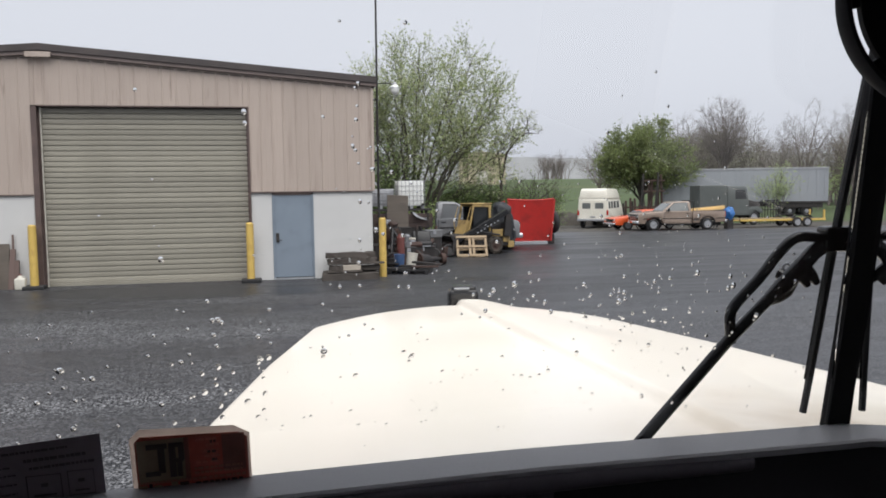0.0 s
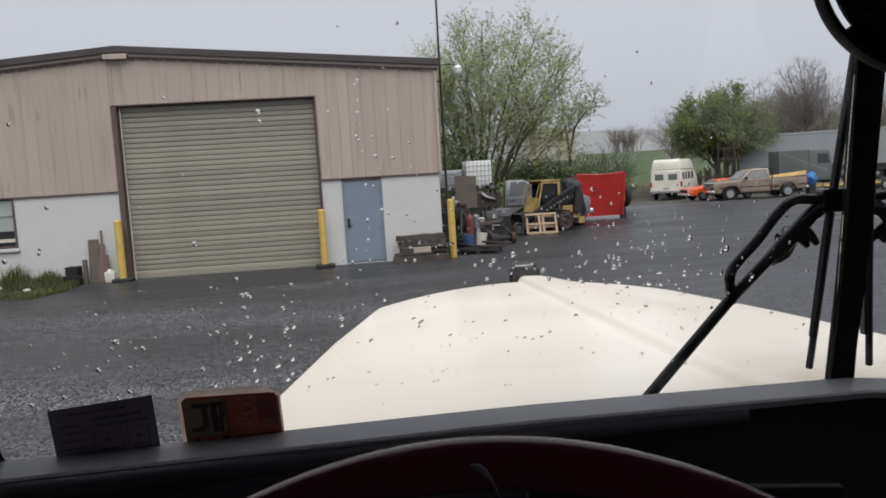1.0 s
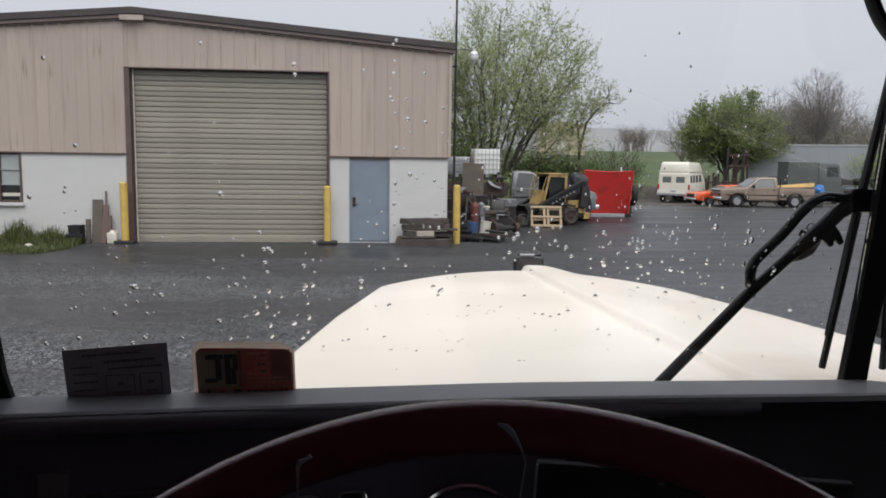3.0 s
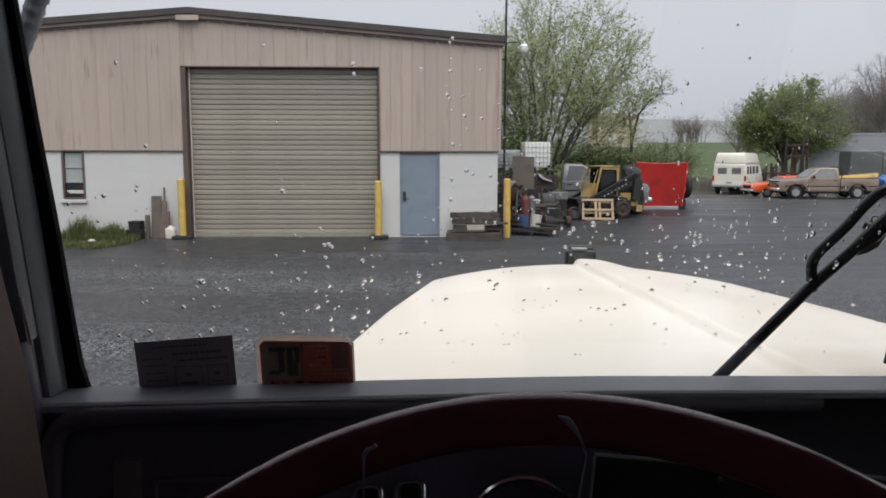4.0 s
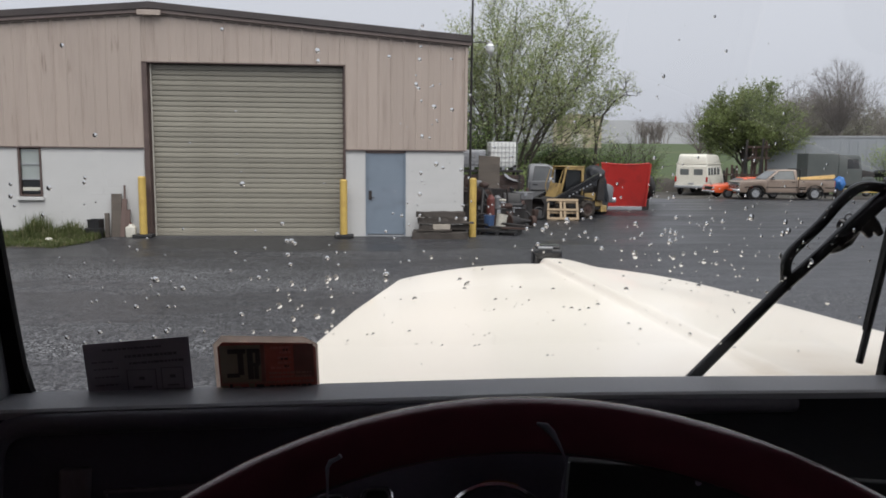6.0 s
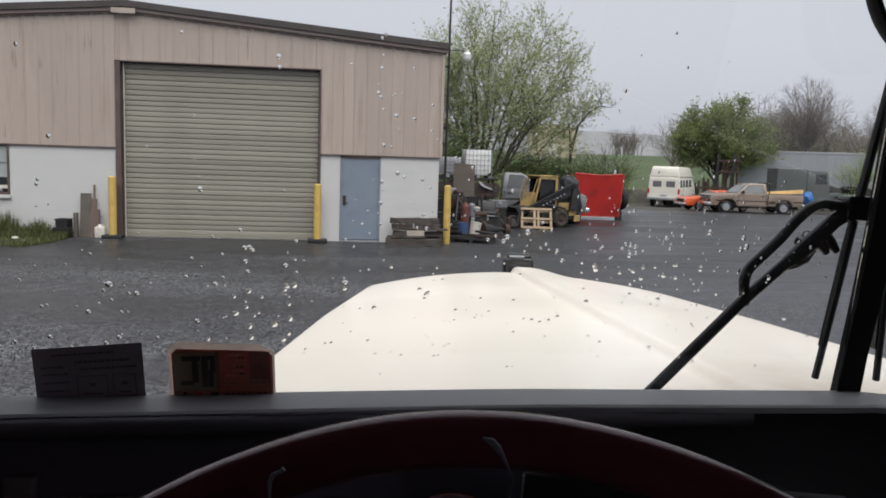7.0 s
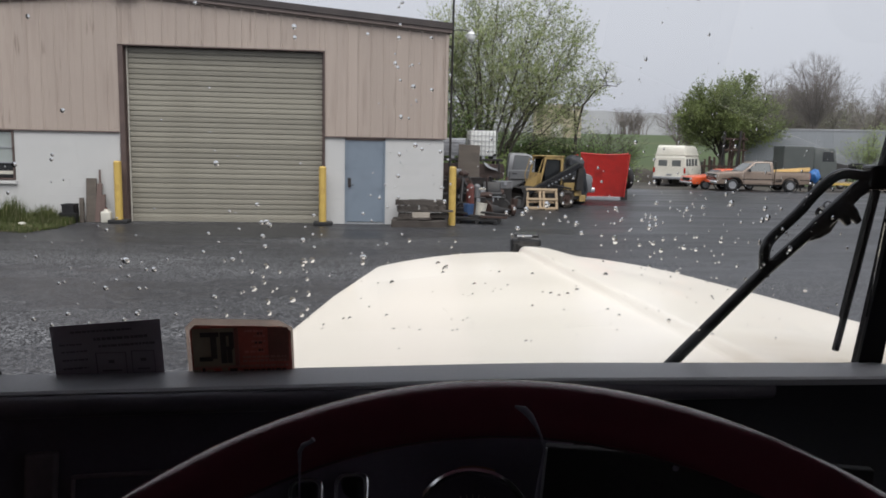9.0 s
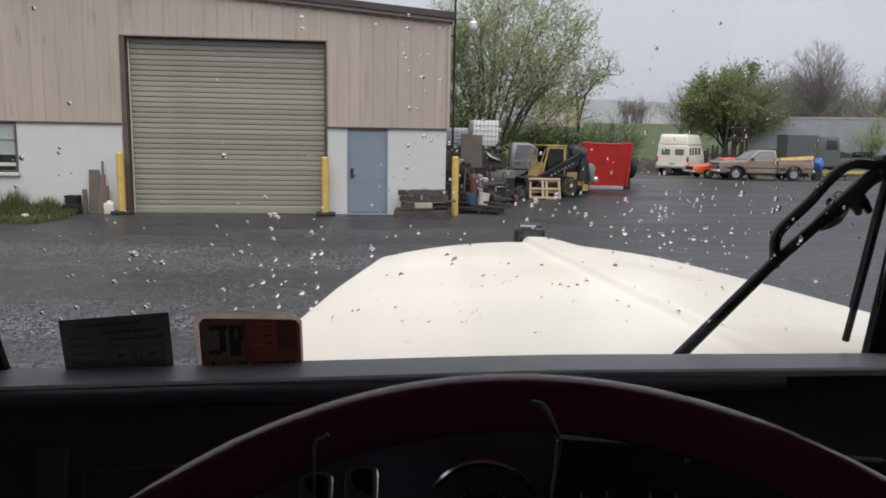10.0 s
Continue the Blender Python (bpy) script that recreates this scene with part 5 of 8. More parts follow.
def ring_web(r0, r1, a0, a1, y0, y1, n):
    """A flat arc-shaped plate between two radii."""
    b = bmesh.new()
    rows = []
    for k in range(n + 1):
        a = radians(a0 + (a1 - a0) * k / n)
        rows.append([b.verts.new((r * math.cos(a), y, r * math.sin(a))) for r, y in ((r0, y0), (r1, y0), (r1, y1), (r0, y1))])
    for p, q in zip(rows, rows[1:]):
        for i in range(4):
            b.faces.new((p[i], p[(i + 1) % 4], q[(i + 1) % 4], q[i]))
    b.faces.new(rows[0]), b.faces.new(rows[-1][::-1])
    bmesh.ops.recalc_face_normals(b, faces=b.faces)
    return b


part("guard_ring", torus((0, 0, 0), (0, 1, 0), FR - 0.0045, 0.0045, 96, 10, w2=0.014), "post_black", fan, smooth=True)
part("rear_shell", cyl((0, 0.004, 0), (0, 0.050, 0), FR * 0.80, FR * 0.45, 44), "black", fan, smooth=True)
part("web", ring_web(FR * 0.60, FR * 0.845, 0, 360, -0.006, 0.004, 90), "post_black", fan)
for a0, a1 in ((-143, 128), (178, 187)):
    part("web", ring_web(FR * 0.84, FR * 0.935, a0, a1, -0.004, 0.006, 60), "post_black", fan)
for r_ in (0.30, 0.45, 0.60, 0.73):
    part("guard_wire", torus((0, -0.010 * (1 - r_), 0), (0, 1, 0), FR * r_, 0.0016, 40, 6), "gloss_black", fan)
for k in range(8):
    a = 2 * math.pi * k / 8 - 0.131
    c, s_ = math.cos(a), math.sin(a)
    part("guard_rib", tube([(0.2 * FR * c, -0.010, 0.2 * FR * s_), (0.6 * FR * c, -0.008, 0.6 * FR * s_), (0.9 * FR * c, 0.0, 0.9 * FR * s_)], 0.0022, 8), "gloss_black", fan)
part("hub_cap", cyl((0, -0.014, 0), (0, 0.004, 0), FR * 0.20, FR * 0.24, 24), "gloss_black", fan, smooth=True)
part("motor", cyl((0, 0.045, 0), (0, 0.066, 0), FR * 0.34, FR * 0.28, 24), "black", fan, smooth=True)


# ---- papers stuck inside the glass ----
def on_pane(x, z, off):
    return Vector((x, pane_y(x, z, off), z))


def pane_plate(x0, x1, z0, z1, off, cut=0.0, tilt=0.0):
    """A thin card in the pane's plane; cut: cropped upper corners; tilt: rise to the far end."""
    out = [(x0, z0), (x1, z0), (x1, z1 + tilt - cut), (x1 - cut * 1.6, z1 + tilt), (x0 + cut, z1), (x0, z1 - cut)] if cut else [(x0, z0), (x1, z0), (x1, z1 + tilt), (x0, z1)]
    b = bmesh.new()
    A, B = [b.verts.new(on_pane(x, z, off)) for x, z in out], [b.verts.new(on_pane(x, z, off - 0.0006)) for x, z in out]
    b.faces.new(A), b.faces.new(B[::-1])
    for i in range(len(out)):
        j = (i + 1) % len(out)
        b.faces.new((A[i], B[i], B[j], A[j]))
    bmesh.ops.recalc_face_normals(b, faces=b.faces)
    return b


permit = thing("permit_card", TRUCK, "dark grey back of a permit card behind the windscreen", "card")
part("card", pane_plate(-0.6465, -0.567, 1.866, 1.9185, -0.003, 0.0, 0.0045), "paper_dark", permit)
rng = random.Random(11)


def word_row(parent, x0, x1, z, h, mname, off, rise=0.0):
    """A line of unreadable small print as short bars."""
    x = x0
    while x < x1:
        w = rng.uniform(0.0012, 0.0042)
        zz = z + rise * (x - x0)
        part("print_bar", pane_plate(x, min(x1, x + w), zz - h / 2, zz + h / 2, off), mname, parent)
        x += w + rng.uniform(0.0006, 0.0012)


word_row(permit, -0.632, -0.588, 1.9135, 0.0016, "ink_soft", -0.0042, 0.05)
word_row(permit, -0.616, -0.577, 1.9075, 0.0022, "ink_soft", -0.0042, 0.05)
word_row(permit, -0.641, -0.625, 1.9030, 0.0012, "ink_soft", -0.0042, 0.05)
word_row(permit, -0.613, -0.572, 1.9015, 0.0018, "ink_soft", -0.0042, 0.05)
for z in (1.897, 1.890, 1.883, 1.876):
    word_row(permit, -0.640, -0.622, z, 0.0011, "ink_soft", -0.0042, 0.05)
for x0, x1, z0, z1 in ((-0.616, -0.594, 1.877, 1.896), (-0.590, -0.573, 1.878, 1.897)):
    for bx0, bx1, bz0, bz1 in ((x0, x1, z1 - 0.0004, z1), (x0, x1, z0, z0 + 0.0004), (x0, x0 + 0.0004, z0, z1), (x1 - 0.0004, x1, z0, z1), ((x0 + x1) / 2 - 0.002, (x0 + x1) / 2 + 0.002, z0 + 0.010, z0 + 0.0125), (x0 + 0.004, x1 - 0.004, z0 + 0.003, z0 + 0.0042)):
        part("print_bar", pane_plate(bx0, bx1, bz0, bz1, -0.0042), "ink_soft", permit)
word_row(permit, -0.612, -0.575, 1.8710, 0.0012, "ink_soft", -0.0042, 0.05)

sticker = thing("inspection_sticker", TRUCK, "red-brown windscreen sticker with a pale border, seen from behind", "sticker")
part("backing", pane_plate(-0.5490, -0.4665, 1.864, 1.9225, -0.002, 0.007, -0.003), "paper_edge", sticker)
part("panel", pane_plate(-0.5455, -0.4680, 1.864, 1.9170, -0.0032, 0.004, -0.003), "paper_red", sticker)
part("panel", pane_plate(-0.5440, -0.5090, 1.880, 1.9140, -0.0042), "paper_olive", sticker)
part("panel", pane_plate(-0.5120, -0.5090, 1.880, 1.9140, -0.0046), "paper_brown", sticker)
part("panel", pane_plate(-0.4860, -0.4700, 1.884, 1.9135, -0.0038), "paper_brown", sticker)
# large mirrored figure in the olive field
for x0, x1, z0, z1 in ((-0.5375, -0.5235, 1.9070, 1.9110), (-0.5300, -0.5255, 1.8880, 1.9110), (-0.5390, -0.5290, 1.8860, 1.8895), (-0.5225, -0.5180, 1.8840, 1.9110), (-0.5225, -0.5130, 1.9075, 1.9110), (-0.5160, -0.5122, 1.8970, 1.9105), (-0.5225, -0.5130, 1.8955, 1.8985), (-0.5175, -0.5140, 1.8840, 1.8955)):
    part("print_bar", pane_plate(x0, x1, z0, z1, -0.0052), "ink", sticker)
for z in (1.911, 1.9065, 1.902, 1.8975, 1.893):
    word_row(sticker, -0.5050 + rng.uniform(0, 0.008), -0.4880, z, 0.0016, "paper_pale_red", -0.0044)
for z in (1.909, 1.901, 1.8945):
    word_row(sticker, -0.4990 + rng.uniform(0, 0.006), -0.4900, z, 0.0018, "ink", -0.0048)
for z in (1.8885, 1.8850):
    word_row(sticker, -0.5060, -0.4720, z, 0.0018, "paper_pink", -0.0046)
word_row(sticker, -0.5450, -0.4700, 1.8805, 0.0020, "paper_pink", -0.0048)
word_row(sticker, -0.5060, -0.4720, 1.8770, 0.0016, "ink", -0.0048)
for x0, x1, z0, z1 in ((-0.5445, -0.5385, 1.868, 1.879), (-0.5345, -0.5290, 1.868, 1.8785), (-0.5225, -0.5180, 1.869, 1.880)):
    part("print_bar", pane_plate(x0, x1, z0, z1, -0.0050), "paper_olive", sticker)
for x0, x1, z0, z1 in ((-0.5375, -0.5355, 1.868, 1.880), (-0.5280, -0.5235, 1.868, 1.877), (-0.5165, -0.5105, 1.868, 1.879)):
    part("print_bar", pane_plate(x0, x1, z0, z1, -0.0050), "ink", sticker)
word_row(sticker, -0.5060, -0.4700, 1.8725, 0.0024, "paper_brown", -0.0046)
word_row(sticker, -0.5040, -0.4740, 1.8690, 0.0012, "paper_pink", -0.0046)


# ---- rain on the glass ----
def make_drops():
    rng = random.Random(23)
    verts, faces = [], []

    def drop(x, z, r, tall=1.0, high=0.62):
        cap = 1
        if x > -0.44 + 1.2 * max(0.0, z - 1.93) and z < 1.99:
            r, high, cap = r * 0.88, 0.66, 2
        elif x > -0.52 and z < 1.97:
            high, cap = 0.9, 2
        elif z > 2.02:
            r, high = r * (0.72 if x < -0.25 else 0.58), 0.30
        base = len(verts)
        rings, seg = 4, 10
        for j in range(rings):
            a = (math.pi / 2) * j / rings
            for k in range(seg):
                th = 2 * math.pi * k / seg
                px = x + r * math.cos(a) * math.cos(th)
                pz = z + r * tall * math.cos(a) * math.sin(th) - 0.15 * r * math.sin(a)
                verts.append((px, pane_y(px, pz, 0.0053 + high * r * math.sin(a) ** cap), pz))
        verts.append((x, pane_y(x, z - 0.15 * r, 0.0053 + high * r), z - 0.15 * r))
        for j in range(rings - 1):
            for k in range(seg):
                a, c = base + j * seg + k, base + j * seg + (k + 1) % seg
                faces.append((a, c, c + seg, a + seg))
        last = base + (rings - 1) * seg
        for k in range(seg):
            faces.append((last + k, last + (k + 1) % seg, base + rings * seg))
        if cap == 2:
            verts.extend(verts[base:base + seg])
            base = len(verts) - seg
        faces.append(tuple(base + k for k in range(seg))[::-1])

    # trails of drops that run down the glass
    for x, z0, z1, n in ((-0.4870, 2.004, 1.912, 8), (-0.4555, 1.985, 1.925, 5), (-0.382, 2.17, 2.02, 8), (-0.057, 2.036, 1.985, 5), (-0.160, 2.02, 1.96, 6)):
        for k in range(n):
            drop(x + rng.gauss(0, 0.0011), z0 + (z1 - z0) * k / (n - 1) + rng.gauss(0, 0.003), rng.uniform(0.0014, 0.0022), rng.uniform(1.0, 1.5))
    # loose clusters
    for cx, cz, sx, sz, n in ((-0.44, 1.95, 0.10, 0.05, 44), (-0.48, 1.96, 0.06, 0.03, 22), (-0.33, 1.96, 0.06, 0.05, 34), (-0.14, 2.005, 0.085, 0.030, 185), (-0.12, 2.10, 0.08, 0.03, 60), (-0.2, 1.92, 0.10, 0.03, 26), (-0.58, 1.95, 0.06, 0.03, 22), (-0.45, 2.11, 0.12, 0.06, 12), (-0.365, 2.085, 0.020, 0.032, 16), (-0.36, 1.945, 0.07, 0.022, 22), (-0.15, 1.93, 0.06, 0.018, 18), (-0.55, 1.97, 0.06, 0.025, 20), (-0.375, 2.09, 0.022, 0.05, 20), (-0.360, 2.03, 0.03, 0.012, 16), (-0.66, 2.035, 0.02, 0.015, 12), (-0.10, 2.055, 0.07, 0.02, 46), (-0.02, 1.93, 0.04, 0.03, 14)):
        for k in range(n):
            x, z = rng.gauss(cx, sx), rng.gauss(cz, sz)
            if -0.69 < x < 0.05 and 1.88 < z < 2.35:
                drop(x, z, min(0.0027, 0.0007 + rng.expovariate(1650)), rng.uniform(0.9, 1.25))
    return verts, faces


dv, df = make_drops()
rain = raw("rain_drops", dv, df, "water", smooth=True)
rain.matrix_world = TRUCK
tagged(rain, "clear rain drops scattered on the windscreen glass", "rain drops", kind="stuff")

# ---- things along the workshop wall ----
def plank(name, m, size, material, label, category, group=""):
    t = part(name, box(-size[0] / 2, size[0] / 2, -size[1] / 2, size[1] / 2, 0, size[2], 0.004), material)
    t.matrix_world = m
    return tagged(t, label, category, group)


plank("board", pose(-6.43, 21.80, 0.012, -8, 0, 4), (0.23, 0.04, 1.04), "wood", "weathered grey board leaning on the white wall", "board", "boards leaning on the wall")
plank("board", pose(-6.28, 21.78, 0.012, -9, 1.5, -6), (0.12, 0.04, 0.92), "faded_board", "dull brown board leaning on the white wall", "board", "boards leaning on the wall")
plank("board", pose(-6.60, 21.70, 0.012, -7, -2, 0), (0.09, 0.09, 0.58), "wood", "short grey timber leaning on the white wall", "board", "boards leaning on the wall")
plank("stick", pose(-6.225, 21.86, 0.012, -4, -1, 0), (0.04, 0.03, 1.24), "faded_board", "thin faded brown stake leaning on the wall", "stake")
plank("stick", pose(-6.16, 21.80, 0.012, -4, 1, 0), (0.10, 0.06, 0.66), "faded_board", "short faded brown stake leaning on the wall", "stake")


def crate(at, w, d, h, turn, label):
    t = thing("crate", Matrix.Translation(at) @ pose(0, 0, 0, 0, 0, turn), label, "crate", "crates by the wall")
    b = box(-w / 2, w / 2, -d / 2, d / 2, 0, 0.02)
    for x0, x1, y0, y1 in ((-w / 2, -w / 2 + 0.02, -d / 2, d / 2), (w / 2 - 0.02, w / 2, -d / 2, d / 2), (-w / 2, w / 2, -d / 2, -d / 2 + 0.02), (-w / 2, w / 2, d / 2 - 0.02, d / 2)):
        box(x0, x1, y0, y1, 0.02, h, 0.004, b)
    part("body", b, "black", t)
    part("rim", box(-w / 2 - 0.012, w / 2 + 0.012, -d / 2 - 0.012, -d / 2 + 0.012, h - 0.04, h, 0.004), "black", t)
    return t


crate((-6.86, 21.62, 0.012), 0.36, 0.30, 0.24, 8, "black plastic crate on the ground by the wall")
crate((-6.84, 21.64, 0.255), 0.28, 0.26, 0.20, -6, "small black crate stacked on another crate")
jug = thing("jug", pose(-6.04, 21.66, 0.012), "dirty white plastic jug with handle by the bollard", "jug")
b = box(-0.115, 0.115, -0.08, 0.08, 0, 0.27, 0.035, seg=3)
cyl((0, 0, 0.26), (0, 0, 0.33), 0.075, 0.03, 14, b)
part("body", b, "off_white", jug, smooth=True)
part("cap", cyl((0, 0, 0.33), (0, 0, 0.36), 0.028, seg=12), "dull_red", jug)
part("handle", tube(bend([(0.05, 0, 0.31), (0.09, 0, 0.30), (0.10, 0, 0.20)], 0.03), 0.012, 8), "off_white", jug)

# stack of old timbers beside the entrance door
def timber(x0, x1, y, z, dep, hgt, turn, mname, label, seed, rough=0.012):
    rng = random.Random(seed)
    b = bmesh.new()
    n, rings = 9, []
    for k in range(n + 1):
        x = -(x1 - x0) / 2 + (x1 - x0) * k / n
        ring = []
        for sy, sz in ((-1, -1), (-0.8, -1), (0.8, -1), (1, -0.8), (1, 0.8), (0.8, 1), (-0.8, 1), (-1, 0.8)):
            ring.append(b.verts.new((x + rng.uniform(-1, 1) * rough, sy * dep / 2 + rng.uniform(-1, 1) * rough, hgt / 2 + sz * hgt / 2 + rng.uniform(-1, 1) * rough * (0.3 if sz < 0 else 1))))
        rings.append(ring)
    for a, c in zip(rings, rings[1:]):
        for k in range(8):
            b.faces.new((a[k], c[k], c[(k + 1) % 8], a[(k + 1) % 8]))
    b.faces.new(rings[0]), b.faces.new(rings[-1][::-1])
    bmesh.ops.recalc_face_normals(b, faces=b.faces)
    t = part("timber", b, mname)
    t.matrix_world = pose((x0 + x1) / 2, y, z, 0, 0, turn)
    return tagged(t, label, "timber", "stack of timbers")


dark = "weathered dark timber in a stack beside the entrance door"
timber(0.66, 2.02, 21.44, 0.012, 0.20, 0.17, 1.0, "dark_wood", dark, 1)
timber(0.70, 1.98, 21.72, 0.012, 0.24, 0.20, -1.0, "dark_wood", dark, 2)
timber(0.78, 1.62, 21.40, 0.205, 0.12, 0.045, 2.0, "dark_wood", "thin weathered plank in the timber stack", 3, 0.005)
timber(0.84, 2.06, 21.62, 0.235, 0.20, 0.11, -1.5, "dark_wood", dark, 4)
timber(1.16, 1.58, 21.44, 0.252, 0.12, 0.125, 1.0, "bleached", "short pale timber lying in the dark stack", 5, 0.006)
timber(0.82, 1.15, 21.46, 0.252, 0.13, 0.10, -4.0, "dark_wood", "short dark timber end in the stack", 6)
timber(0.80, 2.16, 21.52, 0.385, 0.26, 0.035, 1.2, "dark_wood", "thin weathered plank laid over the stack", 7, 0.005)
timber(0.80, 1.30, 21.56, 0.422, 0.16, 0.10, 5.0, "dark_wood", "short dark timber end in the stack", 8)
timber(1.36, 1.98, 21.60, 0.422, 0.18, 0.11, -3.0, "dark_wood", dark, 9)
timber(0.76, 1.94, 21.64, 0.535, 0.22, 0.13, -0.8, "dark_wood", dark, 10, 0.016)

# ---- weeds along the wall ----
def blades(name, n, place, height, material, label, seed, width=0.012):
    rng = random.Random(seed)
    verts, faces = [], []
    for _ in range(n):
        x, y, k = place(rng)
        h = height * k * rng.uniform(0.5, 1.15)
        a, lean = rng.uniform(0, 6.28), rng.uniform(0.05, 0.55) * h
        c, s = math.cos(a), math.sin(a)
        w = width * rng.uniform(0.6, 1.3)
        i = len(verts)
        verts += [(x - s * w, y + c * w, 0.0), (x + s * w, y - c * w, 0.0), (x + c * lean * 0.4 + s * w * 0.7, y + s * lean * 0.4 - c * w * 0.7, h * 0.6), (x + c * lean * 0.4 - s * w * 0.7, y + s * lean * 0.4 + c * w * 0.7, h * 0.6), (x + c * lean, y + s * lean, h)]
        faces += [(i, i + 1, i + 2, i + 3), (i + 3, i + 2, i + 4)]
    ob = raw(name, verts, faces, material)
    return tagged(ob, label, "grass", kind="stuff")


def weed_spot(rng):
    x = rng.uniform(-11.5, -6.68)
    edge = 19.62 + 3.0 * max(0.0, x + 6.98) + 0.08 * math.sin(x * 3)
    y = rng.uniform(edge, 21.9)
    tall = (0.24 if y < 21.0 else 0.45) + 0.9 * math.exp(-((x + 8.15) / 0.22) ** 2) * (y > 21.2) + 0.5 * math.exp(-((x + 7.4) / 0.25) ** 2) * (y > 21.3)
    return x, y, tall


sheet("weed_bed", [(-13, 19.6), (-9, 19.6), (-7.1, 19.62), (-6.72, 20.7), (-6.85, 21.98), (-13, 21.98)], 0.03, "dirt", "strip of damp soil with weeds along the wall", "dirt", 0.08, 8, 0.4)
blades("weeds", 16000, weed_spot, 0.46, "grass", "rough green weeds and grass along the white wall", 12, 0.010)
blades("dry_grass", 3200, weed_spot, 0.40, "straw", "dry pale grass among the weeds by the wall", 13, 0.008)
rock = bmesh.new()
bmesh.ops.create_icosphere(rock, subdivisions=2, radius=0.09)
for v in rock.verts:
    v.co *= 1 + 0.3 * noise.noise(v.co * 12)
    v.co.z *= 0.6
t = part("stone", rock, "off_white", smooth=True)
t.location = (-7.55, 20.75, 0.06)
tagged(t, "pale grey stone lying in the weeds", "stone")


# ---- scrap heap beside the workshop ----
def side_plate(poly, half, out, thick=0.012, lean=0.0, base=0.0):
    """A thin panel on the side of a body: poly in (x, z), at y = half - lean * (z - base)."""
    b = bmesh.new()
    s = 1 if half > 0 else -1
    ya = lambda z, o: s * (abs(half) - lean * max(0.0, z - base) + o)  # noqa: E731
    A = [b.verts.new((x, ya(z, out), z)) for x, z in poly]
    B = [b.verts.new((x, ya(z, out - thick), z)) for x, z in poly]
    n = len(poly)
    b.faces.new(A), b.faces.new(B[::-1])
    for i in range(n):
        b.faces.new((A[i], B[i], B[(i + 1) % n], A[(i + 1) % n]))
    bmesh.ops.recalc_face_normals(b, faces=b.faces)
    return b


def end_plate(poly, x, thick=0.012, lean=0.0, base=0.0):
    """A thin panel across a body: poly in (y, z), at x + lean * (z - base)."""
    b = bmesh.new()
    A = [b.verts.new((x + lean * (z - base), y, z)) for y, z in poly]
    B = [b.verts.new((x + thick + lean * (z - base), y, z)) for y, z in poly]
    n = len(poly)
    b.faces.new(A), b.faces.new(B[::-1])
    for i in range(n):
        b.faces.new((A[i], B[i], B[(i + 1) % n], A[(i + 1) % n]))
    bmesh.ops.recalc_face_normals(b, faces=b.faces)
    return b


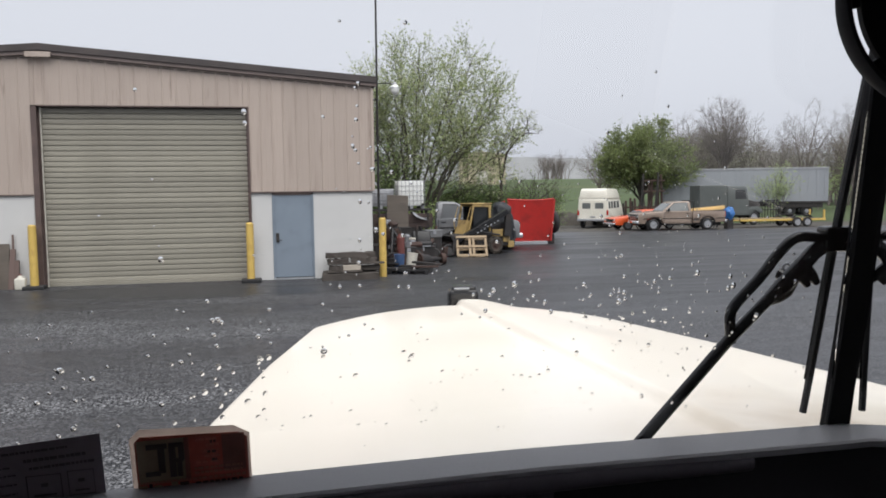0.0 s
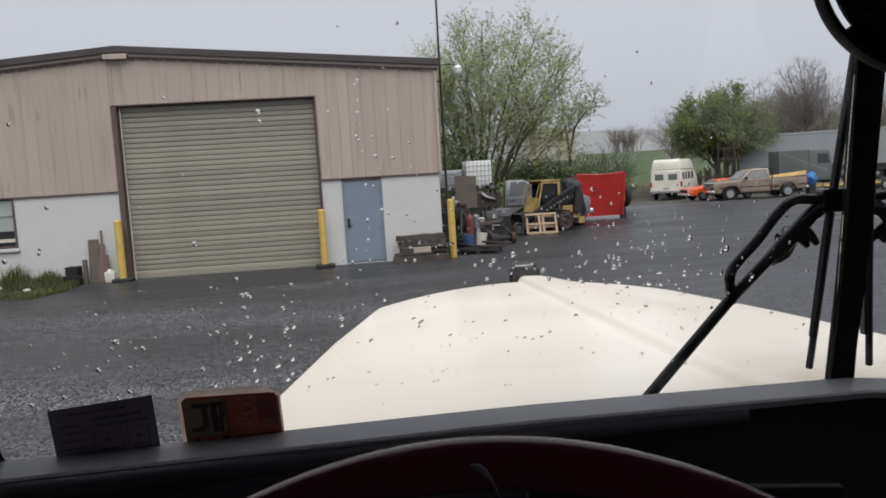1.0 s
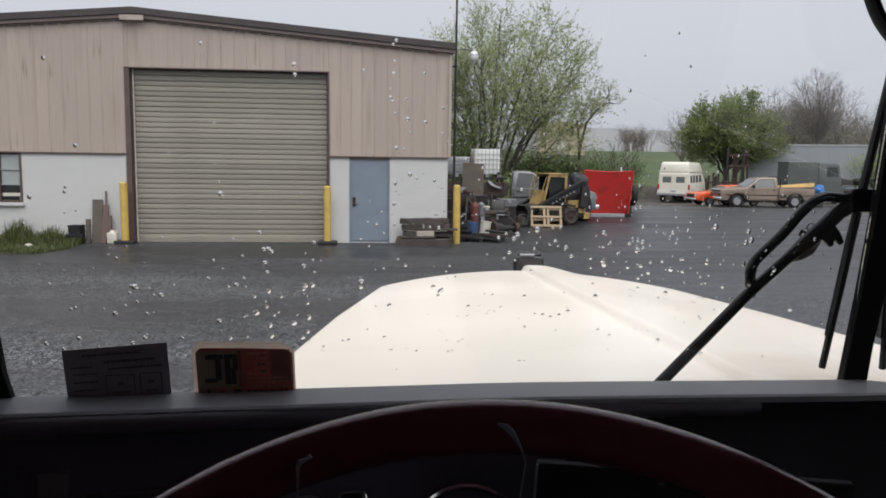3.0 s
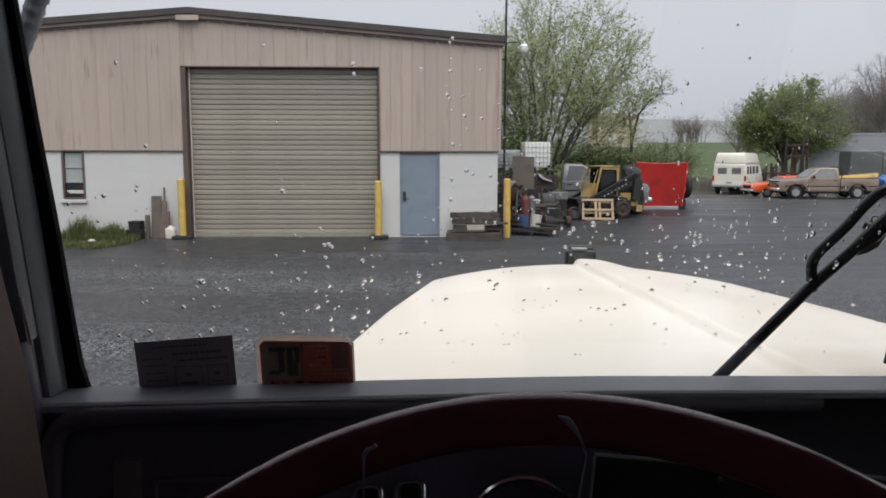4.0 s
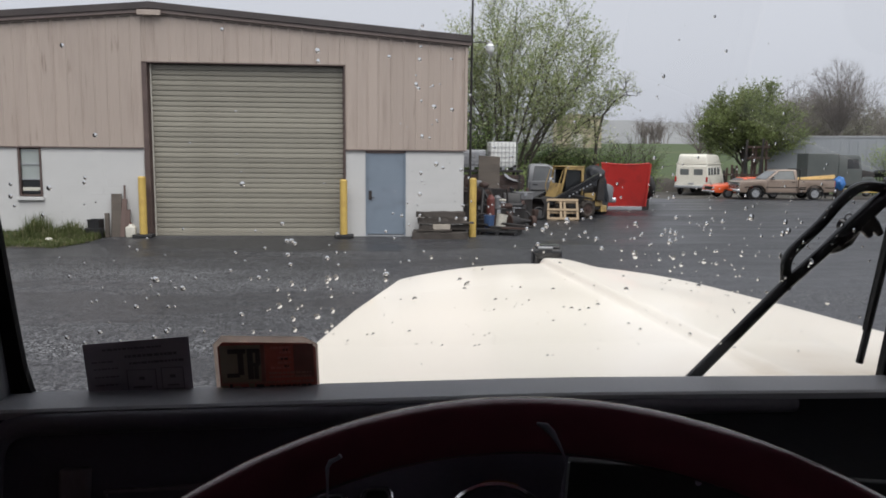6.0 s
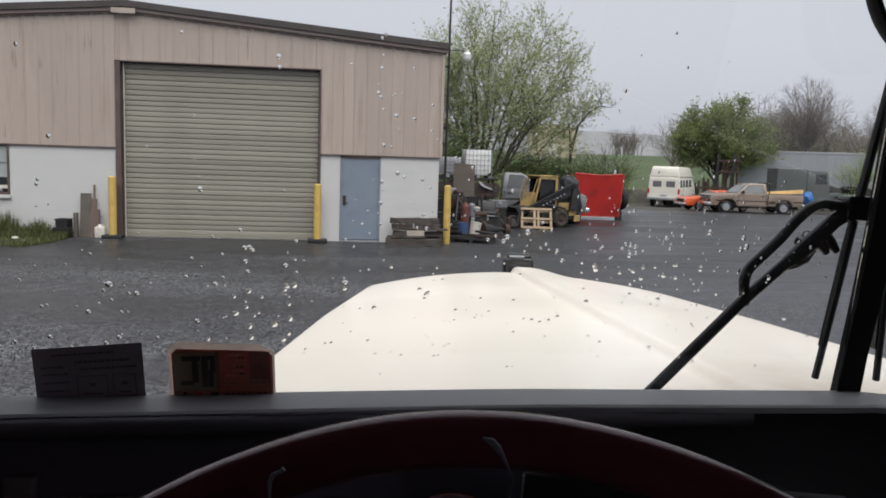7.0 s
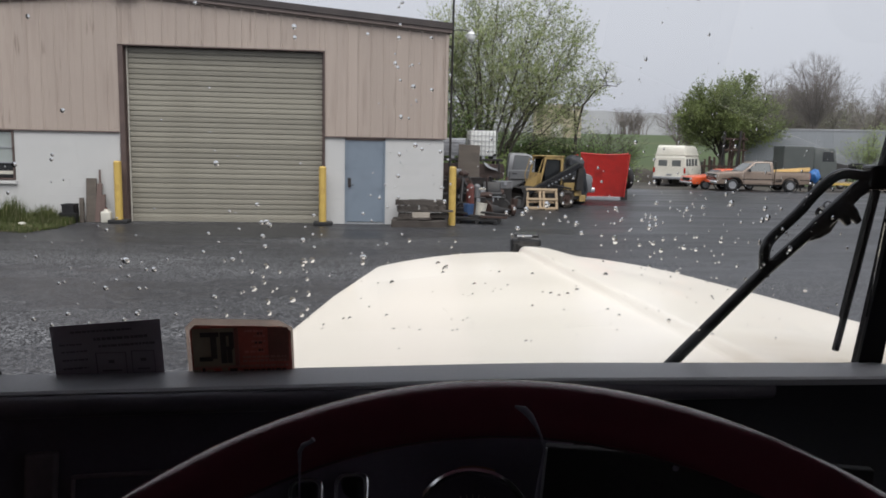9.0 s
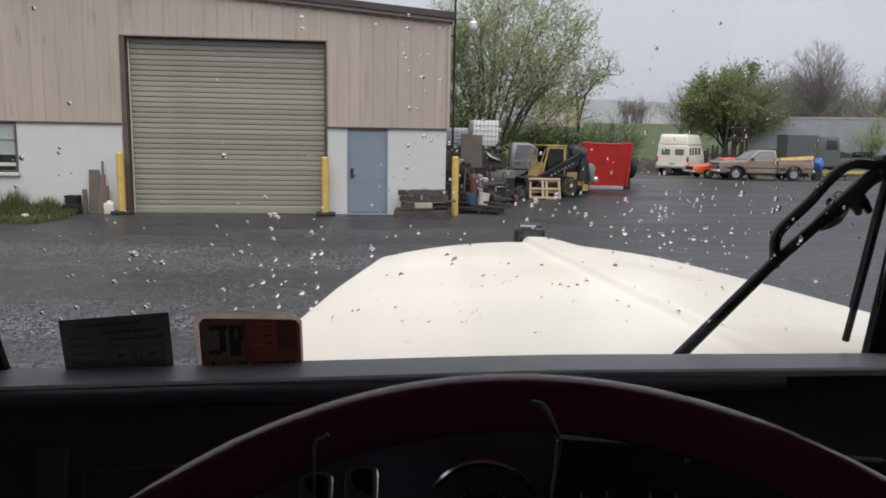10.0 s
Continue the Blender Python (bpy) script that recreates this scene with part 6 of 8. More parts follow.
def pickup(m, paint, label, bed_load=True, rim_mat="grey_steel", flatbed=False):
    """A full-size pickup, nose towards +x, its wheels on z = 0."""
    t = thing("pickup_truck", m, label, "pickup truck")
    hw, back = 0.96, -0.30 if flatbed else -0.62
    # front clip and lower cab as one shell
    prof = [(2.66, 0.42), (2.70, 0.55), (2.70, 0.98), (2.60, 1.06), (1.25, 1.15), (1.12, 1.15), (back, 1.15), (back, 0.42), (1.15, 0.42), (1.22, 0.62), (1.42, 0.80), (1.78, 0.84), (2.10, 0.74), (2.24, 0.55), (2.26, 0.42)]
    part("body", prism(prof, -hw, hw, "y", 0.025), paint, t, smooth=True)
    cab = part("cab", prism([(1.20, 1.14), (0.52, 1.68), (0.38, 1.74), (back + 0.16, 1.75), (back + 0.06, 1.70), (back, 1.14)], -hw + 0.03, hw - 0.03, "y", 0.03, inset=0.16), paint, t, smooth=True)
    for s in (-1, 1):
        part("side_window", side_plate([(0.98, 1.18), (0.42, 1.63), (back + 0.26, 1.65), (back + 0.20, 1.18)], s * (hw - 0.03), 0.006, 0.014, 0.265, 1.14), "smoked" if flatbed else "car_glass", cab)
        for line in ([(1.04, 1.15), (0.44, 1.665), (0.42, 1.63), (0.98, 1.18)], [(back + 0.24, 1.665), (back + 0.16, 1.15), (back + 0.20, 1.18), (back + 0.26, 1.65)], [(0.44, 1.665), (back + 0.24, 1.68), (back + 0.26, 1.65), (0.42, 1.63)]):
            part("window_seal", side_plate(line, s * (hw - 0.03), 0.009, 0.014, 0.265, 1.14), "black", cab)
        d = part("door", side_plate([(1.10, 0.50), (1.10, 1.13), (back + 0.10, 1.13), (back + 0.10, 0.50)], s * hw, 0.008), paint, t)
        part("door_handle", moved(box(-0.09, 0.09, -0.015, 0.015, -0.02, 0.02, 0.006), pose(back + 0.26, s * (hw + 0.012), 1.03)), "black", d)
        part("mirror", moved(box(-0.05, 0.05, -0.09, 0.09, -0.09, 0.09, 0.02), pose(0.86, s * (hw + 0.12), 1.24)), "black", t, smooth=True)
        part("headlamp", moved(box(-0.03, 0.03, -0.17, 0.17, -0.07, 0.07, 0.015), pose(2.69, s * 0.72, 0.86)), "headlamp", t)
        wheel(t, 1.75, s * 0.84, 0.37, 0.25, s, rim_mat)
        wheel(t, -1.62, s * 0.84, 0.37, 0.25, s, rim_mat)
        part("wheel_arch", torus((1.75, s * (hw - 0.02), 0.38), (0, 1, 0), 0.44, 0.03, 26, 6), "black", t, smooth=True)
    part("windscreen", end_plate([(-0.80, 1.19), (0.80, 1.19), (0.70, 1.63), (-0.70, 1.63)], 1.165, 0.012, -1.245, 1.19), "car_glass", cab)
    part("rear_window", end_plate([(-0.66, 1.24), (0.66, 1.24), (0.60, 1.62), (-0.60, 1.62)], back - 0.012, 0.012, 0.05, 1.24), "car_glass", cab)
    g = part("grille", box(2.675, 2.72, -0.86, 0.86, 0.64, 0.99, 0.012), "gloss_black", t)
    for zz in (0.72, 0.80, 0.88):
        part("grille_bar", box(2.715, 2.73, -0.52, 0.52, zz - 0.012, zz + 0.012, 0.003), "grey_steel", g)
    part("front_bumper", box(2.62, 2.82, -0.95, 0.95, 0.42, 0.60, 0.04), "chrome", t, smooth=True)
    if flatbed:
        for s in (-1, 1):
            for xg in (1.115, back + 0.085):
                part("door_gap", side_plate([(xg, 0.48), (xg, 1.13), (xg - 0.022, 1.13), (xg - 0.022, 0.48)], s * hw, 0.0095), "black", t)
            part("side_moulding", side_plate([(1.08, 0.80), (1.08, 0.85), (back + 0.12, 0.85), (back + 0.12, 0.80)], s * hw, 0.016), "black", t)
        part("bed", box(-2.95, -0.42, -1.05, 1.05, 0.92, 1.06, 0.02), "dark_steel", t)
        part("headboard", box(-0.48, -0.40, -1.0, 1.0, 1.06, 1.20, 0.02), "dark_steel", t)
        for zz in (0.86, 1.03, 1.20):
            part("side_board", box(-2.92, -0.44, -1.09, -1.055, zz, zz + 0.155, 0.008), "rust_board", t)
        for xx in (-2.8, -2.1, -1.4, -0.6):
            part("stake", box(xx - 0.04, xx + 0.04, -1.12, -1.092, 0.82, 1.38, 0.006), "dark_steel", t)
    else:
        bed = [(-0.68, 0.45), (-0.68, 1.16), (-2.72, 1.16), (-2.72, 0.50), (-2.12, 0.45), (-2.08, 0.62), (-1.90, 0.80), (-1.62, 0.85), (-1.34, 0.80), (-1.16, 0.62), (-1.12, 0.45)]
        for s in (-1, 1):
            part("bed_side", prism(bed, s * hw if s < 0 else hw - 0.10, -hw + 0.10 if s < 0 else hw, "y", 0.02), paint, t, smooth=True)
            part("wheel_arch", torus((-1.62, s * (hw - 0.02), 0.40), (0, 1, 0), 0.45, 0.03, 26, 6), "black", t, smooth=True)
            part("side_moulding", side_plate([(2.40, 0.70), (2.40, 0.745), (2.14, 0.745), (2.14, 0.70)], s * hw, 0.014), "gloss_black", t)
            part("side_moulding", side_plate([(1.20, 0.70), (1.20, 0.745), (-0.60, 0.745), (-0.60, 0.70)], s * hw, 0.016), "gloss_black", t)
            part("side_moulding", side_plate([(-0.72, 0.70), (-0.72, 0.745), (-1.10, 0.745), (-1.10, 0.70)], s * hw, 0.016), "gloss_black", t)
            part("side_moulding", side_plate([(-2.14, 0.70), (-2.14, 0.745), (-2.68, 0.745), (-2.68, 0.70)], s * hw, 0.016), "gloss_black", t)
            part("bed_rail", box(-2.70, -0.70, s * 0.91 - 0.06, s * 0.91 + 0.06, 1.155, 1.185, 0.008), "black", t)
            for xg in (1.115, -0.535):
                part("door_gap", side_plate([(xg, 0.48), (xg, 1.13), (xg - 0.018, 1.13), (xg - 0.018, 0.48)], s * hw, 0.0095), "black", t)
            part("rocker", box(-0.60, 1.15, s * 0.93 - 0.02, s * 0.93 + 0.02, 0.36, 0.43, 0.008), "black", t)
            part("trim_strip", side_plate([(-0.70, 0.60), (-0.70, 0.66), (-1.10, 0.66), (-1.10, 0.60)], s * hw, 0.008), "gloss_black", t)
            part("tail_lamp", moved(box(-0.02, 0.02, -0.06, 0.06, -0.16, 0.16, 0.01), pose(-2.73, s * 0.88, 0.95)), "tail", t)
        rack_ = part("headache_rack", tube(bend([(-0.74, -0.86, 1.16), (-0.74, -0.84, 1.78), (-0.74, 0.84, 1.78), (-0.74, 0.86, 1.16)], 0.08), 0.030, 8), "black", t, "black steel rack behind the cab")
        for yy in (-0.42, 0.0, 0.42):
            part("rack_bar", tube([(-0.74, yy, 1.16), (-0.74, yy, 1.78)], 0.018, 6), "black", rack_)
        part("bed_floor", box(-2.68, -0.70, -0.86, 0.86, 0.70, 0.76), paint, t)
        part("bed_front", box(-0.76, -0.68, -0.86, 0.86, 0.76, 1.16, 0.01), paint, t)
        part("tailgate", box(-2.73, -2.66, -0.86, 0.86, 0.62, 1.15, 0.015), paint, t)
    part("rear_bumper", box(-2.86 if not flatbed else -3.02, -2.70 if not flatbed else -2.92, -0.9, 0.9, 0.45, 0.62, 0.03), "chrome", t, smooth=True)
    part("underbody", box(-2.6, 2.3, -0.62, 0.62, 0.30, 0.46, 0.02), "dark_steel", t)
    return t


# silver flatbed pickup behind the scrap
pickup(pose(5.50, 30.85, -0.01, 0, 0, -9), "silver", "old silver-grey pickup with a dark flatbed among the scrap", flatbed=True)


def tote(m, label, body_mat, w=1.12, d=1.0, h=0.98):
    t = thing("ibc_tote", m, label, "tote tank", "tote tanks on the rack")
    part("tank", box(-w / 2 + 0.03, w / 2 - 0.03, -d / 2 + 0.03, d / 2 - 0.03, 0.12, h - 0.02, 0.06, seg=3), body_mat, t, smooth=True)
    for k in range(8):
        x = -w / 2 + w * k / 7
        part("cage_bar", tube([(x, -d / 2, 0.10), (x, -d / 2, h)], 0.010, 6), "grey_steel", t)
    for k in range(6):
        z = 0.12 + (h - 0.14) * k / 5
        pts = [(-w / 2, -d / 2, z), (w / 2, -d / 2, z), (w / 2, d / 2, z), (-w / 2, d / 2, z), (-w / 2, -d / 2, z)]
        part("cage_bar", tube(pts, 0.011, 6), "grey_steel", t)
    for x in (-w / 2 + 0.08, 0, w / 2 - 0.08):
        part("pallet_foot", box(x - 0.06, x + 0.06, -d / 2, d / 2, 0, 0.12, 0.006), "grey_steel", t)
    b = cyl((w * 0.42, -d / 2 - 0.10, 0.16), (w * 0.42, -d / 2 + 0.04, 0.16), 0.05, seg=12)
    part("valve", b, "black", t)
    part("lid", cyl((0, 0, h - 0.03), (0, 0, h + 0.03), 0.11, seg=16), "black", t)
    return t


rack = thing("steel_rack", pose(4.0, 33.7, -0.08), "dark rusty steel rack loaded with tote tanks", "rack")
for x in (-1.3, 0.0, 1.25):
    for y in (-0.5, 0.5):
        part("leg", box(x - 0.05, x + 0.05, y - 0.05, y + 0.05, 0, 1.44, 0.006), "dark_steel", rack)
for z in (0.35, 1.44):
    part("shelf", box(-1.45, 1.45, -0.62, 0.62, z, z + 0.09, 0.01), "dark_steel", rack)
part("scrap_load", box(-1.2, 1.1, -0.5, 0.5, 0.44, 1.30, 0.05), "dark_steel", rack)
b = bmesh.new()
bmesh.ops.create_grid(b, x_segments=12, y_segments=6, size=0.5)
for v in b.verts:
    x, y = v.co.x, v.co.y
    v.co = Vector((1.05 * x, 0.7 * y, 0.20 - 0.26 * x * abs(x) - 0.22 * x + 0.10 * noise.noise(Vector((x * 3, y * 3, 1))) - 0.10 * (2 * y) ** 2))
bmesh.ops.solidify(b, geom=b.faces[:], thickness=0.012)
part("body_panel", b, "grey_steel", smooth=True).matrix_world = pose(4.52, 30.1, 1.11, 8, 0, 6) @ Matrix.Diagonal((0.66, 0.8, 0.8, 1))
tagged(bpy.data.objects["body_panel"], "crumpled pale grey body panel lying on the flatbed", "body panel")
tote(pose(4.64, 33.6, 1.45, 0, 0, 2), "milky white tote tank in a steel cage on a rack", "white_plastic", 1.08, 1.0, 1.12)
tote(pose(3.50, 33.8, 1.45, 0, 0, -3), "dull grey tote tank in a steel cage on a rack", "grey_steel", 1.1, 1.0, 0.80)
plank("plywood_sheet", pose(3.42, 28.15, 0.95, -12, 3, 4), (0.72, 0.02, 1.08), "wood", "grey plywood sheet standing on the scrap", "plywood")


# skid-steer loader
def skid_steer(m):
    t = thing("skid_steer_loader", m, "worn yellow skid-steer loader with black lift arms", "loader")
    body = prism([(0.85, 0.28), (0.85, 0.62), (0.62, 0.72), (-0.55, 0.80), (-1.20, 0.95), (-1.28, 0.85), (-1.28, 0.32), (-1.10, 0.26)], -0.46, 0.46, "y", 0.03)
    part("body", body, "dark_steel", t, smooth=True)
    part("side_cover", box(-1.02, -0.52, 0.462, 0.49, 0.60, 0.86, 0.01), "loader_paint", t)
    part("side_cover", box(-1.02, -0.52, -0.49, -0.462, 0.60, 0.86, 0.01), "loader_paint", t)
    part("floor_plate", prism([(0.60, 0.66), (0.36, 1.20), (0.28, 1.18), (0.40, 0.64)], -0.34, 0.34, "y", 0.01), "loader_paint", t)
    part("engine_cover", prism([(-0.50, 0.80), (-0.52, 1.18), (-1.15, 1.10), (-1.22, 0.92)], -0.42, 0.42, "y", 0.03), "dark_steel", t, smooth=True)
    cab = part("cab_frame", prism([(0.50, 0.70), (0.44, 0.74), (0.24, 1.74), (-0.46, 1.78), (-0.50, 1.70), (-0.48, 0.78), (-0.42, 0.72), (-0.40, 1.64), (0.18, 1.67), (0.40, 0.70)], -0.44, -0.39, "y", 0.008), "loader_paint", t)
    part("cab_frame", prism([(0.50, 0.70), (0.44, 0.74), (0.24, 1.74), (-0.46, 1.78), (-0.50, 1.70), (-0.48, 0.78), (-0.42, 0.72), (-0.40, 1.64), (0.18, 1.67), (0.40, 0.70)], 0.39, 0.44, "y", 0.008), "loader_paint", t)
    part("roof", box(-0.52, 0.25, -0.47, 0.47, 1.75, 1.785, 0.015), "loader_paint", t)
    part("side_mesh", box(-0.40, 0.18, -0.37, -0.35, 0.75, 1.66), "dark_glass", t)
    part("side_mesh", box(-0.40, 0.18, 0.35, 0.37, 0.75, 1.66), "dark_glass", t)
    part("rear_mesh", box(-0.42, -0.40, -0.37, 0.37, 0.80, 1.66), "dark_glass", t)
    part("seat", box(-0.30, 0.10, -0.22, 0.22, 0.70, 0.86, 0.03), "black", t)
    for s in (-1, 1):
        y = s * 0.60
        part("lift_arm", prism([(-1.12, 1.42), (-0.98, 1.56), (0.55, 0.82), (1.18, 0.52), (1.28, 0.22), (1.16, 0.20), (1.02, 0.42), (0.45, 0.66)], y - 0.07, y + 0.07, "y", 0.012), "gloss_black", t)
        part("arm_post", prism([(-1.20, 0.60), (-1.20, 1.50), (-1.02, 1.56), (-0.92, 0.62)], y - 0.10, y + 0.04, "y", 0.012), "dark_steel", t)
        part("cylinder", tube([(-0.75, y, 0.66), (0.35, y, 0.86)], 0.035, 10), "dark_steel", t)
        for x in (-0.52, 0.46):
            w_ = wheel(t, x, s * 0.62, 0.32, 0.24, s, "rust", "muddy_rubber")
            for q in range(16):
                a = 2 * math.pi * q / 16
                part("lug", moved(box(-0.012, 0.012, -0.115, 0.115, 0.285, 0.325, 0.004, seg=1), pose(0, 0, 0, 0, math.degrees(a), 9 if q % 2 else -9)), "muddy_rubber", w_)
        for k in range(7):
            x = -0.62 + k * 0.135
            zz = 1.42 - (x + 1.0) * 0.478 - 0.03
            part("print_bar", moved(box(-0.034, 0.034, -0.004, 0.004, -0.026, 0.026), pose(x, y + s * 0.075, zz - 0.045, 0, 25.5, 0)), "grey_steel", t)
    part("bucket", prism([(1.15, 0.04), (1.85, 0.03), (1.88, 0.06), (1.30, 0.12), (1.22, 0.50), (1.34, 0.70), (1.26, 0.74), (1.10, 0.52)], -0.80, 0.80, "y", 0.008), "dark_steel", t)
    part("step", box(-1.42, -1.18, -0.5, 0.5, 0.20, 0.42, 0.02), "loader_paint", t)
    for s in (-1, 1):
        part("grab_rail", tube(bend([(0.46, s * 0.43, 0.80), (0.52, s * 0.45, 1.10), (0.34, s * 0.45, 1.66)], 0.05), 0.016, 8), "loader_paint", t)
        part("hose", tube(bend([(-0.90, s * 0.50, 0.90), (-0.80, s * 0.66, 1.12), (-0.40, s * 0.70, 0.98), (0.20, s * 0.69, 0.92)], 0.10), 0.014, 8), "rubber", t)
        part("rear_tank", box(-1.24, -0.96, s * 0.40 - 0.10, s * 0.40 + 0.10, 0.40, 0.58, 0.02), "loader_paint", t)
    return t


skid_steer(pose(5.94, 28.05, 0.012, 0, 0, 197) @ Matrix.Scale(0.95, 4))


def pallet(m, label):
    t = thing("pallet", m, label, "pallet")
    for y in (-0.46, -0.06, 0.06, 0.46):
        part("stringer", box(-0.40, 0.40, y - 0.038, y + 0.038, 0.0, 0.09, 0.004), "pale_wood", t)
    for x in (-0.34, 0.06, 0.34):
        part("deck_board", box(x - 0.042, x + 0.042, -0.5, 0.5, 0.09, 0.11, 0.003), "pale_wood", t)
    for x in (-0.355, 0.02, 0.355):
        part("bottom_board", box(x - 0.040, x + 0.040, -0.5, 0.5, -0.02, 0.0, 0.003), "pale_wood", t)
    return t


# the pallet stands on edge, leaning back against the loader
pallet(pose(5.64, 26.95, 0.350, -128, 0, -8) @ pose(0, 0, 0, 0, 0, 90), "pale wooden pallet leaning against the loader")

# dark covered machine between the loader and the red hopper
cov = thing("covered_machine", pose(7.50, 29.40, 0.012), "dark blue-grey cover over a machine", "machine")
b = bmesh.new()
bmesh.ops.create_icosphere(b, subdivisions=4, radius=1.0)
for v in b.verts:
    p = v.co.copy()
    v.co = Vector((0.33 * math.copysign(abs(p.x) ** 0.45, p.x), 0.36 * math.copysign(abs(p.y) ** 0.6, p.y), 0.85 + 0.85 * math.copysign(abs(p.z) ** 0.7, p.z)))
    v.co.x -= 0.22 * (v.co.z / 1.7)
    v.co += 0.10 * Vector((noise.noise(p * 2.2), noise.noise(p * 2.2 + Vector((9, 0, 0))), 0.6 * noise.noise(p * 2.6 + Vector((0, 5, 0)))))
    v.co += 0.025 * Vector((noise.noise(p * 9), noise.noise(p * 9 + Vector((3, 0, 0))), noise.noise(p * 9 + Vector((0, 7, 0)))))
    v.co.z = max(0.0, v.co.z)
part("cover", b, "navy", cov, smooth=True)

# red steel hopper standing on its skid
hop = thing("red_hopper", pose(9.36, 32.9, -0.06, 0, 0, -4) @ Matrix.Scale(1.08, 4), "bright red steel hopper with flared sides on a grey skid", "hopper")
b = bmesh.new()
grid = []
for j in range(9):
    tz = j / 8
    row = []
    for i in range(13):
        u = i / 12
        x0, x1 = -0.65 - 0.27 * tz ** 1.4, 0.72 + 0.10 * tz
        x = x0 + (x1 - x0) * u
        y = -0.55 - 0.22 * tz + 0.10 * math.sin(math.pi * u)
        z = 0.14 + tz * (1.56 - 0.05 * math.sin(math.pi * u))
        row.append(b.verts.new((x, y, z)))
    grid.append(row)
for r, q in zip(grid, grid[1:]):
    for i in range(12):
        b.faces.new((r[i], r[i + 1], q[i + 1], q[i]))
bmesh.ops.solidify(b, geom=b.faces[:], thickness=0.03)
part("front_panel", b, "red", hop, smooth=True)
for s, x0, x1 in ((-1, -0.60, -0.92), (1, 0.72, 0.82)):
    part("side_panel", moved(prism([(-0.56, 0.14), (0.75, 0.14), (0.85, 1.55), (-0.76, 1.68)], -0.015, 0.015, "x"), pose((x0 + x1) / 2, 0, 0, 0, 3.4 if s > 0 else -9, 0)), "red", hop)
part("back_panel", box(-0.75, 0.75, 0.72, 0.75, 0.14, 1.5, 0.005), "red", hop)
part("skid", box(-0.62, 0.64, -0.60, 0.75, 0.02, 0.14, 0.01), "grey_steel", hop)
part("lip", tube([(-0.92, -0.77, 1.70), (-0.4, -0.69, 1.665), (0.0, -0.67, 1.65), (0.5, -0.69, 1.665), (0.82, -0.77, 1.70)], 0.02, 8), "red", hop)


def loose_tyre(m, r, w, label):
    t = thing("tyre", m, label, "tyre", "loose tyres")
    part("tread", torus((0, 0, 0), (0, 0, 1), r - w * 0.45, w * 0.45, 30, 10, w2=w * 0.5), "rubber", t, smooth=True)
    return t


loose_tyre(pose(10.44, 32.95, 0.84, 0, 84, 12), 0.50, 0.26, "large black tyre behind the red hopper")
part("block", box(10.05, 10.44, 32.65, 33.25, -0.06, 0.35, 0.02), "dark_steel")
tagged(bpy.data.objects["block"], "dark steel block under the large tyre", "block")
loose_tyre(pose(3.42, 25.6, 0.42, 80, 0, 20), 0.36, 0.24, "worn black tyre standing among the scrap")
loose_tyre(pose(3.05, 26.6, 0.13, 0, 0, 20), 0.38, 0.24, "worn black tyre lying among the scrap")
loose_tyre(pose(3.07, 26.62, 0.38, 4, 0, 20), 0.38, 0.24, "worn black tyre lying on another tyre")
loose_tyre(pose(3.04, 26.60, 0.63, -3, 2, 20), 0.37, 0.24, "worn black tyre on top of a tyre stack")


def bucket(m, r, h, mname, label):
    t = thing("bucket", m, label, "bucket", "buckets by the bollard")
    b = cyl((0, 0, 0), (0, 0, h), r * 0.82, r, 20, cap=False)
    bmesh.ops.contextual_create(b, geom=[e for e in b.edges if e.is_boundary and all(v.co.z < 0.01 for v in e.verts)])
    bmesh.ops.solidify(b, geom=b.faces[:], thickness=0.004)
    part("body", b, mname, t, smooth=True)
    part("rim", torus((0, 0, h), (0, 0, 1), r, 0.008, 24, 6), mname, t, smooth=True)
    part("bail", tube([(r * math.cos(a), -0.3 * r * math.sin(a) - 0.01, h - 0.02 - 0.7 * r * math.sin(a)) for a in (math.pi * k / 10 for k in range(11))], 0.003, 6), "grey_steel", t)
    return t


bucket(pose(2.765, 23.15, 0.012, 0, 0, 10), 0.145, 0.44, "dull_blue", "dull blue plastic bucket beside the bollard")
bucket(pose(3.06, 23.2, 0.03, 0, 9, 10), 0.15, 0.45, "off_white", "off-white plastic bucket tilted beside the blue one")
hyd = thing("gas_cylinder", pose(2.91, 23.9, 0.012) @ Matrix.Diagonal((1.05, 1.05, 1.05, 1)), "rust-red gas cylinder standing among the scrap", "gas cylinder")
b = cyl((0, 0, 0), (0, 0, 0.80), 0.105, seg=18)
cyl((0, 0, 0.80), (0, 0, 0.90), 0.105, 0.045, 18, b)
part("bottle", b, "dull_red", hyd, smooth=True)
part("valve", cyl((0, 0, 0.90), (0, 0, 0.99), 0.03, 0.02, 10), "rust", hyd)


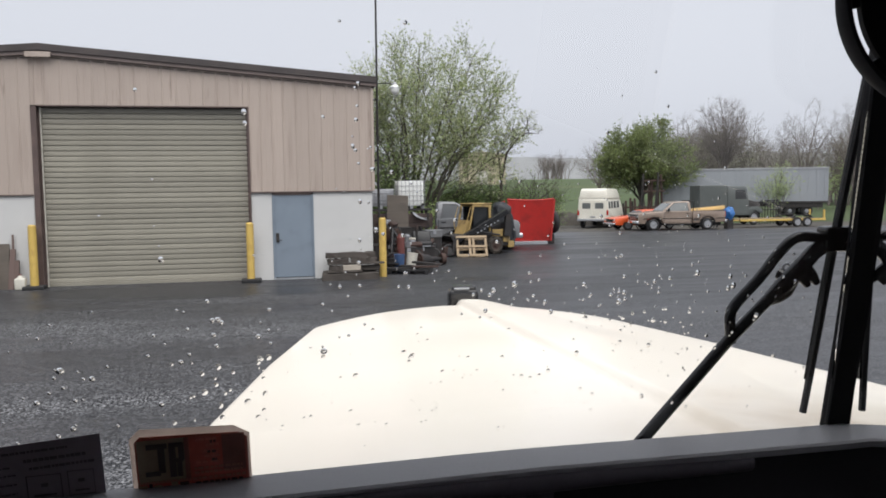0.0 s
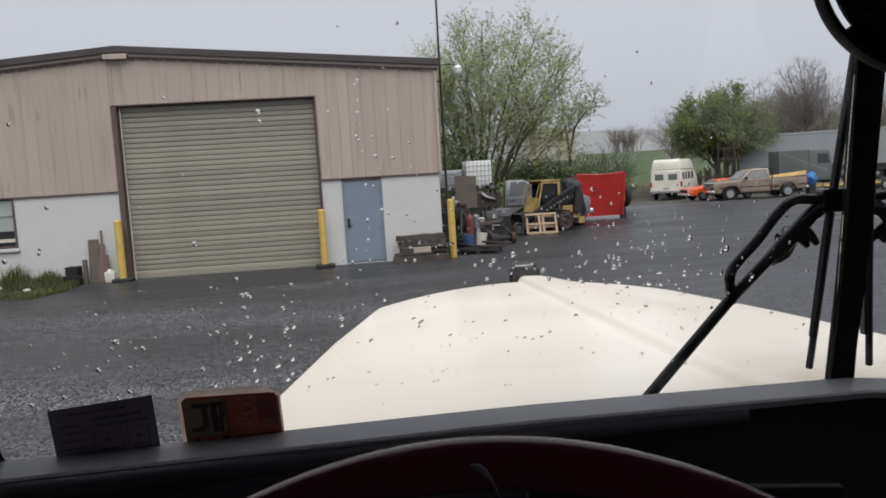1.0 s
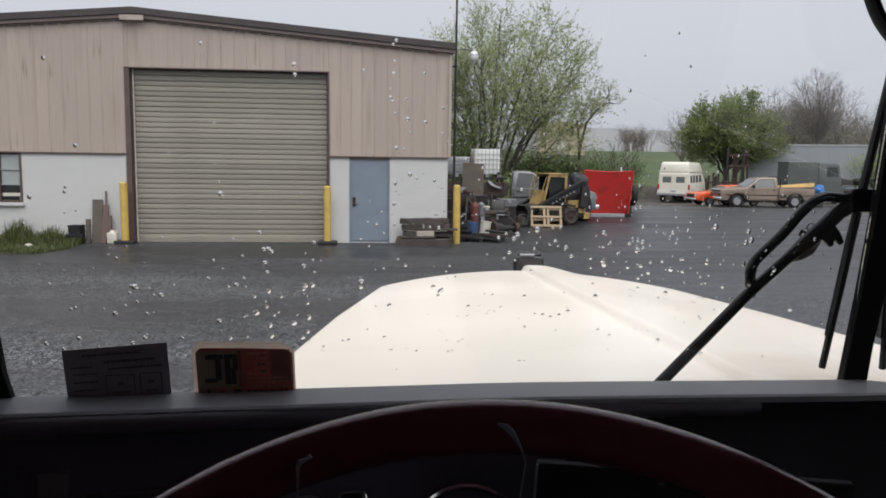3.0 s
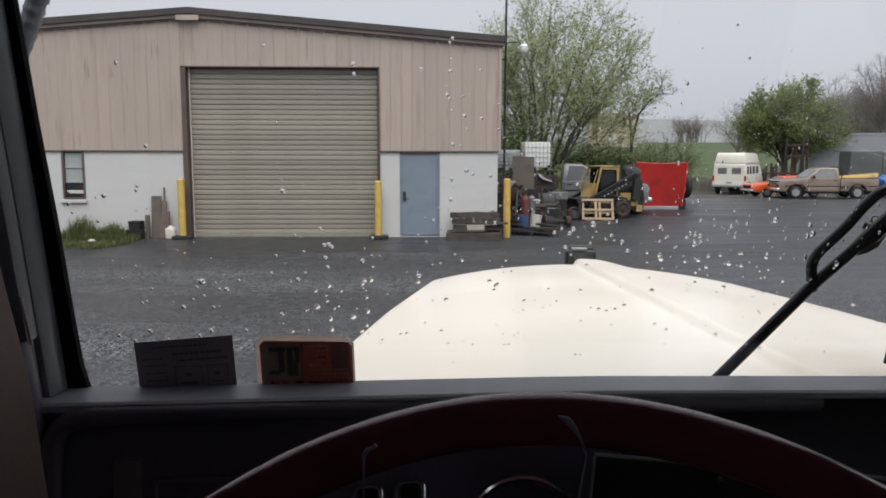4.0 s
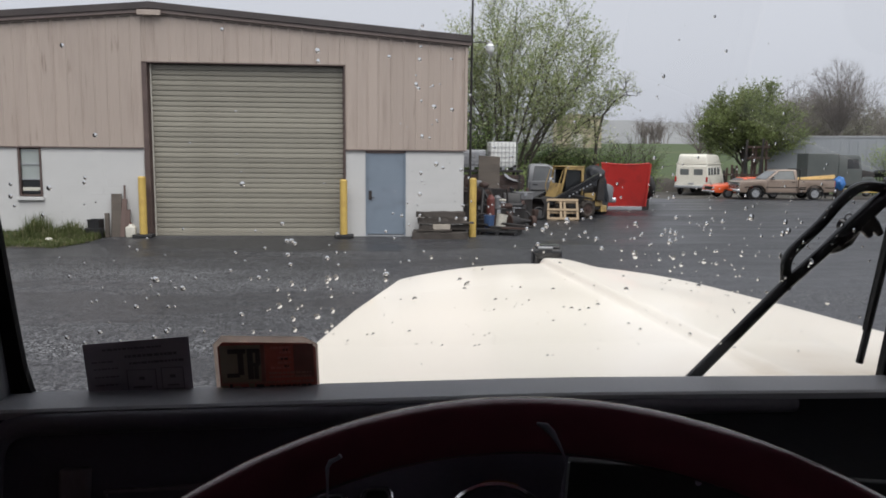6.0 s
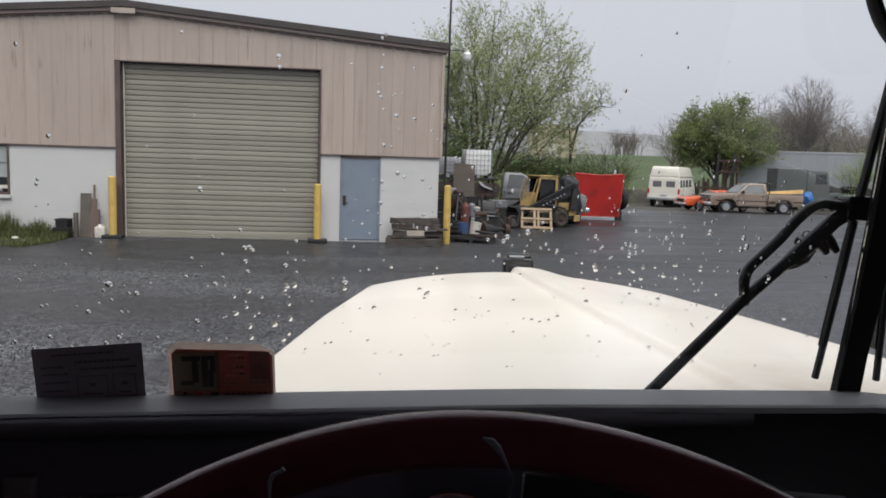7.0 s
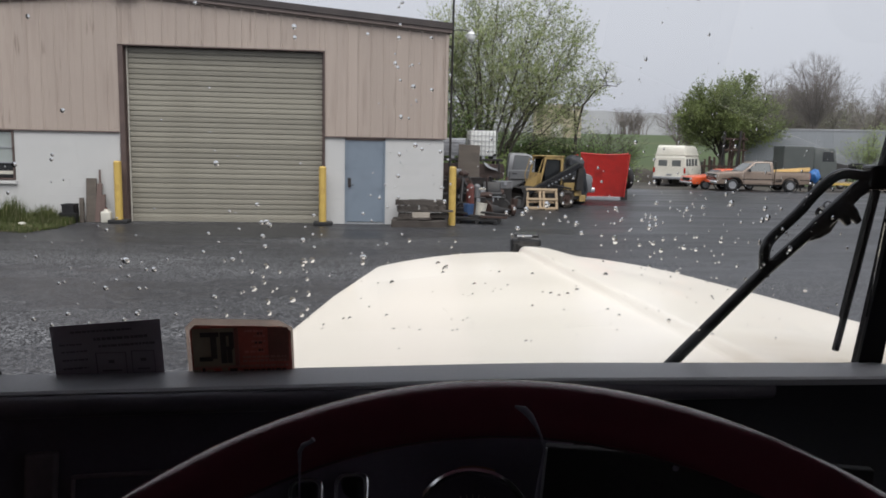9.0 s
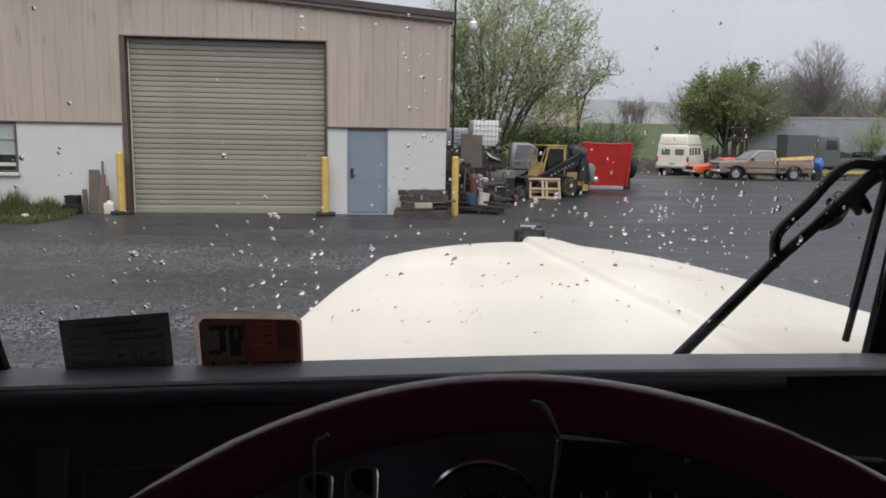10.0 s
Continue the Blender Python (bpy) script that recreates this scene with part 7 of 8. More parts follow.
def engine(m, label):
    t = thing("engine_block", m, label, "engine", "scrap engines")
    part("block", box(-0.34, 0.34, -0.24, 0.24, 0.16, 0.52, 0.03), "dark_steel", t, smooth=True)
    part("sump", box(-0.28, 0.28, -0.16, 0.16, 0.0, 0.16, 0.03), "dark_steel", t, smooth=True)
    part("valve_cover", moved(box(-0.30, 0.30, -0.09, 0.09, 0, 0.12, 0.03), pose(0, -0.16, 0.52, 30, 0, 0)), "rust", t, smooth=True)
    part("valve_cover", moved(box(-0.30, 0.30, -0.09, 0.09, 0, 0.12, 0.03), pose(0, 0.16, 0.52, -30, 0, 0)), "rust", t, smooth=True)
    part("intake", box(-0.2, 0.2, -0.08, 0.08, 0.52, 0.70, 0.03), "grey_steel", t, smooth=True)
    part("pulley", cyl((0.34, 0, 0.25), (0.42, 0, 0.25), 0.11, seg=18), "dark_steel", t, smooth=True)
    part("flywheel", cyl((-0.40, 0, 0.30), (-0.34, 0, 0.30), 0.20, seg=22), "rust", t, smooth=True)
    for k in range(4):
        part("pipe", tube(bend([(-0.24 + 0.16 * k, -0.24, 0.42), (-0.24 + 0.16 * k, -0.32, 0.40), (-0.22 + 0.16 * k, -0.33, 0.22)], 0.05), 0.025, 8), "rust", t)
    return t


engine(pose(3.30, 24.95, 0.012, 0, 0, 25), "greasy dark engine block on the ground among the scrap")
engine(pose(3.95, 26.15, 0.012, 0, 0, -15), "greasy dark engine block behind the discarded seat")
engine(pose(2.72, 25.4, 0.60, 0, 0, 70), "rusty engine block on top of a steel box")


def steel_box(m, w, d, h, mname, label):
    t = thing("steel_box", m, label, "steel box", "steel boxes in the scrap")
    part("body", box(-w / 2, w / 2, -d / 2, d / 2, 0, h, 0.015), mname, t)
    part("lid", box(-w / 2 - 0.015, w / 2 + 0.015, -d / 2 - 0.015, d / 2 + 0.015, h, h + 0.04, 0.008), mname, t)
    part("latch", box(-0.05, 0.05, -d / 2 - 0.03, -d / 2, h - 0.08, h + 0.02, 0.004), "grey_steel", t)
    for s in (-1, 1):
        part("rib", box(s * w * 0.35 - 0.02, s * w * 0.35 + 0.02, -d / 2 - 0.012, -d / 2, 0.02, h - 0.02, 0.004), mname, t)
    return t


steel_box(pose(2.72, 25.4, 0.012, 0, 0, 5), 0.9, 0.7, 0.54, "dark_steel", "dark steel box in the scrap heap")
steel_box(pose(4.25, 27.0, 0.012, 0, 0, -10), 0.8, 0.6, 0.62, "dark_steel", "dark steel box beside the loader")
steel_box(pose(4.36, 27.0, 0.675, 0, 0, 8), 0.52, 0.5, 0.18, "silver", "shallow dull grey steel tray on the dark box")
steel_box(pose(3.15, 28.2, 0.012, 0, 0, 3), 1.3, 0.8, 0.90, "dark_steel", "long dark steel box in the scrap heap")
steel_box(pose(3.13, 24.13, 0.012, 0, 0, 6), 0.44, 0.28, 0.52, "dark_steel", "small dark steel box under a grey canister")
steel_box(pose(3.72, 25.22, 0.012, 0, 0, -4), 0.72, 0.52, 0.46, "dark_steel", "dark steel box under a discarded seat")
can = thing("canister", pose(3.12, 24.13, 0.575), "dull grey metal canister with a pale spout", "canister")
b = cyl((0, 0, 0), (0, 0, 0.30), 0.105, seg=20)
cyl((0, 0, 0.30), (0, 0, 0.36), 0.105, 0.05, 20, b)
part("body", b, "silver", can, smooth=True)
part("spout", tube(bend([(0.05, -0.06, 0.22), (0.12, -0.12, 0.24), (0.22, -0.14, 0.22)], 0.04), 0.035, 10), "off_white", can, smooth=True)
seat_ = thing("discarded_seat", pose(3.72, 25.18, 0.515, 0, 0, -6), "torn black vinyl vehicle seat lying on the scrap", "seat")
part("cushion", box(-0.29, 0.29, -0.24, 0.22, 0.0, 0.15, 0.05, seg=3), "black", seat_, smooth=True)
part("backrest", moved(box(-0.28, 0.28, -0.06, 0.06, 0.0, 0.36, 0.05, seg=3), pose(0, 0.17, 0.08, -18, 0, 0)), "black", seat_, smooth=True)
part("seat_rail", box(-0.25, 0.25, -0.26, -0.235, 0.0, 0.03, 0.004), "grey_steel", seat_)
barrel = thing("drum", pose(2.62, 27.3, 0.012), "dark rusty oil drum at the workshop corner", "drum")
part("body", cyl((0, 0, 0), (0, 0, 0.88), 0.29, seg=26), "dark_steel", barrel, smooth=True)
for z in (0.29, 0.58, 0.87):
    part("hoop", torus((0, 0, z), (0, 0, 1), 0.29, 0.012, 26, 6), "rust", barrel)
axle = thing("scrap_axle", pose(3.50, 24.45, 0.175, 0, 0, 12), "rusty axle lying on the asphalt by the scrap", "axle")
part("tube", tube([(-0.7, 0, 0), (-0.2, 0, 0), (0.0, 0, 0), (0.2, 0, 0), (0.7, 0, 0)], [0.05, 0.05, 0.13, 0.05, 0.05], 12), "dark_steel", axle, smooth=True)
for s in (-1, 1):
    part("drum", cyl((s * 0.68, 0, 0), (s * 0.80, 0, 0), 0.16, seg=18), "rust", axle)
# flat black pallet and loose bars on the ground in front
flat = thing("plastic_pallet", pose(2.98, 22.62, 0.012, 0, 0, -18), "black plastic pallet lying flat on the asphalt", "pallet")
for k in range(7):
    part("slat", box(-0.52, 0.52, -0.40 + 0.12 * k, -0.32 + 0.12 * k, 0.08, 0.11, 0.005), "black", flat)
for x in (-0.48, 0.0, 0.48):
    part("runner", box(x - 0.05, x + 0.05, -0.40, 0.40, 0.0, 0.08, 0.006), "black", flat)
rng = random.Random(31)
for k, (x, y, l, w, turn, tilt, mname) in enumerate(((2.72, 22.45, 0.9, 0.10, 8, 2, "dark_steel"), (3.10, 22.45, 0.8, 0.12, -12, 2, "dark_steel"), (3.42, 22.65, 0.8, 0.16, -28, 4, "dark_steel"), (2.95, 22.75, 0.5, 0.22, 20, 6, "black"), (3.30, 22.25, 0.7, 0.07, 4, 2, "rust"), (2.55, 22.85, 0.5, 0.18, 65, 8, "dark_steel"))):
    t = part("scrap_bar", box(-l / 2, l / 2, -w / 2, w / 2, 0, 0.05, 0.006), mname)
    t.matrix_world = pose(x, y, 0.125 + 0.045 * (k % 3), 0, tilt, turn)
    tagged(t, "loose " + {"dark_steel": "dark steel", "wood": "grey wooden", "grey_steel": "pale steel", "rust": "rusty steel", "black": "black steel"}[mname] + " bar lying on the flat black pallet", "scrap bar", "scrap bars on the ground")
gear = thing("scrap_gearbox", pose(3.62, 24.0, 0.012, 0, 0, 35), "greasy dark gearbox casing on the asphalt", "gearbox")
b = cyl((-0.3, 0, 0.2), (0.1, 0, 0.2), 0.20, 0.14, 18)
cyl((0.1, 0, 0.2), (0.42, 0, 0.2), 0.10, 0.06, 14, b)
part("casing", b, "dark_steel", gear, smooth=True)
part("flange", cyl((-0.34, 0, 0.22), (-0.30, 0, 0.22), 0.23, seg=20), "rust", gear)

# loose clutter of the heap: plates, pipes and small castings
rng = random.Random(55)
for k in range(72):
    y = rng.uniform(23.7, 28.9)
    x = rng.uniform(2.5, min(4.9, 3.1 + 0.55 * (y - 23.7)))
    kind = k % 4
    mname = rng.choice(("dark_steel", "dark_steel", "rust", "rust", "dark_steel", "black", "black"))
    tone = {"dark_steel": "greasy dark", "rust": "rusty brown", "grey_steel": "pale grey", "black": "dull black"}[mname]
    if kind == 0:
        b = tube([(0, 0, 0), (0, 0, rng.uniform(0.6, 1.25))], rng.uniform(0.02, 0.05), 10)
        nm, lb, ct = "scrap_pipe", "steel pipe leaning in the scrap heap", "pipe"
        m = pose(x, y, 0.02, rng.uniform(-28, 28), rng.uniform(-28, 28), 0)
    elif kind == 1:
        b = box(-rng.uniform(0.10, 0.22), rng.uniform(0.10, 0.22), -0.012, 0.012, 0, rng.uniform(0.25, 0.55), 0.004)
        nm, lb, ct = "scrap_plate", "steel plate standing in the scrap heap", "plate"
        m = pose(x, y, 0.02, rng.uniform(-25, -5), rng.uniform(-6, 6), rng.uniform(-35, 35))
    elif kind == 2:
        b = box(-0.22, 0.22, -0.16, 0.16, 0, rng.uniform(0.18, 0.34), 0.03)
        cyl((-0.1, -0.18, 0.14), (-0.1, -0.10, 0.14), 0.07, seg=12, bm=b)
        cyl((0.05, 0, 0.2), (0.05, 0, 0.42), 0.06, 0.04, 12, b)
        nm, lb, ct = "casting", "machine casting lying in the scrap heap", "casting"
        m = pose(x, y, 0.012, 0, 0, rng.uniform(0, 180))
    else:
        b = torus((0, 0, 0), (0, 0, 1), rng.uniform(0.14, 0.22), 0.035, 22, 8)
        cyl((0, 0, -0.02), (0, 0, 0.02), 0.12, seg=16, bm=b)
        nm, lb, ct = "scrap_hub", "wheel hub leaning in the scrap heap", "hub"
        m = pose(x, y, 0.22, rng.uniform(60, 85), 0, rng.uniform(-40, 40))
    t = part(nm, b, mname, smooth=True)
    t.matrix_world = m
    tagged(t, tone + " " + lb, ct, "loose pieces of the scrap heap")

# ---- vehicles across the yard ----
pickup(pose(23.2, 46.6, yard_z(46.6) + 0.012, 0, 0, 174), "tan", "tan full-size pickup parked with lumber in its bed")
for k in range(7):
    t = part("lumber_board", box(-1.5, 1.5, -0.07, 0.07, 0, 0.04, 0.003), "lumber")
    t.matrix_world = pose(24.5 + 0.08 * k, 45.95 + 0.13 * k, yard_z(46.6) + 1.17 + 0.028 * (k % 4) + 0.012 * k, 0, -2.5 - 0.4 * k, -6 + rng.uniform(-2, 2))
    tagged(t, "fresh yellow board lying over the pickup bed", "board", "lumber in the pickup bed")
tarp = bmesh.new()
bmesh.ops.create_icosphere(tarp, subdivisions=3, radius=0.36)
for v in tarp.verts:
    v.co *= 1 + 0.25 * noise.noise(v.co * 5)
    v.co.z *= 1.15
t = part("tarp_bundle", tarp, "blue", smooth=True)
t.matrix_world = pose(26.85, 46.7, yard_z(46.7) + 0.95)
tagged(t, "crumpled blue tarp bundle behind the pickup", "tarp")
plank("stand", pose(26.85, 46.7, yard_z(46.7)), (0.4, 0.4, 0.72), "dark_steel", "dark steel stand under the blue tarp", "stand")


def coupe(m):
    t = thing("car", m, "low orange coupe parked behind the tan pickup", "car")
    prof = [(2.25, 0.35), (2.32, 0.55), (2.25, 0.78), (0.95, 0.90), (-1.60, 0.92), (-2.25, 0.86), (-2.30, 0.40), (-1.75, 0.32), (-1.70, 0.50), (-1.40, 0.66), (-1.10, 0.50), (-1.02, 0.32), (1.05, 0.32), (1.12, 0.50), (1.42, 0.66), (1.72, 0.50), (1.80, 0.33)]
    part("body", prism(prof, -0.90, 0.90, "y", 0.03), "orange", t, smooth=True)
    cab = part("roof", prism([(0.92, 0.88), (0.25, 1.26), (-0.75, 1.30), (-1.70, 0.90)], -0.84, 0.84, "y", 0.03, inset=0.18), "orange", t, smooth=True)
    for s in (-1, 1):
        part("side_window", side_plate([(0.72, 0.93), (0.22, 1.22), (-0.65, 1.25), (-1.15, 0.95)], s * 0.84, 0.004, 0.012, 0.40, 0.89), "dark_glass", cab)
        part("headlamp", moved(cyl((0, 0, 0), (0.04, 0, 0), 0.09, seg=16), pose(2.27, s * 0.66, 0.64)), "headlamp", t)
        for x in (1.42, -1.40):
            wheel(t, x, s * 0.78, 0.32, 0.22, s)
    part("windscreen", end_plate([(-0.72, 0.93), (0.72, 0.93), (0.60, 1.22), (-0.60, 1.22)], 0.87, 0.012, -1.75, 0.93), "dark_glass", cab)
    part("grille", box(2.26, 2.34, -0.5, 0.5, 0.52, 0.72, 0.01), "gloss_black", t)
    part("front_bumper", box(2.24, 2.40, -0.86, 0.86, 0.36, 0.48, 0.03), "chrome", t, smooth=True)
    return t


coupe(pose(22.2, 49.0, yard_z(49.0), 0, 0, 180))


def van(m):
    t = thing("van", m, "cream-white full-size van with a raised roof", "van")
    prof = [(2.62, 0.42), (2.66, 0.95), (2.55, 1.10), (1.95, 1.22), (1.30, 1.86), (-2.50, 1.90), (-2.56, 1.75), (-2.58, 0.45), (-2.0, 0.42), (-1.95, 0.62), (-1.62, 0.82), (-1.28, 0.62), (-1.22, 0.42), (1.30, 0.42), (1.36, 0.62), (1.68, 0.82), (2.0, 0.62), (2.06, 0.42)]
    part("body", prism(prof, -0.98, 0.98, "y", 0.04, inset=0.10), "cream", t, smooth=True)
    part("raised_roof", prism([(1.42, 1.86), (1.05, 2.34), (0.7, 2.42), (-2.30, 2.46), (-2.44, 2.36), (-2.52, 1.86)], -0.88, 0.88, "y", 0.06, inset=0.10), "cream", t, "raised fibreglass roof", smooth=True)
    part("gutter", box(-2.55, 1.4, -0.93, 0.93, 1.85, 1.90, 0.01), "off_white", t)
    for s in (-1, 1):
        for x0, x1 in ((0.95, 0.15), (-0.05, -0.80), (-0.98, -1.60), (-1.76, -2.34)):
            part("side_window", side_plate([(x0, 1.22), (x0 - 0.02, 1.66), (x1 + 0.02, 1.66), (x1, 1.22)], s * 0.98, 0.008, 0.014, 0.0676, 0.42), "car_glass", t)
        for y0, y1 in ((0.14, 0.66),):
            part("rear_window", box(-2.60, -2.565, min(s * y0, s * y1), max(s * y0, s * y1), 1.22, 1.58, 0.012), "car_glass", t)
        part("tail_lamp", box(-2.60, -2.56, s * 0.90 - 0.06, s * 0.90 + 0.06, 0.82, 1.12, 0.01), "tail", t)
        part("rear_door", box(-2.592, -2.575, min(s * 0.015, s * 0.84), max(s * 0.015, s * 0.84), 0.55, 1.72, 0.006), "cream", t)
        for x in (1.68, -1.62):
            wheel(t, x, s * 0.84, 0.36, 0.24, s)
    part("rear_bumper", box(-2.76, -2.58, -0.95, 0.95, 0.45, 0.60, 0.03), "grey_steel", t, smooth=True)
    part("plate", box(-2.605, -2.59, -0.16, 0.16, 0.66, 0.76, 0.004), "grey_steel", t)
    part("windscreen", end_plate([(-0.82, 1.26), (0.82, 1.26), (0.76, 1.80), (-0.76, 1.80)], 1.93, 0.012, -1.0, 1.26), "dark_glass", t)
    part("front_bumper", box(2.60, 2.80, -0.96, 0.96, 0.42, 0.60, 0.03), "grey_steel", t, smooth=True)
    return t


van(pose(22.4, 56.2, yard_z(56.2), 0, 0, 55) @ Matrix.Scale(1.14, 4))


def box_truck(m):
    t = thing("box_truck", m, "dark grey old box truck parked before the trailer", "truck")
    part("rear_box", box(-2.9, -0.55, -1.1, 1.1, 0.75, 2.48, 0.04), "truck_grey", t)
    part("cab", prism([(-0.5, 0.62), (-0.5, 2.42), (0.95, 2.40), (1.12, 2.25), (1.30, 1.50), (1.30, 0.62)], -1.05, 1.05, "y", 0.04, inset=0.06), "truck_grey", t, smooth=True)
    hood_t = part("hood", prism([(1.28, 0.62), (1.28, 1.58), (2.30, 1.42), (2.42, 1.25), (2.42, 0.62)], -0.72, 0.72, "y", 0.05), "dark_steel", t, smooth=True)
    part("grille", box(2.40, 2.47, -0.5, 0.5, 0.70, 1.30, 0.01), "gloss_black", hood_t)
    for s in (-1, 1):
        part("side_window", side_plate([(0.15, 1.62), (0.15, 2.18), (0.95, 2.18), (1.08, 1.62)], s * 1.05, 0.010, 0.02, 0.033, 0.62), "dark_glass", t)
        part("fender", prism([(1.2, 0.62), (1.2, 1.0), (1.5, 1.15), (2.1, 1.15), (2.45, 0.95), (2.45, 0.75), (2.2, 0.78), (1.8, 0.92), (1.4, 0.62)], s * 0.70 if s > 0 else -1.05, 1.05 if s > 0 else -0.70, "y", 0.02), "truck_grey", t, smooth=True)
        part("door", side_plate([(0.05, 0.75), (0.05, 2.28), (1.05, 2.28), (1.20, 1.50), (1.20, 0.75)], s * 1.05, 0.006, 0.02, 0.033, 0.62), "truck_grey", t)
        wheel(t, 1.75, s * 0.92, 0.45, 0.26, s)
        wheel(t, -1.75, s * 0.92, 0.45, 0.30, s)
    part("windscreen", end_plate([(-0.9, 1.62), (0.9, 1.62), (0.85, 2.24), (-0.85, 2.24)], 1.285, 0.012, -0.24, 1.62), "dark_glass", t)
    part("chassis", box(-2.8, 2.4, -0.45, 0.45, 0.50, 0.76, 0.02), "dark_steel", t)
    for k in range(5):
        part("roof_rail", tube([(-2.6 + 0.45 * k, -1.0, 2.48), (-2.6 + 0.45 * k, 1.0, 2.48)], 0.02, 6), "grey_steel", t)
    return t


box_truck(pose(31.6, 54.5, yard_z(54.5), 0, 0, -8) @ Matrix.Diagonal((0.88, 0.88, 1.18, 1)))


def semi_trailer(m):
    t = thing("semi_trailer", m, "long weathered grey semi-trailer parked under the trees", "trailer")
    L = 13.0
    part("box_body", box(-L / 2, L / 2, -1.28, 1.28, 1.15, 4.02, 0.03), "trailer", t)
    for k in range(21):
        x = -L / 2 + 0.3 + k * (L - 0.6) / 20
        part("side_post", box(x - 0.025, x + 0.025, -1.305, -1.28, 1.25, 3.92, 0.004), "trailer", t)
    part("top_rail", box(-L / 2, L / 2, -1.32, -1.26, 3.90, 4.04, 0.01), "grey_steel", t)
    part("bottom_rail", box(-L / 2, L / 2, -1.33, -1.26, 1.12, 1.28, 0.01), "dark_steel", t)
    part("frame", box(-L / 2 + 0.5, L / 2 - 0.5, -0.5, 0.5, 0.85, 1.12, 0.02), "dark_steel", t)
    for x in (L / 2 - 1.6, L / 2 - 2.9):
        for s in (-1, 1):
            wheel(t, x, s * 1.0, 0.50, 0.48, s)
    for s in (-1, 1):
        part("landing_leg", box(-L / 2 + 2.6, -L / 2 + 2.75, s * 0.9 - 0.07, s * 0.9 + 0.07, 0.0, 1.1, 0.01), "dark_steel", t)
    part("side_skirt", box(L / 2 - 4.0, L / 2 - 0.4, -1.27, -1.24, 0.75, 1.12, 0.005), "dark_steel", t)
    return t


semi_trailer(pose(37.3, 61.88, -0.30, 0, 0, -22))


def flat_trailer(m):
    t = thing("flatbed_trailer", m, "low yellow flatbed trailer with ramps on the verge", "trailer")
    for s in (-1, 1):
        part("side_beam", box(-2.9, 2.9, s * 0.95 - 0.05, s * 0.95 + 0.05, 0.42, 0.56, 0.01), "yellow", t)
        part("mudguard", prism([(0.55, 0.62), (0.75, 0.80), (1.75, 0.80), (1.95, 0.62), (1.85, 0.60), (1.70, 0.75), (0.80, 0.75), (0.65, 0.60)], s * 1.02 - 0.12, s * 1.02 + 0.12, "y"), "dark_steel", t)
        wheel(t, 0.92, s * 1.02, 0.33, 0.22, s)
        wheel(t, 1.60, s * 1.02, 0.33, 0.22, s)
        part("ramp_post", box(2.85, 2.95, s * 0.8 - 0.05, s * 0.8 + 0.05, 0.40, 1.10, 0.01), "yellow", t)
    for k in range(9):
        part("deck_plank", box(-2.85, 2.85, -0.88 + 0.195 * k, -0.70 + 0.195 * k, 0.50, 0.55, 0.004), "wood", t)
    part("drawbar", tube([(-2.9, -0.8, 0.48), (-4.0, 0, 0.46), (-2.9, 0.8, 0.48)], 0.05, 8), "yellow", t)
    part("jack", box(-4.05, -3.95, -0.05, 0.05, 0.0, 0.75, 0.01), "dark_steel", t)
    return t


flat_trailer(pose(31.2, 48.3, yard_z(48.3), 0, 0, -5))

# rusty beam rack behind the cars
rk = thing("beam_rack", pose(26.25, 57.6, yard_z(57.6), 0, 0, -10), "tall rusty steel rack with upright beams", "rack")
rng = random.Random(77)
for k in range(12):
    x = -1.5 + 3.0 * k / 11 + rng.uniform(-0.08, 0.08)
    h = rng.uniform(1.4, 2.2) if k < 6 else rng.uniform(3.3, 4.0)
    part("upright", moved(box(-0.07, 0.07, -0.07, 0.07, 0, h, 0.008), pose(x, rng.uniform(-0.4, 0.4), 0, rng.uniform(-3, 3), rng.uniform(-3, 3), 0)), "rust" if k % 3 else "dark_steel", rk)
for z in (0.6, 1.3, 2.5, 3.3):
    part("cross_beam", box(-1.6 if z < 2 else 0.0, 1.6, -0.5, -0.38, z, z + 0.12, 0.01), "rust", rk)
# low dark machinery between the rack and the trailer
steel_box(pose(29.9, 58.5, -0.6, 0, 0, 5), 1.6, 1.0, 1.2, "dark_steel", "dark steel skip beside the rusty rack")
gate = thing("gate_panel", pose(35.3, 55.0, -0.6, 0, 0, -8), "black barred steel gate panel beside the box truck", "gate panel")
part("frame", tube(bend([(-0.75, 0, 0), (-0.75, 0, 1.75), (0.75, 0, 1.75), (0.75, 0, 0)], 0.18), 0.045, 8), "gloss_black", gate)
for k in range(6):
    part("bar", tube([(-0.55 + 0.22 * k, 0, 0), (-0.55 + 0.22 * k, 0, 1.74)], 0.030, 6), "gloss_black", gate)
for z in (0.45, 1.05):
    part("rail", tube([(-0.75, 0, z), (0.75, 0, z)], 0.030, 6), "gloss_black", gate)
for k, (x, y, r) in enumerate(((11.8, 48.9, 0.28), (12.7, 49.6, 0.22), (13.6, 49.2, 0.34), (14.6, 49.8, 0.25), (15.7, 49.4, 0.3))):
    rb = bmesh.new()
    bmesh.ops.create_icosphere(rb, subdivisions=2, radius=r)
    for v in rb.verts:
        v.co *= 1 + 0.35 * noise.noise(v.co * 4 + Vector((k * 3, 0, 0)))
        v.co.z *= 0.6
    t = part("stone", rb, "off_white" if k == 2 else "dirt", smooth=True)
    t.location = (x, y, yard_z(y) + r * 0.3)
    tagged(t, "pale stone on the dirt verge" if k == 2 else "dirty brown stone on the dirt verge", "stone", "stones on the verge")

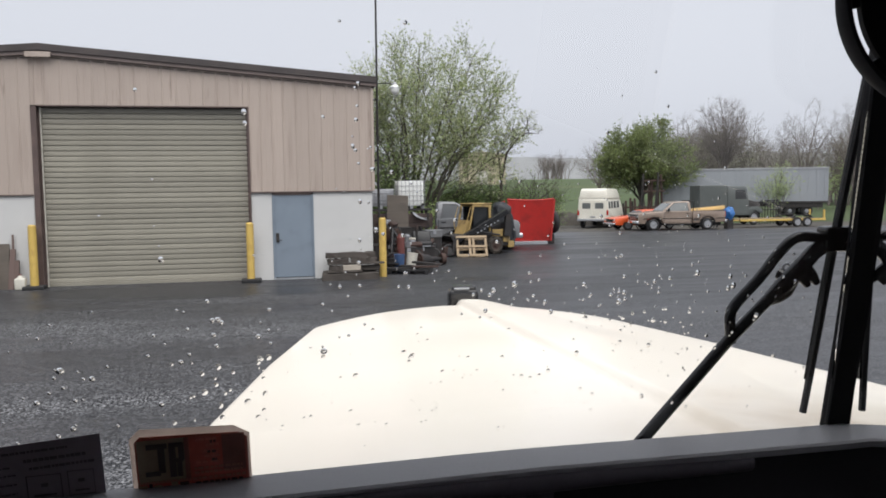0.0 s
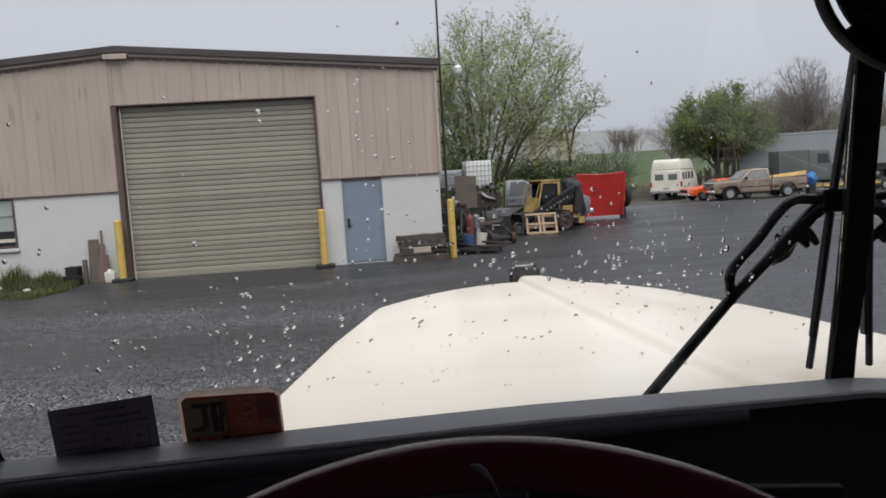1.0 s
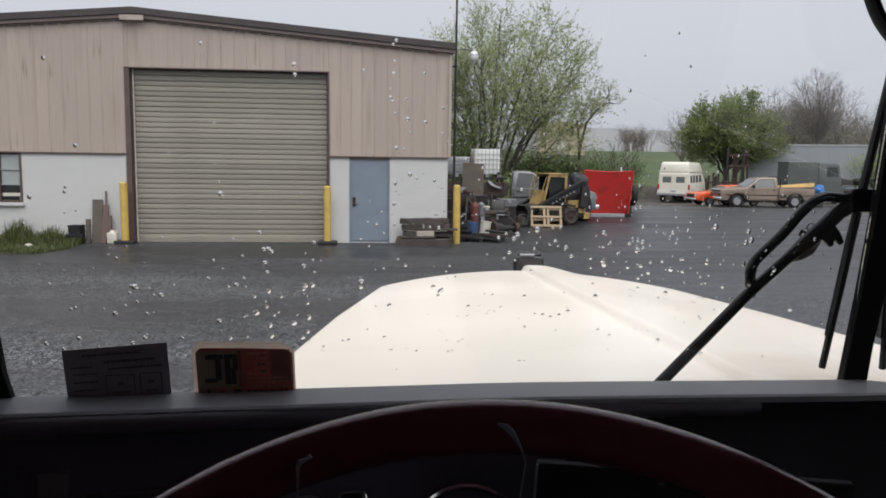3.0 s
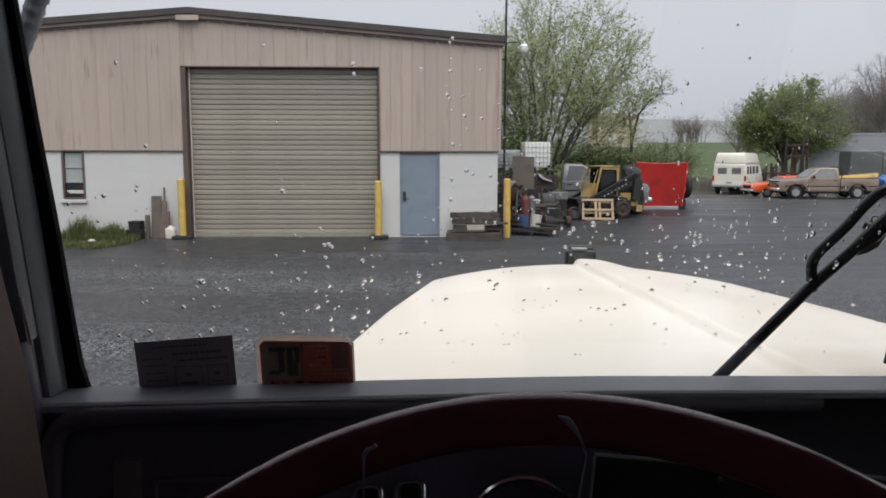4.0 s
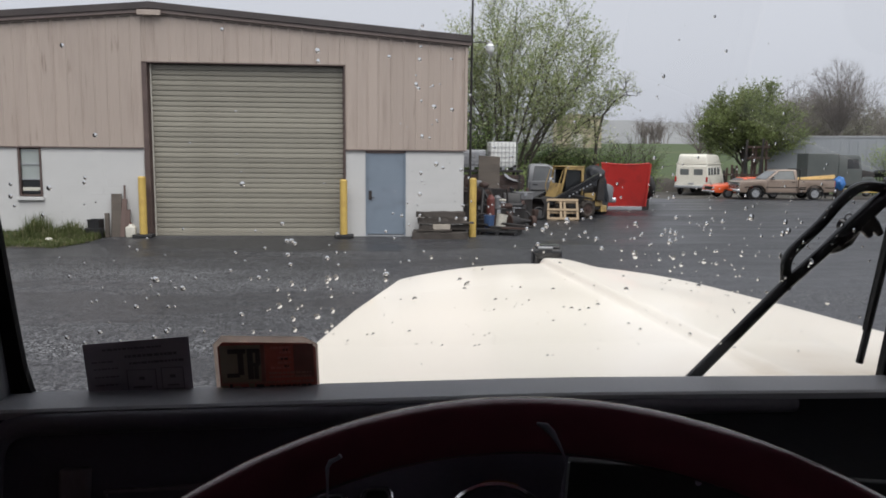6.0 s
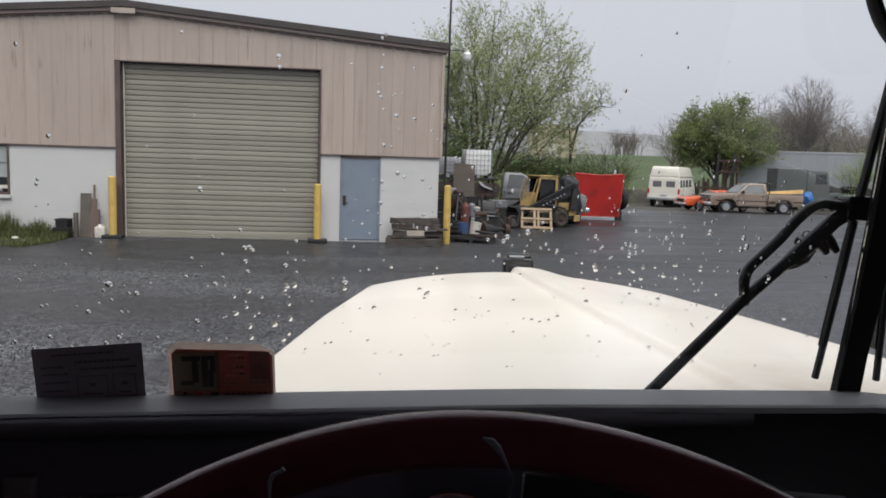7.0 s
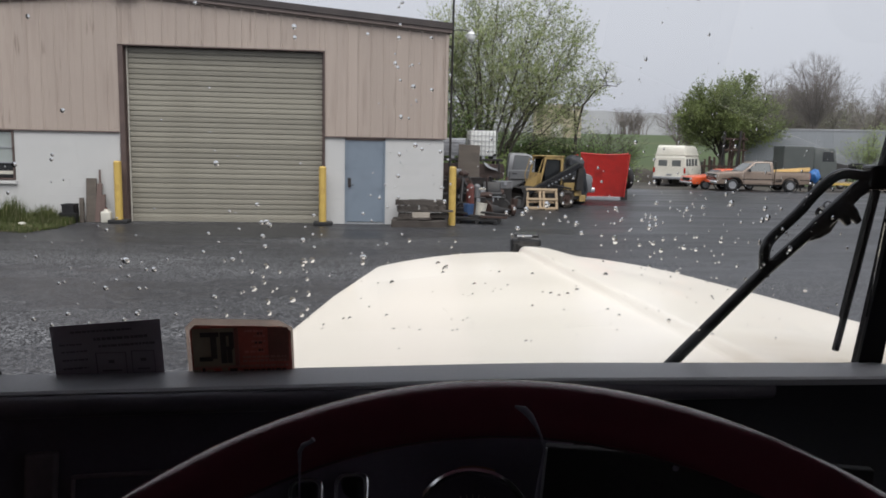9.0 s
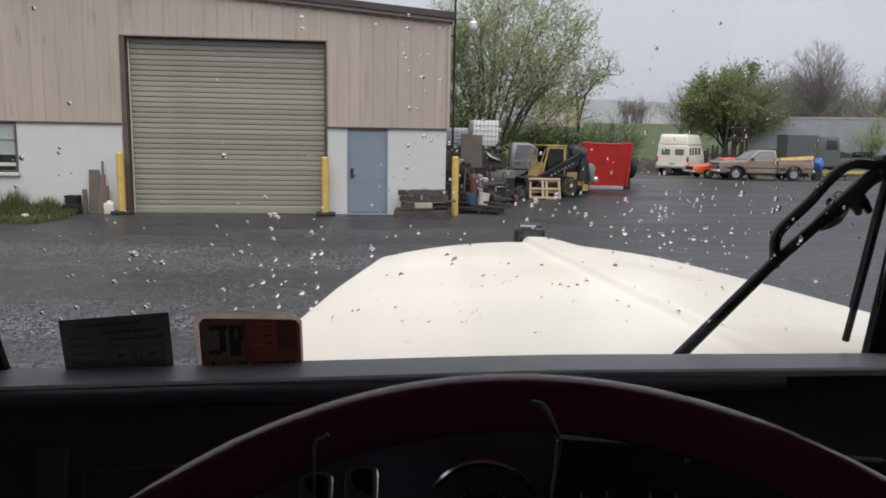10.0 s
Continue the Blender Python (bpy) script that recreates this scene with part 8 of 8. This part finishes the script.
# ---- trees and distance ----
def limb_mesh(rng, verts, faces, tips, p, d, length, r, depth, spread, droop, kids, twig_r, curve=0.18, seg=4, sides=5, low=0.3, inside=None):
    """Grows one limb as a tapered bent tube and its children from it; inside: the crown's outer form."""
    pts, dirs = [p], [d]
    n = seg if depth > 1 else 2
    for k in range(n):
        d = (d + Vector((rng.gauss(0, curve), rng.gauss(0, curve), rng.gauss(0, curve * 0.5) - droop)) * 0.6).normalized()
        p = p + d * (length / n)
        pts.append(p), dirs.append(d)
    if inside and depth <= 3 and not (inside(pts[-1]) and inside(pts[1])):
        return
    r_end = max(twig_r, r * 0.55)
    base = len(verts)
    ns = sides if depth > 1 else 3
    for k, (q, e) in enumerate(zip(pts, dirs)):
        side = e.orthogonal().normalized()
        up = e.cross(side)
        rr = r + (r_end - r) * k / n
        for j in range(ns):
            a = 2 * math.pi * j / ns
            verts.append(tuple(q + rr * (math.cos(a) * side + math.sin(a) * up)))
    for k in range(n):
        for j in range(ns):
            a, c = base + k * ns + j, base + k * ns + (j + 1) % ns
            faces.append((a, c, c + ns, a + ns))
    if depth <= 1:
        tips.append((pts[1], dirs[1])), tips.append((pts[-1], dirs[-1]))
        return
    if depth == 2:
        tips.append((pts[-1], dirs[-1]))
    for k in range(kids):
        t = rng.uniform(low, 1.0) if k else 1.0
        i = min(n, max(1, round(t * n)))
        e = dirs[i]
        side = Vector((rng.gauss(0, 1), rng.gauss(0, 1), rng.gauss(0.15, 0.6)))
        side = (side - e * side.dot(e)).normalized()
        s = spread * rng.uniform(0.55, 1.2) if k else spread * 0.35
        nd = (e * math.cos(s) + side * math.sin(s)).normalized()
        limb_mesh(rng, verts, faces, tips, pts[i], nd, length * rng.uniform(0.58, 0.80), r_end * rng.uniform(0.6, 0.85), depth - 1, spread, droop, kids, twig_r, curve, seg, sides, low, inside)


def leaves(rng, tips, per, size, scatter, keep=1.0):
    verts, faces = [], []
    for p, d in tips:
        if rng.random() > keep:
            continue
        for _ in range(per):
            c = p + Vector((rng.gauss(0, scatter), rng.gauss(0, scatter), rng.gauss(0, scatter * 0.8)))
            a = Vector((rng.gauss(0, 1), rng.gauss(0, 1), rng.gauss(0, 1))).normalized()
            b = a.orthogonal().normalized()
            s = size * rng.uniform(0.6, 1.3)
            i = len(verts)
            verts += [tuple(c - a * s), tuple(c + b * s * 0.5), tuple(c + a * s), tuple(c - b * s * 0.5)]
            faces.append((i, i + 1, i + 2, i + 3))
    return verts, faces


def tree(name, at, label, seed, stems, length, r, depth, spread, kids, droop=0.0, twig_r=0.006, leaf=None, category="tree", bark="bark", lean=0.3, curve=0.18, group="", low=0.3, inside=None):
    rng = random.Random(seed)
    at = (at[0], at[1], ground_height(at[0], at[1]))
    t = thing(name, Matrix.Translation(at), label, category, group)
    verts, faces, tips = [], [], []
    for k in range(stems):
        a = 2 * math.pi * (k + rng.random() * 0.6) / stems
        tilt = lean * rng.uniform(0.5, 1.2) if stems > 1 else lean * 0.2
        d = Vector((math.cos(a) * math.sin(tilt), math.sin(a) * math.sin(tilt), math.cos(tilt)))
        p = Vector((math.cos(a) * 0.12, math.sin(a) * 0.12, -0.05)) if stems > 1 else Vector((0, 0, -0.05))
        limb_mesh(rng, verts, faces, tips, p, d, length * rng.uniform(0.85, 1.1), r, depth, spread, droop, kids, twig_r, curve, 4, 5, low, inside)
    raw("trunk", verts, faces, bark, t, smooth=True)
    for per, size, scatter, keep, mname in leaf or ():
        v, f = leaves(rng, tips, per, size, scatter, keep)
        raw("crown", v, f, mname, t)
    return t


def limb(verts, faces, pts, r0, r1, sides):
    """One tapered limb through the points."""
    base = len(verts)
    n = len(pts) - 1
    for k, q in enumerate(pts):
        e = (pts[min(k + 1, n)] - pts[max(k - 1, 0)]).normalized()
        side = e.orthogonal().normalized()
        up = e.cross(side)
        rr = r0 + (r1 - r0) * k / n
        for c in range(sides):
            a = 2 * math.pi * c / sides
            verts.append(tuple(q + rr * (math.cos(a) * side + math.sin(a) * up)))
    for k in range(n):
        for c in range(sides):
            a, d = base + k * sides + c, base + k * sides + (c + 1) % sides
            faces.append((a, d, d + sides, a + sides))


def grow_line(rng, p, d, length, n, wander, rise):
    pts, dirs = [p], [d]
    for _ in range(n):
        d = (d + Vector((rng.gauss(0, wander), rng.gauss(0, wander), rng.gauss(0, wander * 0.5) + rise))).normalized()
        p = p + d * (length / n)
        pts.append(p), dirs.append(d)
    return pts, dirs


def branch_off(rng, e, angle):
    side = Vector((rng.gauss(0, 1), rng.gauss(0, 1), rng.gauss(0.1, 0.5)))
    side = (side - e * side.dot(e)).normalized()
    return (e * math.cos(angle) + side * math.sin(angle)).normalized()


def leaf_spray(rng, out, pts, n, size, gap):
    """Young leaves along the outer part of a twig, pointing outwards."""
    for _ in range(n):
        u = rng.uniform(0.15, 1.05) * (len(pts) - 1)
        i = min(len(pts) - 2, int(u))
        e = (pts[i + 1] - pts[i]).normalized()
        c = pts[i].lerp(pts[i + 1], u - i) + Vector((rng.gauss(0, gap), rng.gauss(0, gap), rng.gauss(0, gap)))
        a = (e + Vector((rng.gauss(0, 0.9), rng.gauss(0, 0.9), rng.gauss(0.1, 0.8)))).normalized()
        b = a.cross(Vector((rng.gauss(0, 1), rng.gauss(0, 1), rng.gauss(0, 1)))).normalized()
        s_ = size * rng.uniform(0.55, 1.3)
        verts, faces = out[rng.choice((0, 0, 0, 1, 1, 1, 2))]
        k = len(verts)
        verts += [tuple(c), tuple(c + a * s_ * 0.9 + b * s_ * 0.42), tuple(c + a * s_ * 2.0), tuple(c + a * s_ * 0.9 - b * s_ * 0.42)]
        faces.append((k, k + 1, k + 2, k + 3))


def fan_tree(at, label, seed, stems, shape, r, inside, leaf_mats, size, leaf_n, first=0.25, nodes=11, bark="bark", side=4, twig_n=2, reach=1.0, fork=0.0, group=""):
    """A tree whose stems fan out from its foot, with side branches, twigs and sprays of leaves. shape: the crown's middle (x, z) and its three radii."""
    rng = random.Random(seed)
    t = thing("tree", Matrix.Translation((at[0], at[1], ground_height(*at))), label, "tree", group)
    verts, faces = [], []
    crown = [([], []) for _ in leaf_mats]
    if fork:
        limb(verts, faces, [Vector((0.05 * math.sin(2 * z_), 0, z_)) for z_ in (-0.1, fork * 0.35, fork * 0.7, fork, fork * 1.25)], r * 2.1, r * 0.9, 8)
    cx, cz, rx, ry, rz = shape
    for k in range(stems):
        a = 2.39996 * k + rng.uniform(-0.3, 0.3)
        up = math.asin(min(0.99, max(-0.3, -0.15 + 1.1 * (k + 0.5) / stems)))
        goal = Vector((cx + rx * math.cos(up) * math.cos(a), ry * math.cos(up) * math.sin(a), cz + rz * math.sin(up)))
        foot = Vector((0, 0, fork * rng.uniform(0.8, 1.2))) if fork else Vector((0.20 * math.cos(a), 0.20 * math.sin(a), -0.1))
        knee = foot.lerp(goal, 0.45) + Vector((-0.10 * (goal.x - foot.x), -0.10 * goal.y, 0.10 * goal.z))
        pts = []
        for i in range(nodes + 1):
            u = i / nodes
            q = (1 - u) ** 2 * foot + 2 * u * (1 - u) * knee + u * u * goal
            pts.append(q + Vector((rng.gauss(0, 0.05), rng.gauss(0, 0.05), 0)) * (u > 0))
        last = next((i for i, q in enumerate(pts) if i > nodes * 0.5 and not inside(q)), nodes)
        limb(verts, faces, pts[:last + 1], r * rng.uniform(0.6, 1.15) * (0.55 + 0.45 * goal.z / (cz + rz)), 0.009, 6)
        for i in range(max(1, int(nodes * first)), last + 1):
            u = i / nodes
            e = (pts[min(i + 1, nodes)] - pts[i - 1]).normalized()
            for _ in range(side):
                bd = branch_off(rng, e, rng.uniform(0.45, 1.0))
                bp, bdirs = grow_line(rng, pts[i], bd, reach * (0.8 + 1.2 * (1 - u)) * rng.uniform(0.6, 1.2), 6, 0.075, 0.045)
                end = next((m for m, q in enumerate(bp) if m > 0 and not inside(q)), 6)
                if end < 2:
                    continue
                limb(verts, faces, bp[:end + 1], 0.018 * (1.4 - 0.8 * u), 0.005, 4)
                leaf_spray(rng, crown, bp[max(0, end - 2):end + 1], leaf_n, size, 0.04)
                for m in range(1, end + 1):
                    for _ in range(twig_n + (m == end)):
                        td = branch_off(rng, bdirs[m], rng.uniform(0.4, 1.0))
                        tp, _d = grow_line(rng, bp[m], td, rng.uniform(0.35, 0.85) * reach, 3, 0.12, 0.05)
                        limb(verts, faces, tp, 0.0048, 0.0025, 3)
                        leaf_spray(rng, crown, tp, leaf_n, size, 0.04)
    raw("trunk", verts, faces, bark, t, smooth=True)
    for (v, f), mname in zip(crown, leaf_mats):
        raw("crown", v, f, mname, t)
    return t


# the large young tree behind the scrap heap
fan_tree((5.55, 38.2), "tall many-stemmed tree with sparse fresh leaves and blossom", 11, 15, (1.10, 5.1, 3.55, 2.7, 4.3), 0.125,
         lambda p: ((p.x - 1.10) / 3.75) ** 2 + (p.y / 2.9) ** 2 + ((p.z - 5.2) / (4.15 if p.z > 5.2 else 4.4)) ** 2 < 1 + 0.30 * noise.noise(p * 0.9),
         ("leaf_mid", "leaf", "leaf_pale"), 0.060, 8, side=3, bark="bark_tree", first=0.42, nodes=12, reach=1.45)
# undergrowth at its foot
for k, (x, y, h, m1) in enumerate(((4.2, 37.0, 1.3, "leaf_deep"), (5.6, 36.6, 1.0, "leaf"), (3.2, 38.5, 2.4, "leaf_deep"), (8.3, 37.6, 1.0, "leaf_deep"), (10.6, 38.9, 1.3, "leaf_deep"), (12.0, 39.8, 0.9, "leaf"), (2.6, 36.0, 1.5, "leaf_deep"), (9.4, 39.5, 1.1, "leaf"), (11.2, 40.5, 1.2, "leaf_deep"))):
    tree("bush", (x, y, 0), "rough green bush at the edge of the yard", 40 + k, 7, h, 0.02, 3, 0.7, 4, 0.0, 0.004, ((5, 0.06, 0.16, 1.0, m1),), "bush", lean=0.7, group="bushes behind the scrap")
def crooked_tree(at):
    rng = random.Random(61)
    t = thing("tree", Matrix.Translation((at[0], at[1], ground_height(*at))), "thin crooked tree with few small buds", "tree")
    stem = [(0, 0, -0.1), (0.02, 0, 1.6), (0.10, 0.05, 3.0), (0.38, 0.1, 4.15), (0.85, 0.05, 4.75), (1.35, 0, 5.10), (1.95, 0.1, 5.05)]
    fork = [(0.09, 0.05, 2.9), (0.02, 0.1, 3.5), (-0.06, 0.1, 4.2)]
    part("trunk", tube(stem, [0.10, 0.085, 0.070, 0.050, 0.036, 0.022, 0.010], 8), "bark", t, smooth=True)
    part("limb", tube(fork, [0.075, 0.05, 0.02], 7), "bark", t, smooth=True)
    verts, faces, tips = [], [], []
    for line, n, size in ((stem[2:], 15, 0.75), (fork, 9, 0.6)):
        for k in range(n):
            u = (k + rng.random()) / n * (len(line) - 1)
            i = min(len(line) - 2, int(u))
            p = Vector(line[i]).lerp(Vector(line[i + 1]), u - i)
            d = Vector((rng.gauss(0, 0.8), rng.gauss(0, 0.8), rng.gauss(0.5, 0.5))).normalized()
            limb_mesh(rng, verts, faces, tips, p, d, size * rng.uniform(0.6, 1.3), 0.016, 3, 0.6, 0.0, 4, 0.006, 0.25, 4, 4)
    raw("twigs", verts, faces, "bark", t)
    v, f = leaves(rng, tips, 2, 0.045, 0.08, 0.7)
    raw("buds", v, f, "leaf_mid", t)


crooked_tree((9.75, 38.4))
for k, (x, y, h) in enumerate(((2.7, 37.2, 1.9), (3.9, 37.6, 1.7), (5.0, 39.4, 1.7), (7.3, 39.0, 1.3), (8.4, 39.6, 1.1))):
    tree("bush", (x, y, 0), "dense dark green bush behind the tote tanks", 160 + k, 10, h, 0.022, 4, 0.6, 4, 0.0, 0.005, ((2, 0.07, 0.14, 0.9, "leaf_deep"), (1, 0.06, 0.16, 0.5, "leaf")), "bush", lean=0.55, group="bushes behind the scrap")
for k, (x, y, h) in enumerate(((9.3, 39.2, 1.3), (10.6, 39.6, 1.5), (11.6, 40.2, 1.4), (12.6, 41.2, 1.1), (7.6, 40.2, 1.2))):
    tree("bush", (x, y, 0), "half-bare brown bush at the edge of the field", 140 + k, 9, h, 0.022, 4, 0.6, 4, 0.0, 0.006, ((1, 0.05, 0.12, 0.8, "leaf_deep"),), "bush", lean=0.6, group="bushes behind the scrap")
# green tree behind the van and cars
CROWN_X = [-3.5, -3.1, -2.2, -0.9, 0.8, 1.6, 2.0, 2.4, 3.2, 3.9, 4.2]
CROWN_Z = [4.2, 4.9, 6.0, 7.2, 7.7, 8.2, 7.3, 6.5, 5.7, 4.9, 4.2]


def in_green_crown(p):
    """Stepped, one-sided outline with a point over the trunk."""
    top = float(np.interp(p.x + 0.5 * noise.noise(p * 0.9), CROWN_X, CROWN_Z, 0.0, 0.0)) + 1.0 * noise.noise(p * 0.8 + Vector((4, 0, 0)))
    return 2.5 < p.z < top and abs(p.y) < 3.0


fan_tree((28.5, 62.5), "broad fresh green tree behind the parked cars", 72, 13, (0.3, 4.5, 3.8, 2.6, 3.8), 0.11, in_green_crown,
         ("leaf_spring", "leaf_spring", "leaf"), 0.10, 6, first=0.22, nodes=10, reach=1.35, fork=1.9)
tree("sapling", (37.7, 57.5, 0), "slender sapling with light green leaves", 73, 5, 2.1, 0.03, 3, 0.40, 6, -0.05, 0.006, ((5, 0.08, 0.22, 1.0, "leaf"),), "sapling", lean=0.25)
# bare trees over the trailer
BARE = "bare trees behind the trailer"
fan_tree((40.7, 70.0), "tall bare tree with a rounded fan of twigs", 81, 20, (-0.3, 7.4, 2.3, 2.2, 3.7), 0.085, lambda p: ((p.x + 0.3) / 2.5) ** 2 + (p.y / 2.4) ** 2 + ((p.z - 7.4) / 3.9) ** 2 < 1 + 0.2 * noise.noise(p), ("leaf_dim", "bark_grey", "bark_grey"), 0.03, 1, first=0.3, nodes=9, bark="bark_grey", side=3, fork=3.6, group=BARE)
for k, (x, y, cx, cz, rx, rz, seed) in enumerate(((46.6, 70.0, -0.4, 5.6, 2.6, 2.9, 83), (49.8, 71.0, 0.5, 6.6, 3.0, 4.0, 84), (53.2, 68.0, -0.5, 6.6, 3.0, 3.9, 85), (57.5, 72.0, 0.0, 6.9, 3.3, 4.2, 86), (29.6, 74.0, 0.0, 4.4, 1.9, 2.4, 87), (31.2, 75.5, 0.0, 4.6, 1.8, 2.4, 88), (36.3, 71.5, 0.0, 6.1, 2.3, 3.1, 89))):
    fan_tree((x, y), "bare grey tree with crooked spreading limbs", seed, 9, (cx, cz, rx, 2.3, rz), 0.09, lambda p: p.z > 1.5, ("leaf_dim", "bark_grey", "leaf_dim"), 0.05, 1, first=0.3, nodes=8, bark="bark_grey", side=2, twig_n=1, fork=2.4, reach=1.2, group=BARE)


def woodland(name, spots, seed, label, bark, height, depth=4, leafy=None, kids=4):
    """A wood grown tree by tree, joined into one mass."""
    rng = random.Random(seed)
    verts, faces, tips = [], [], []
    for x, y in spots:
        h = height * rng.uniform(0.75, 1.2)
        limb_mesh(rng, verts, faces, tips, Vector((x, y, ground_height(x, y) - 0.1)), Vector((rng.gauss(0, 0.06), rng.gauss(0, 0.06), 1)).normalized(), h * 0.38, h * 0.016, depth, 0.55, -0.02, kids, h * 0.0012, 0.2, 3, 4)
    ob = raw(name, verts, faces, bark)
    if leafy:
        per, size, scatter, keep, mname = leafy
        v, f = leaves(rng, tips, per, size, scatter, keep)
        raw("crown", v, f, mname, ob)
    return tagged(ob, label, "woods", kind="stuff")


rng = random.Random(9)
woodland("near_woods", [(38.0 + 0.26 * k, rng.uniform(77, 84)) for k in range(36)] + [(47 + 26 * rng.random(), rng.uniform(80, 98)) for _ in range(56)], 14, "grey-brown leafless wood behind the trailer", "bark_grey", 8.5, 5, (2, 0.08, 0.35, 0.8, "leaf_dim"))
woodland("green_woods", [(rng.uniform(54, 110), rng.uniform(72, 90)) for _ in range(30)], 16, "wood edge just coming into leaf", "bark_grey", 6.0, 4, (4, 0.12, 0.3, 1.0, "leaf"))
woodland("hedge", [(17 + 9 * rng.random() + 0.15 * k, 76 + rng.uniform(-3, 3)) for k in range(14)], 17, "dark hedge of brush along the field", "bark", 2.4, 4, (3, 0.09, 0.25, 1.0, "leaf_deep"))
woodland("far_woods", [(rng.uniform(99.5, 108.5), rng.uniform(292, 306)) for _ in range(46)], 18, "distant bare grove on the crest of the field", "bark_grey", 10.5, 4)
# far ridge backdrop, with the wet air's haze painted in as glow
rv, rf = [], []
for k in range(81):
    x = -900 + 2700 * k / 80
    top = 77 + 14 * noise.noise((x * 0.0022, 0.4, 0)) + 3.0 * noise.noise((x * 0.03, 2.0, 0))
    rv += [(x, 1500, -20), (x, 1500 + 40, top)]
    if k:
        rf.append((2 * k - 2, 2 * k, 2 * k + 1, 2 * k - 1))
tagged(raw("backdrop", rv, rf, "ridge", smooth=True), "wooded ridge backdrop, the haze of distance painted in as pale glow", "ridge", kind="structure")

# pale hall beyond the field
hall = thing("distant_hall", pose(50.2, 203, ground_height(50, 196) - 0.3, 0, 0, -14), "pale yellow hall beyond the field", "building")
part("wall", box(-6, 6, -8, 8, 0, 7.7, 0.05), "tan_wall", hall)
part("roof", prism([(-6.3, 7.6), (6.3, 7.6), (6.3, 8.0), (0, 8.7), (-6.3, 8.0)], -8.3, 8.3, "y"), "tan_wall", hall)
part("door", box(-1.5, 1.5, -8.06, -7.98, 0, 3.6, 0.01), "off_white", hall)

# ---- painted concrete blocks of the lower wall ----
bm = box(-0.1993, 0.1993, 0, 0.03, 0.0006, 0.1994, 0.0009, seg=1)
block_mesh = bpy.data.meshes.new("block")
bm.to_mesh(block_mesh)
bm.free()
block_mesh.materials.append(M["block"])
rng = random.Random(3)
for x0, x1 in ((WX0, -8.72), (-8.72, -8.15), (-8.15, -5.77), (-0.955, -0.48), (0.515, WX1)):
    for c in range(11):
        z = 0.015 + 0.2 * c
        if z + 0.19 > 2.13 or (x0 == -8.72 and z + 0.2 > 0.90):
            continue
        x = x0 - (0.2 if c % 2 else 0.0)
        while x < x1 - 0.02:
            a, e = max(x, x0), min(x + 0.4, x1)
            if e - a > 0.03:
                share("block", block_mesh, wall_front, Matrix.Translation(((a + e) / 2, WALL - 0.004 + rng.uniform(-0.0003, 0.0003), z)) @ Matrix.Diagonal(((e - a) / 0.4, 1, 1, 1)))
            x += 0.4
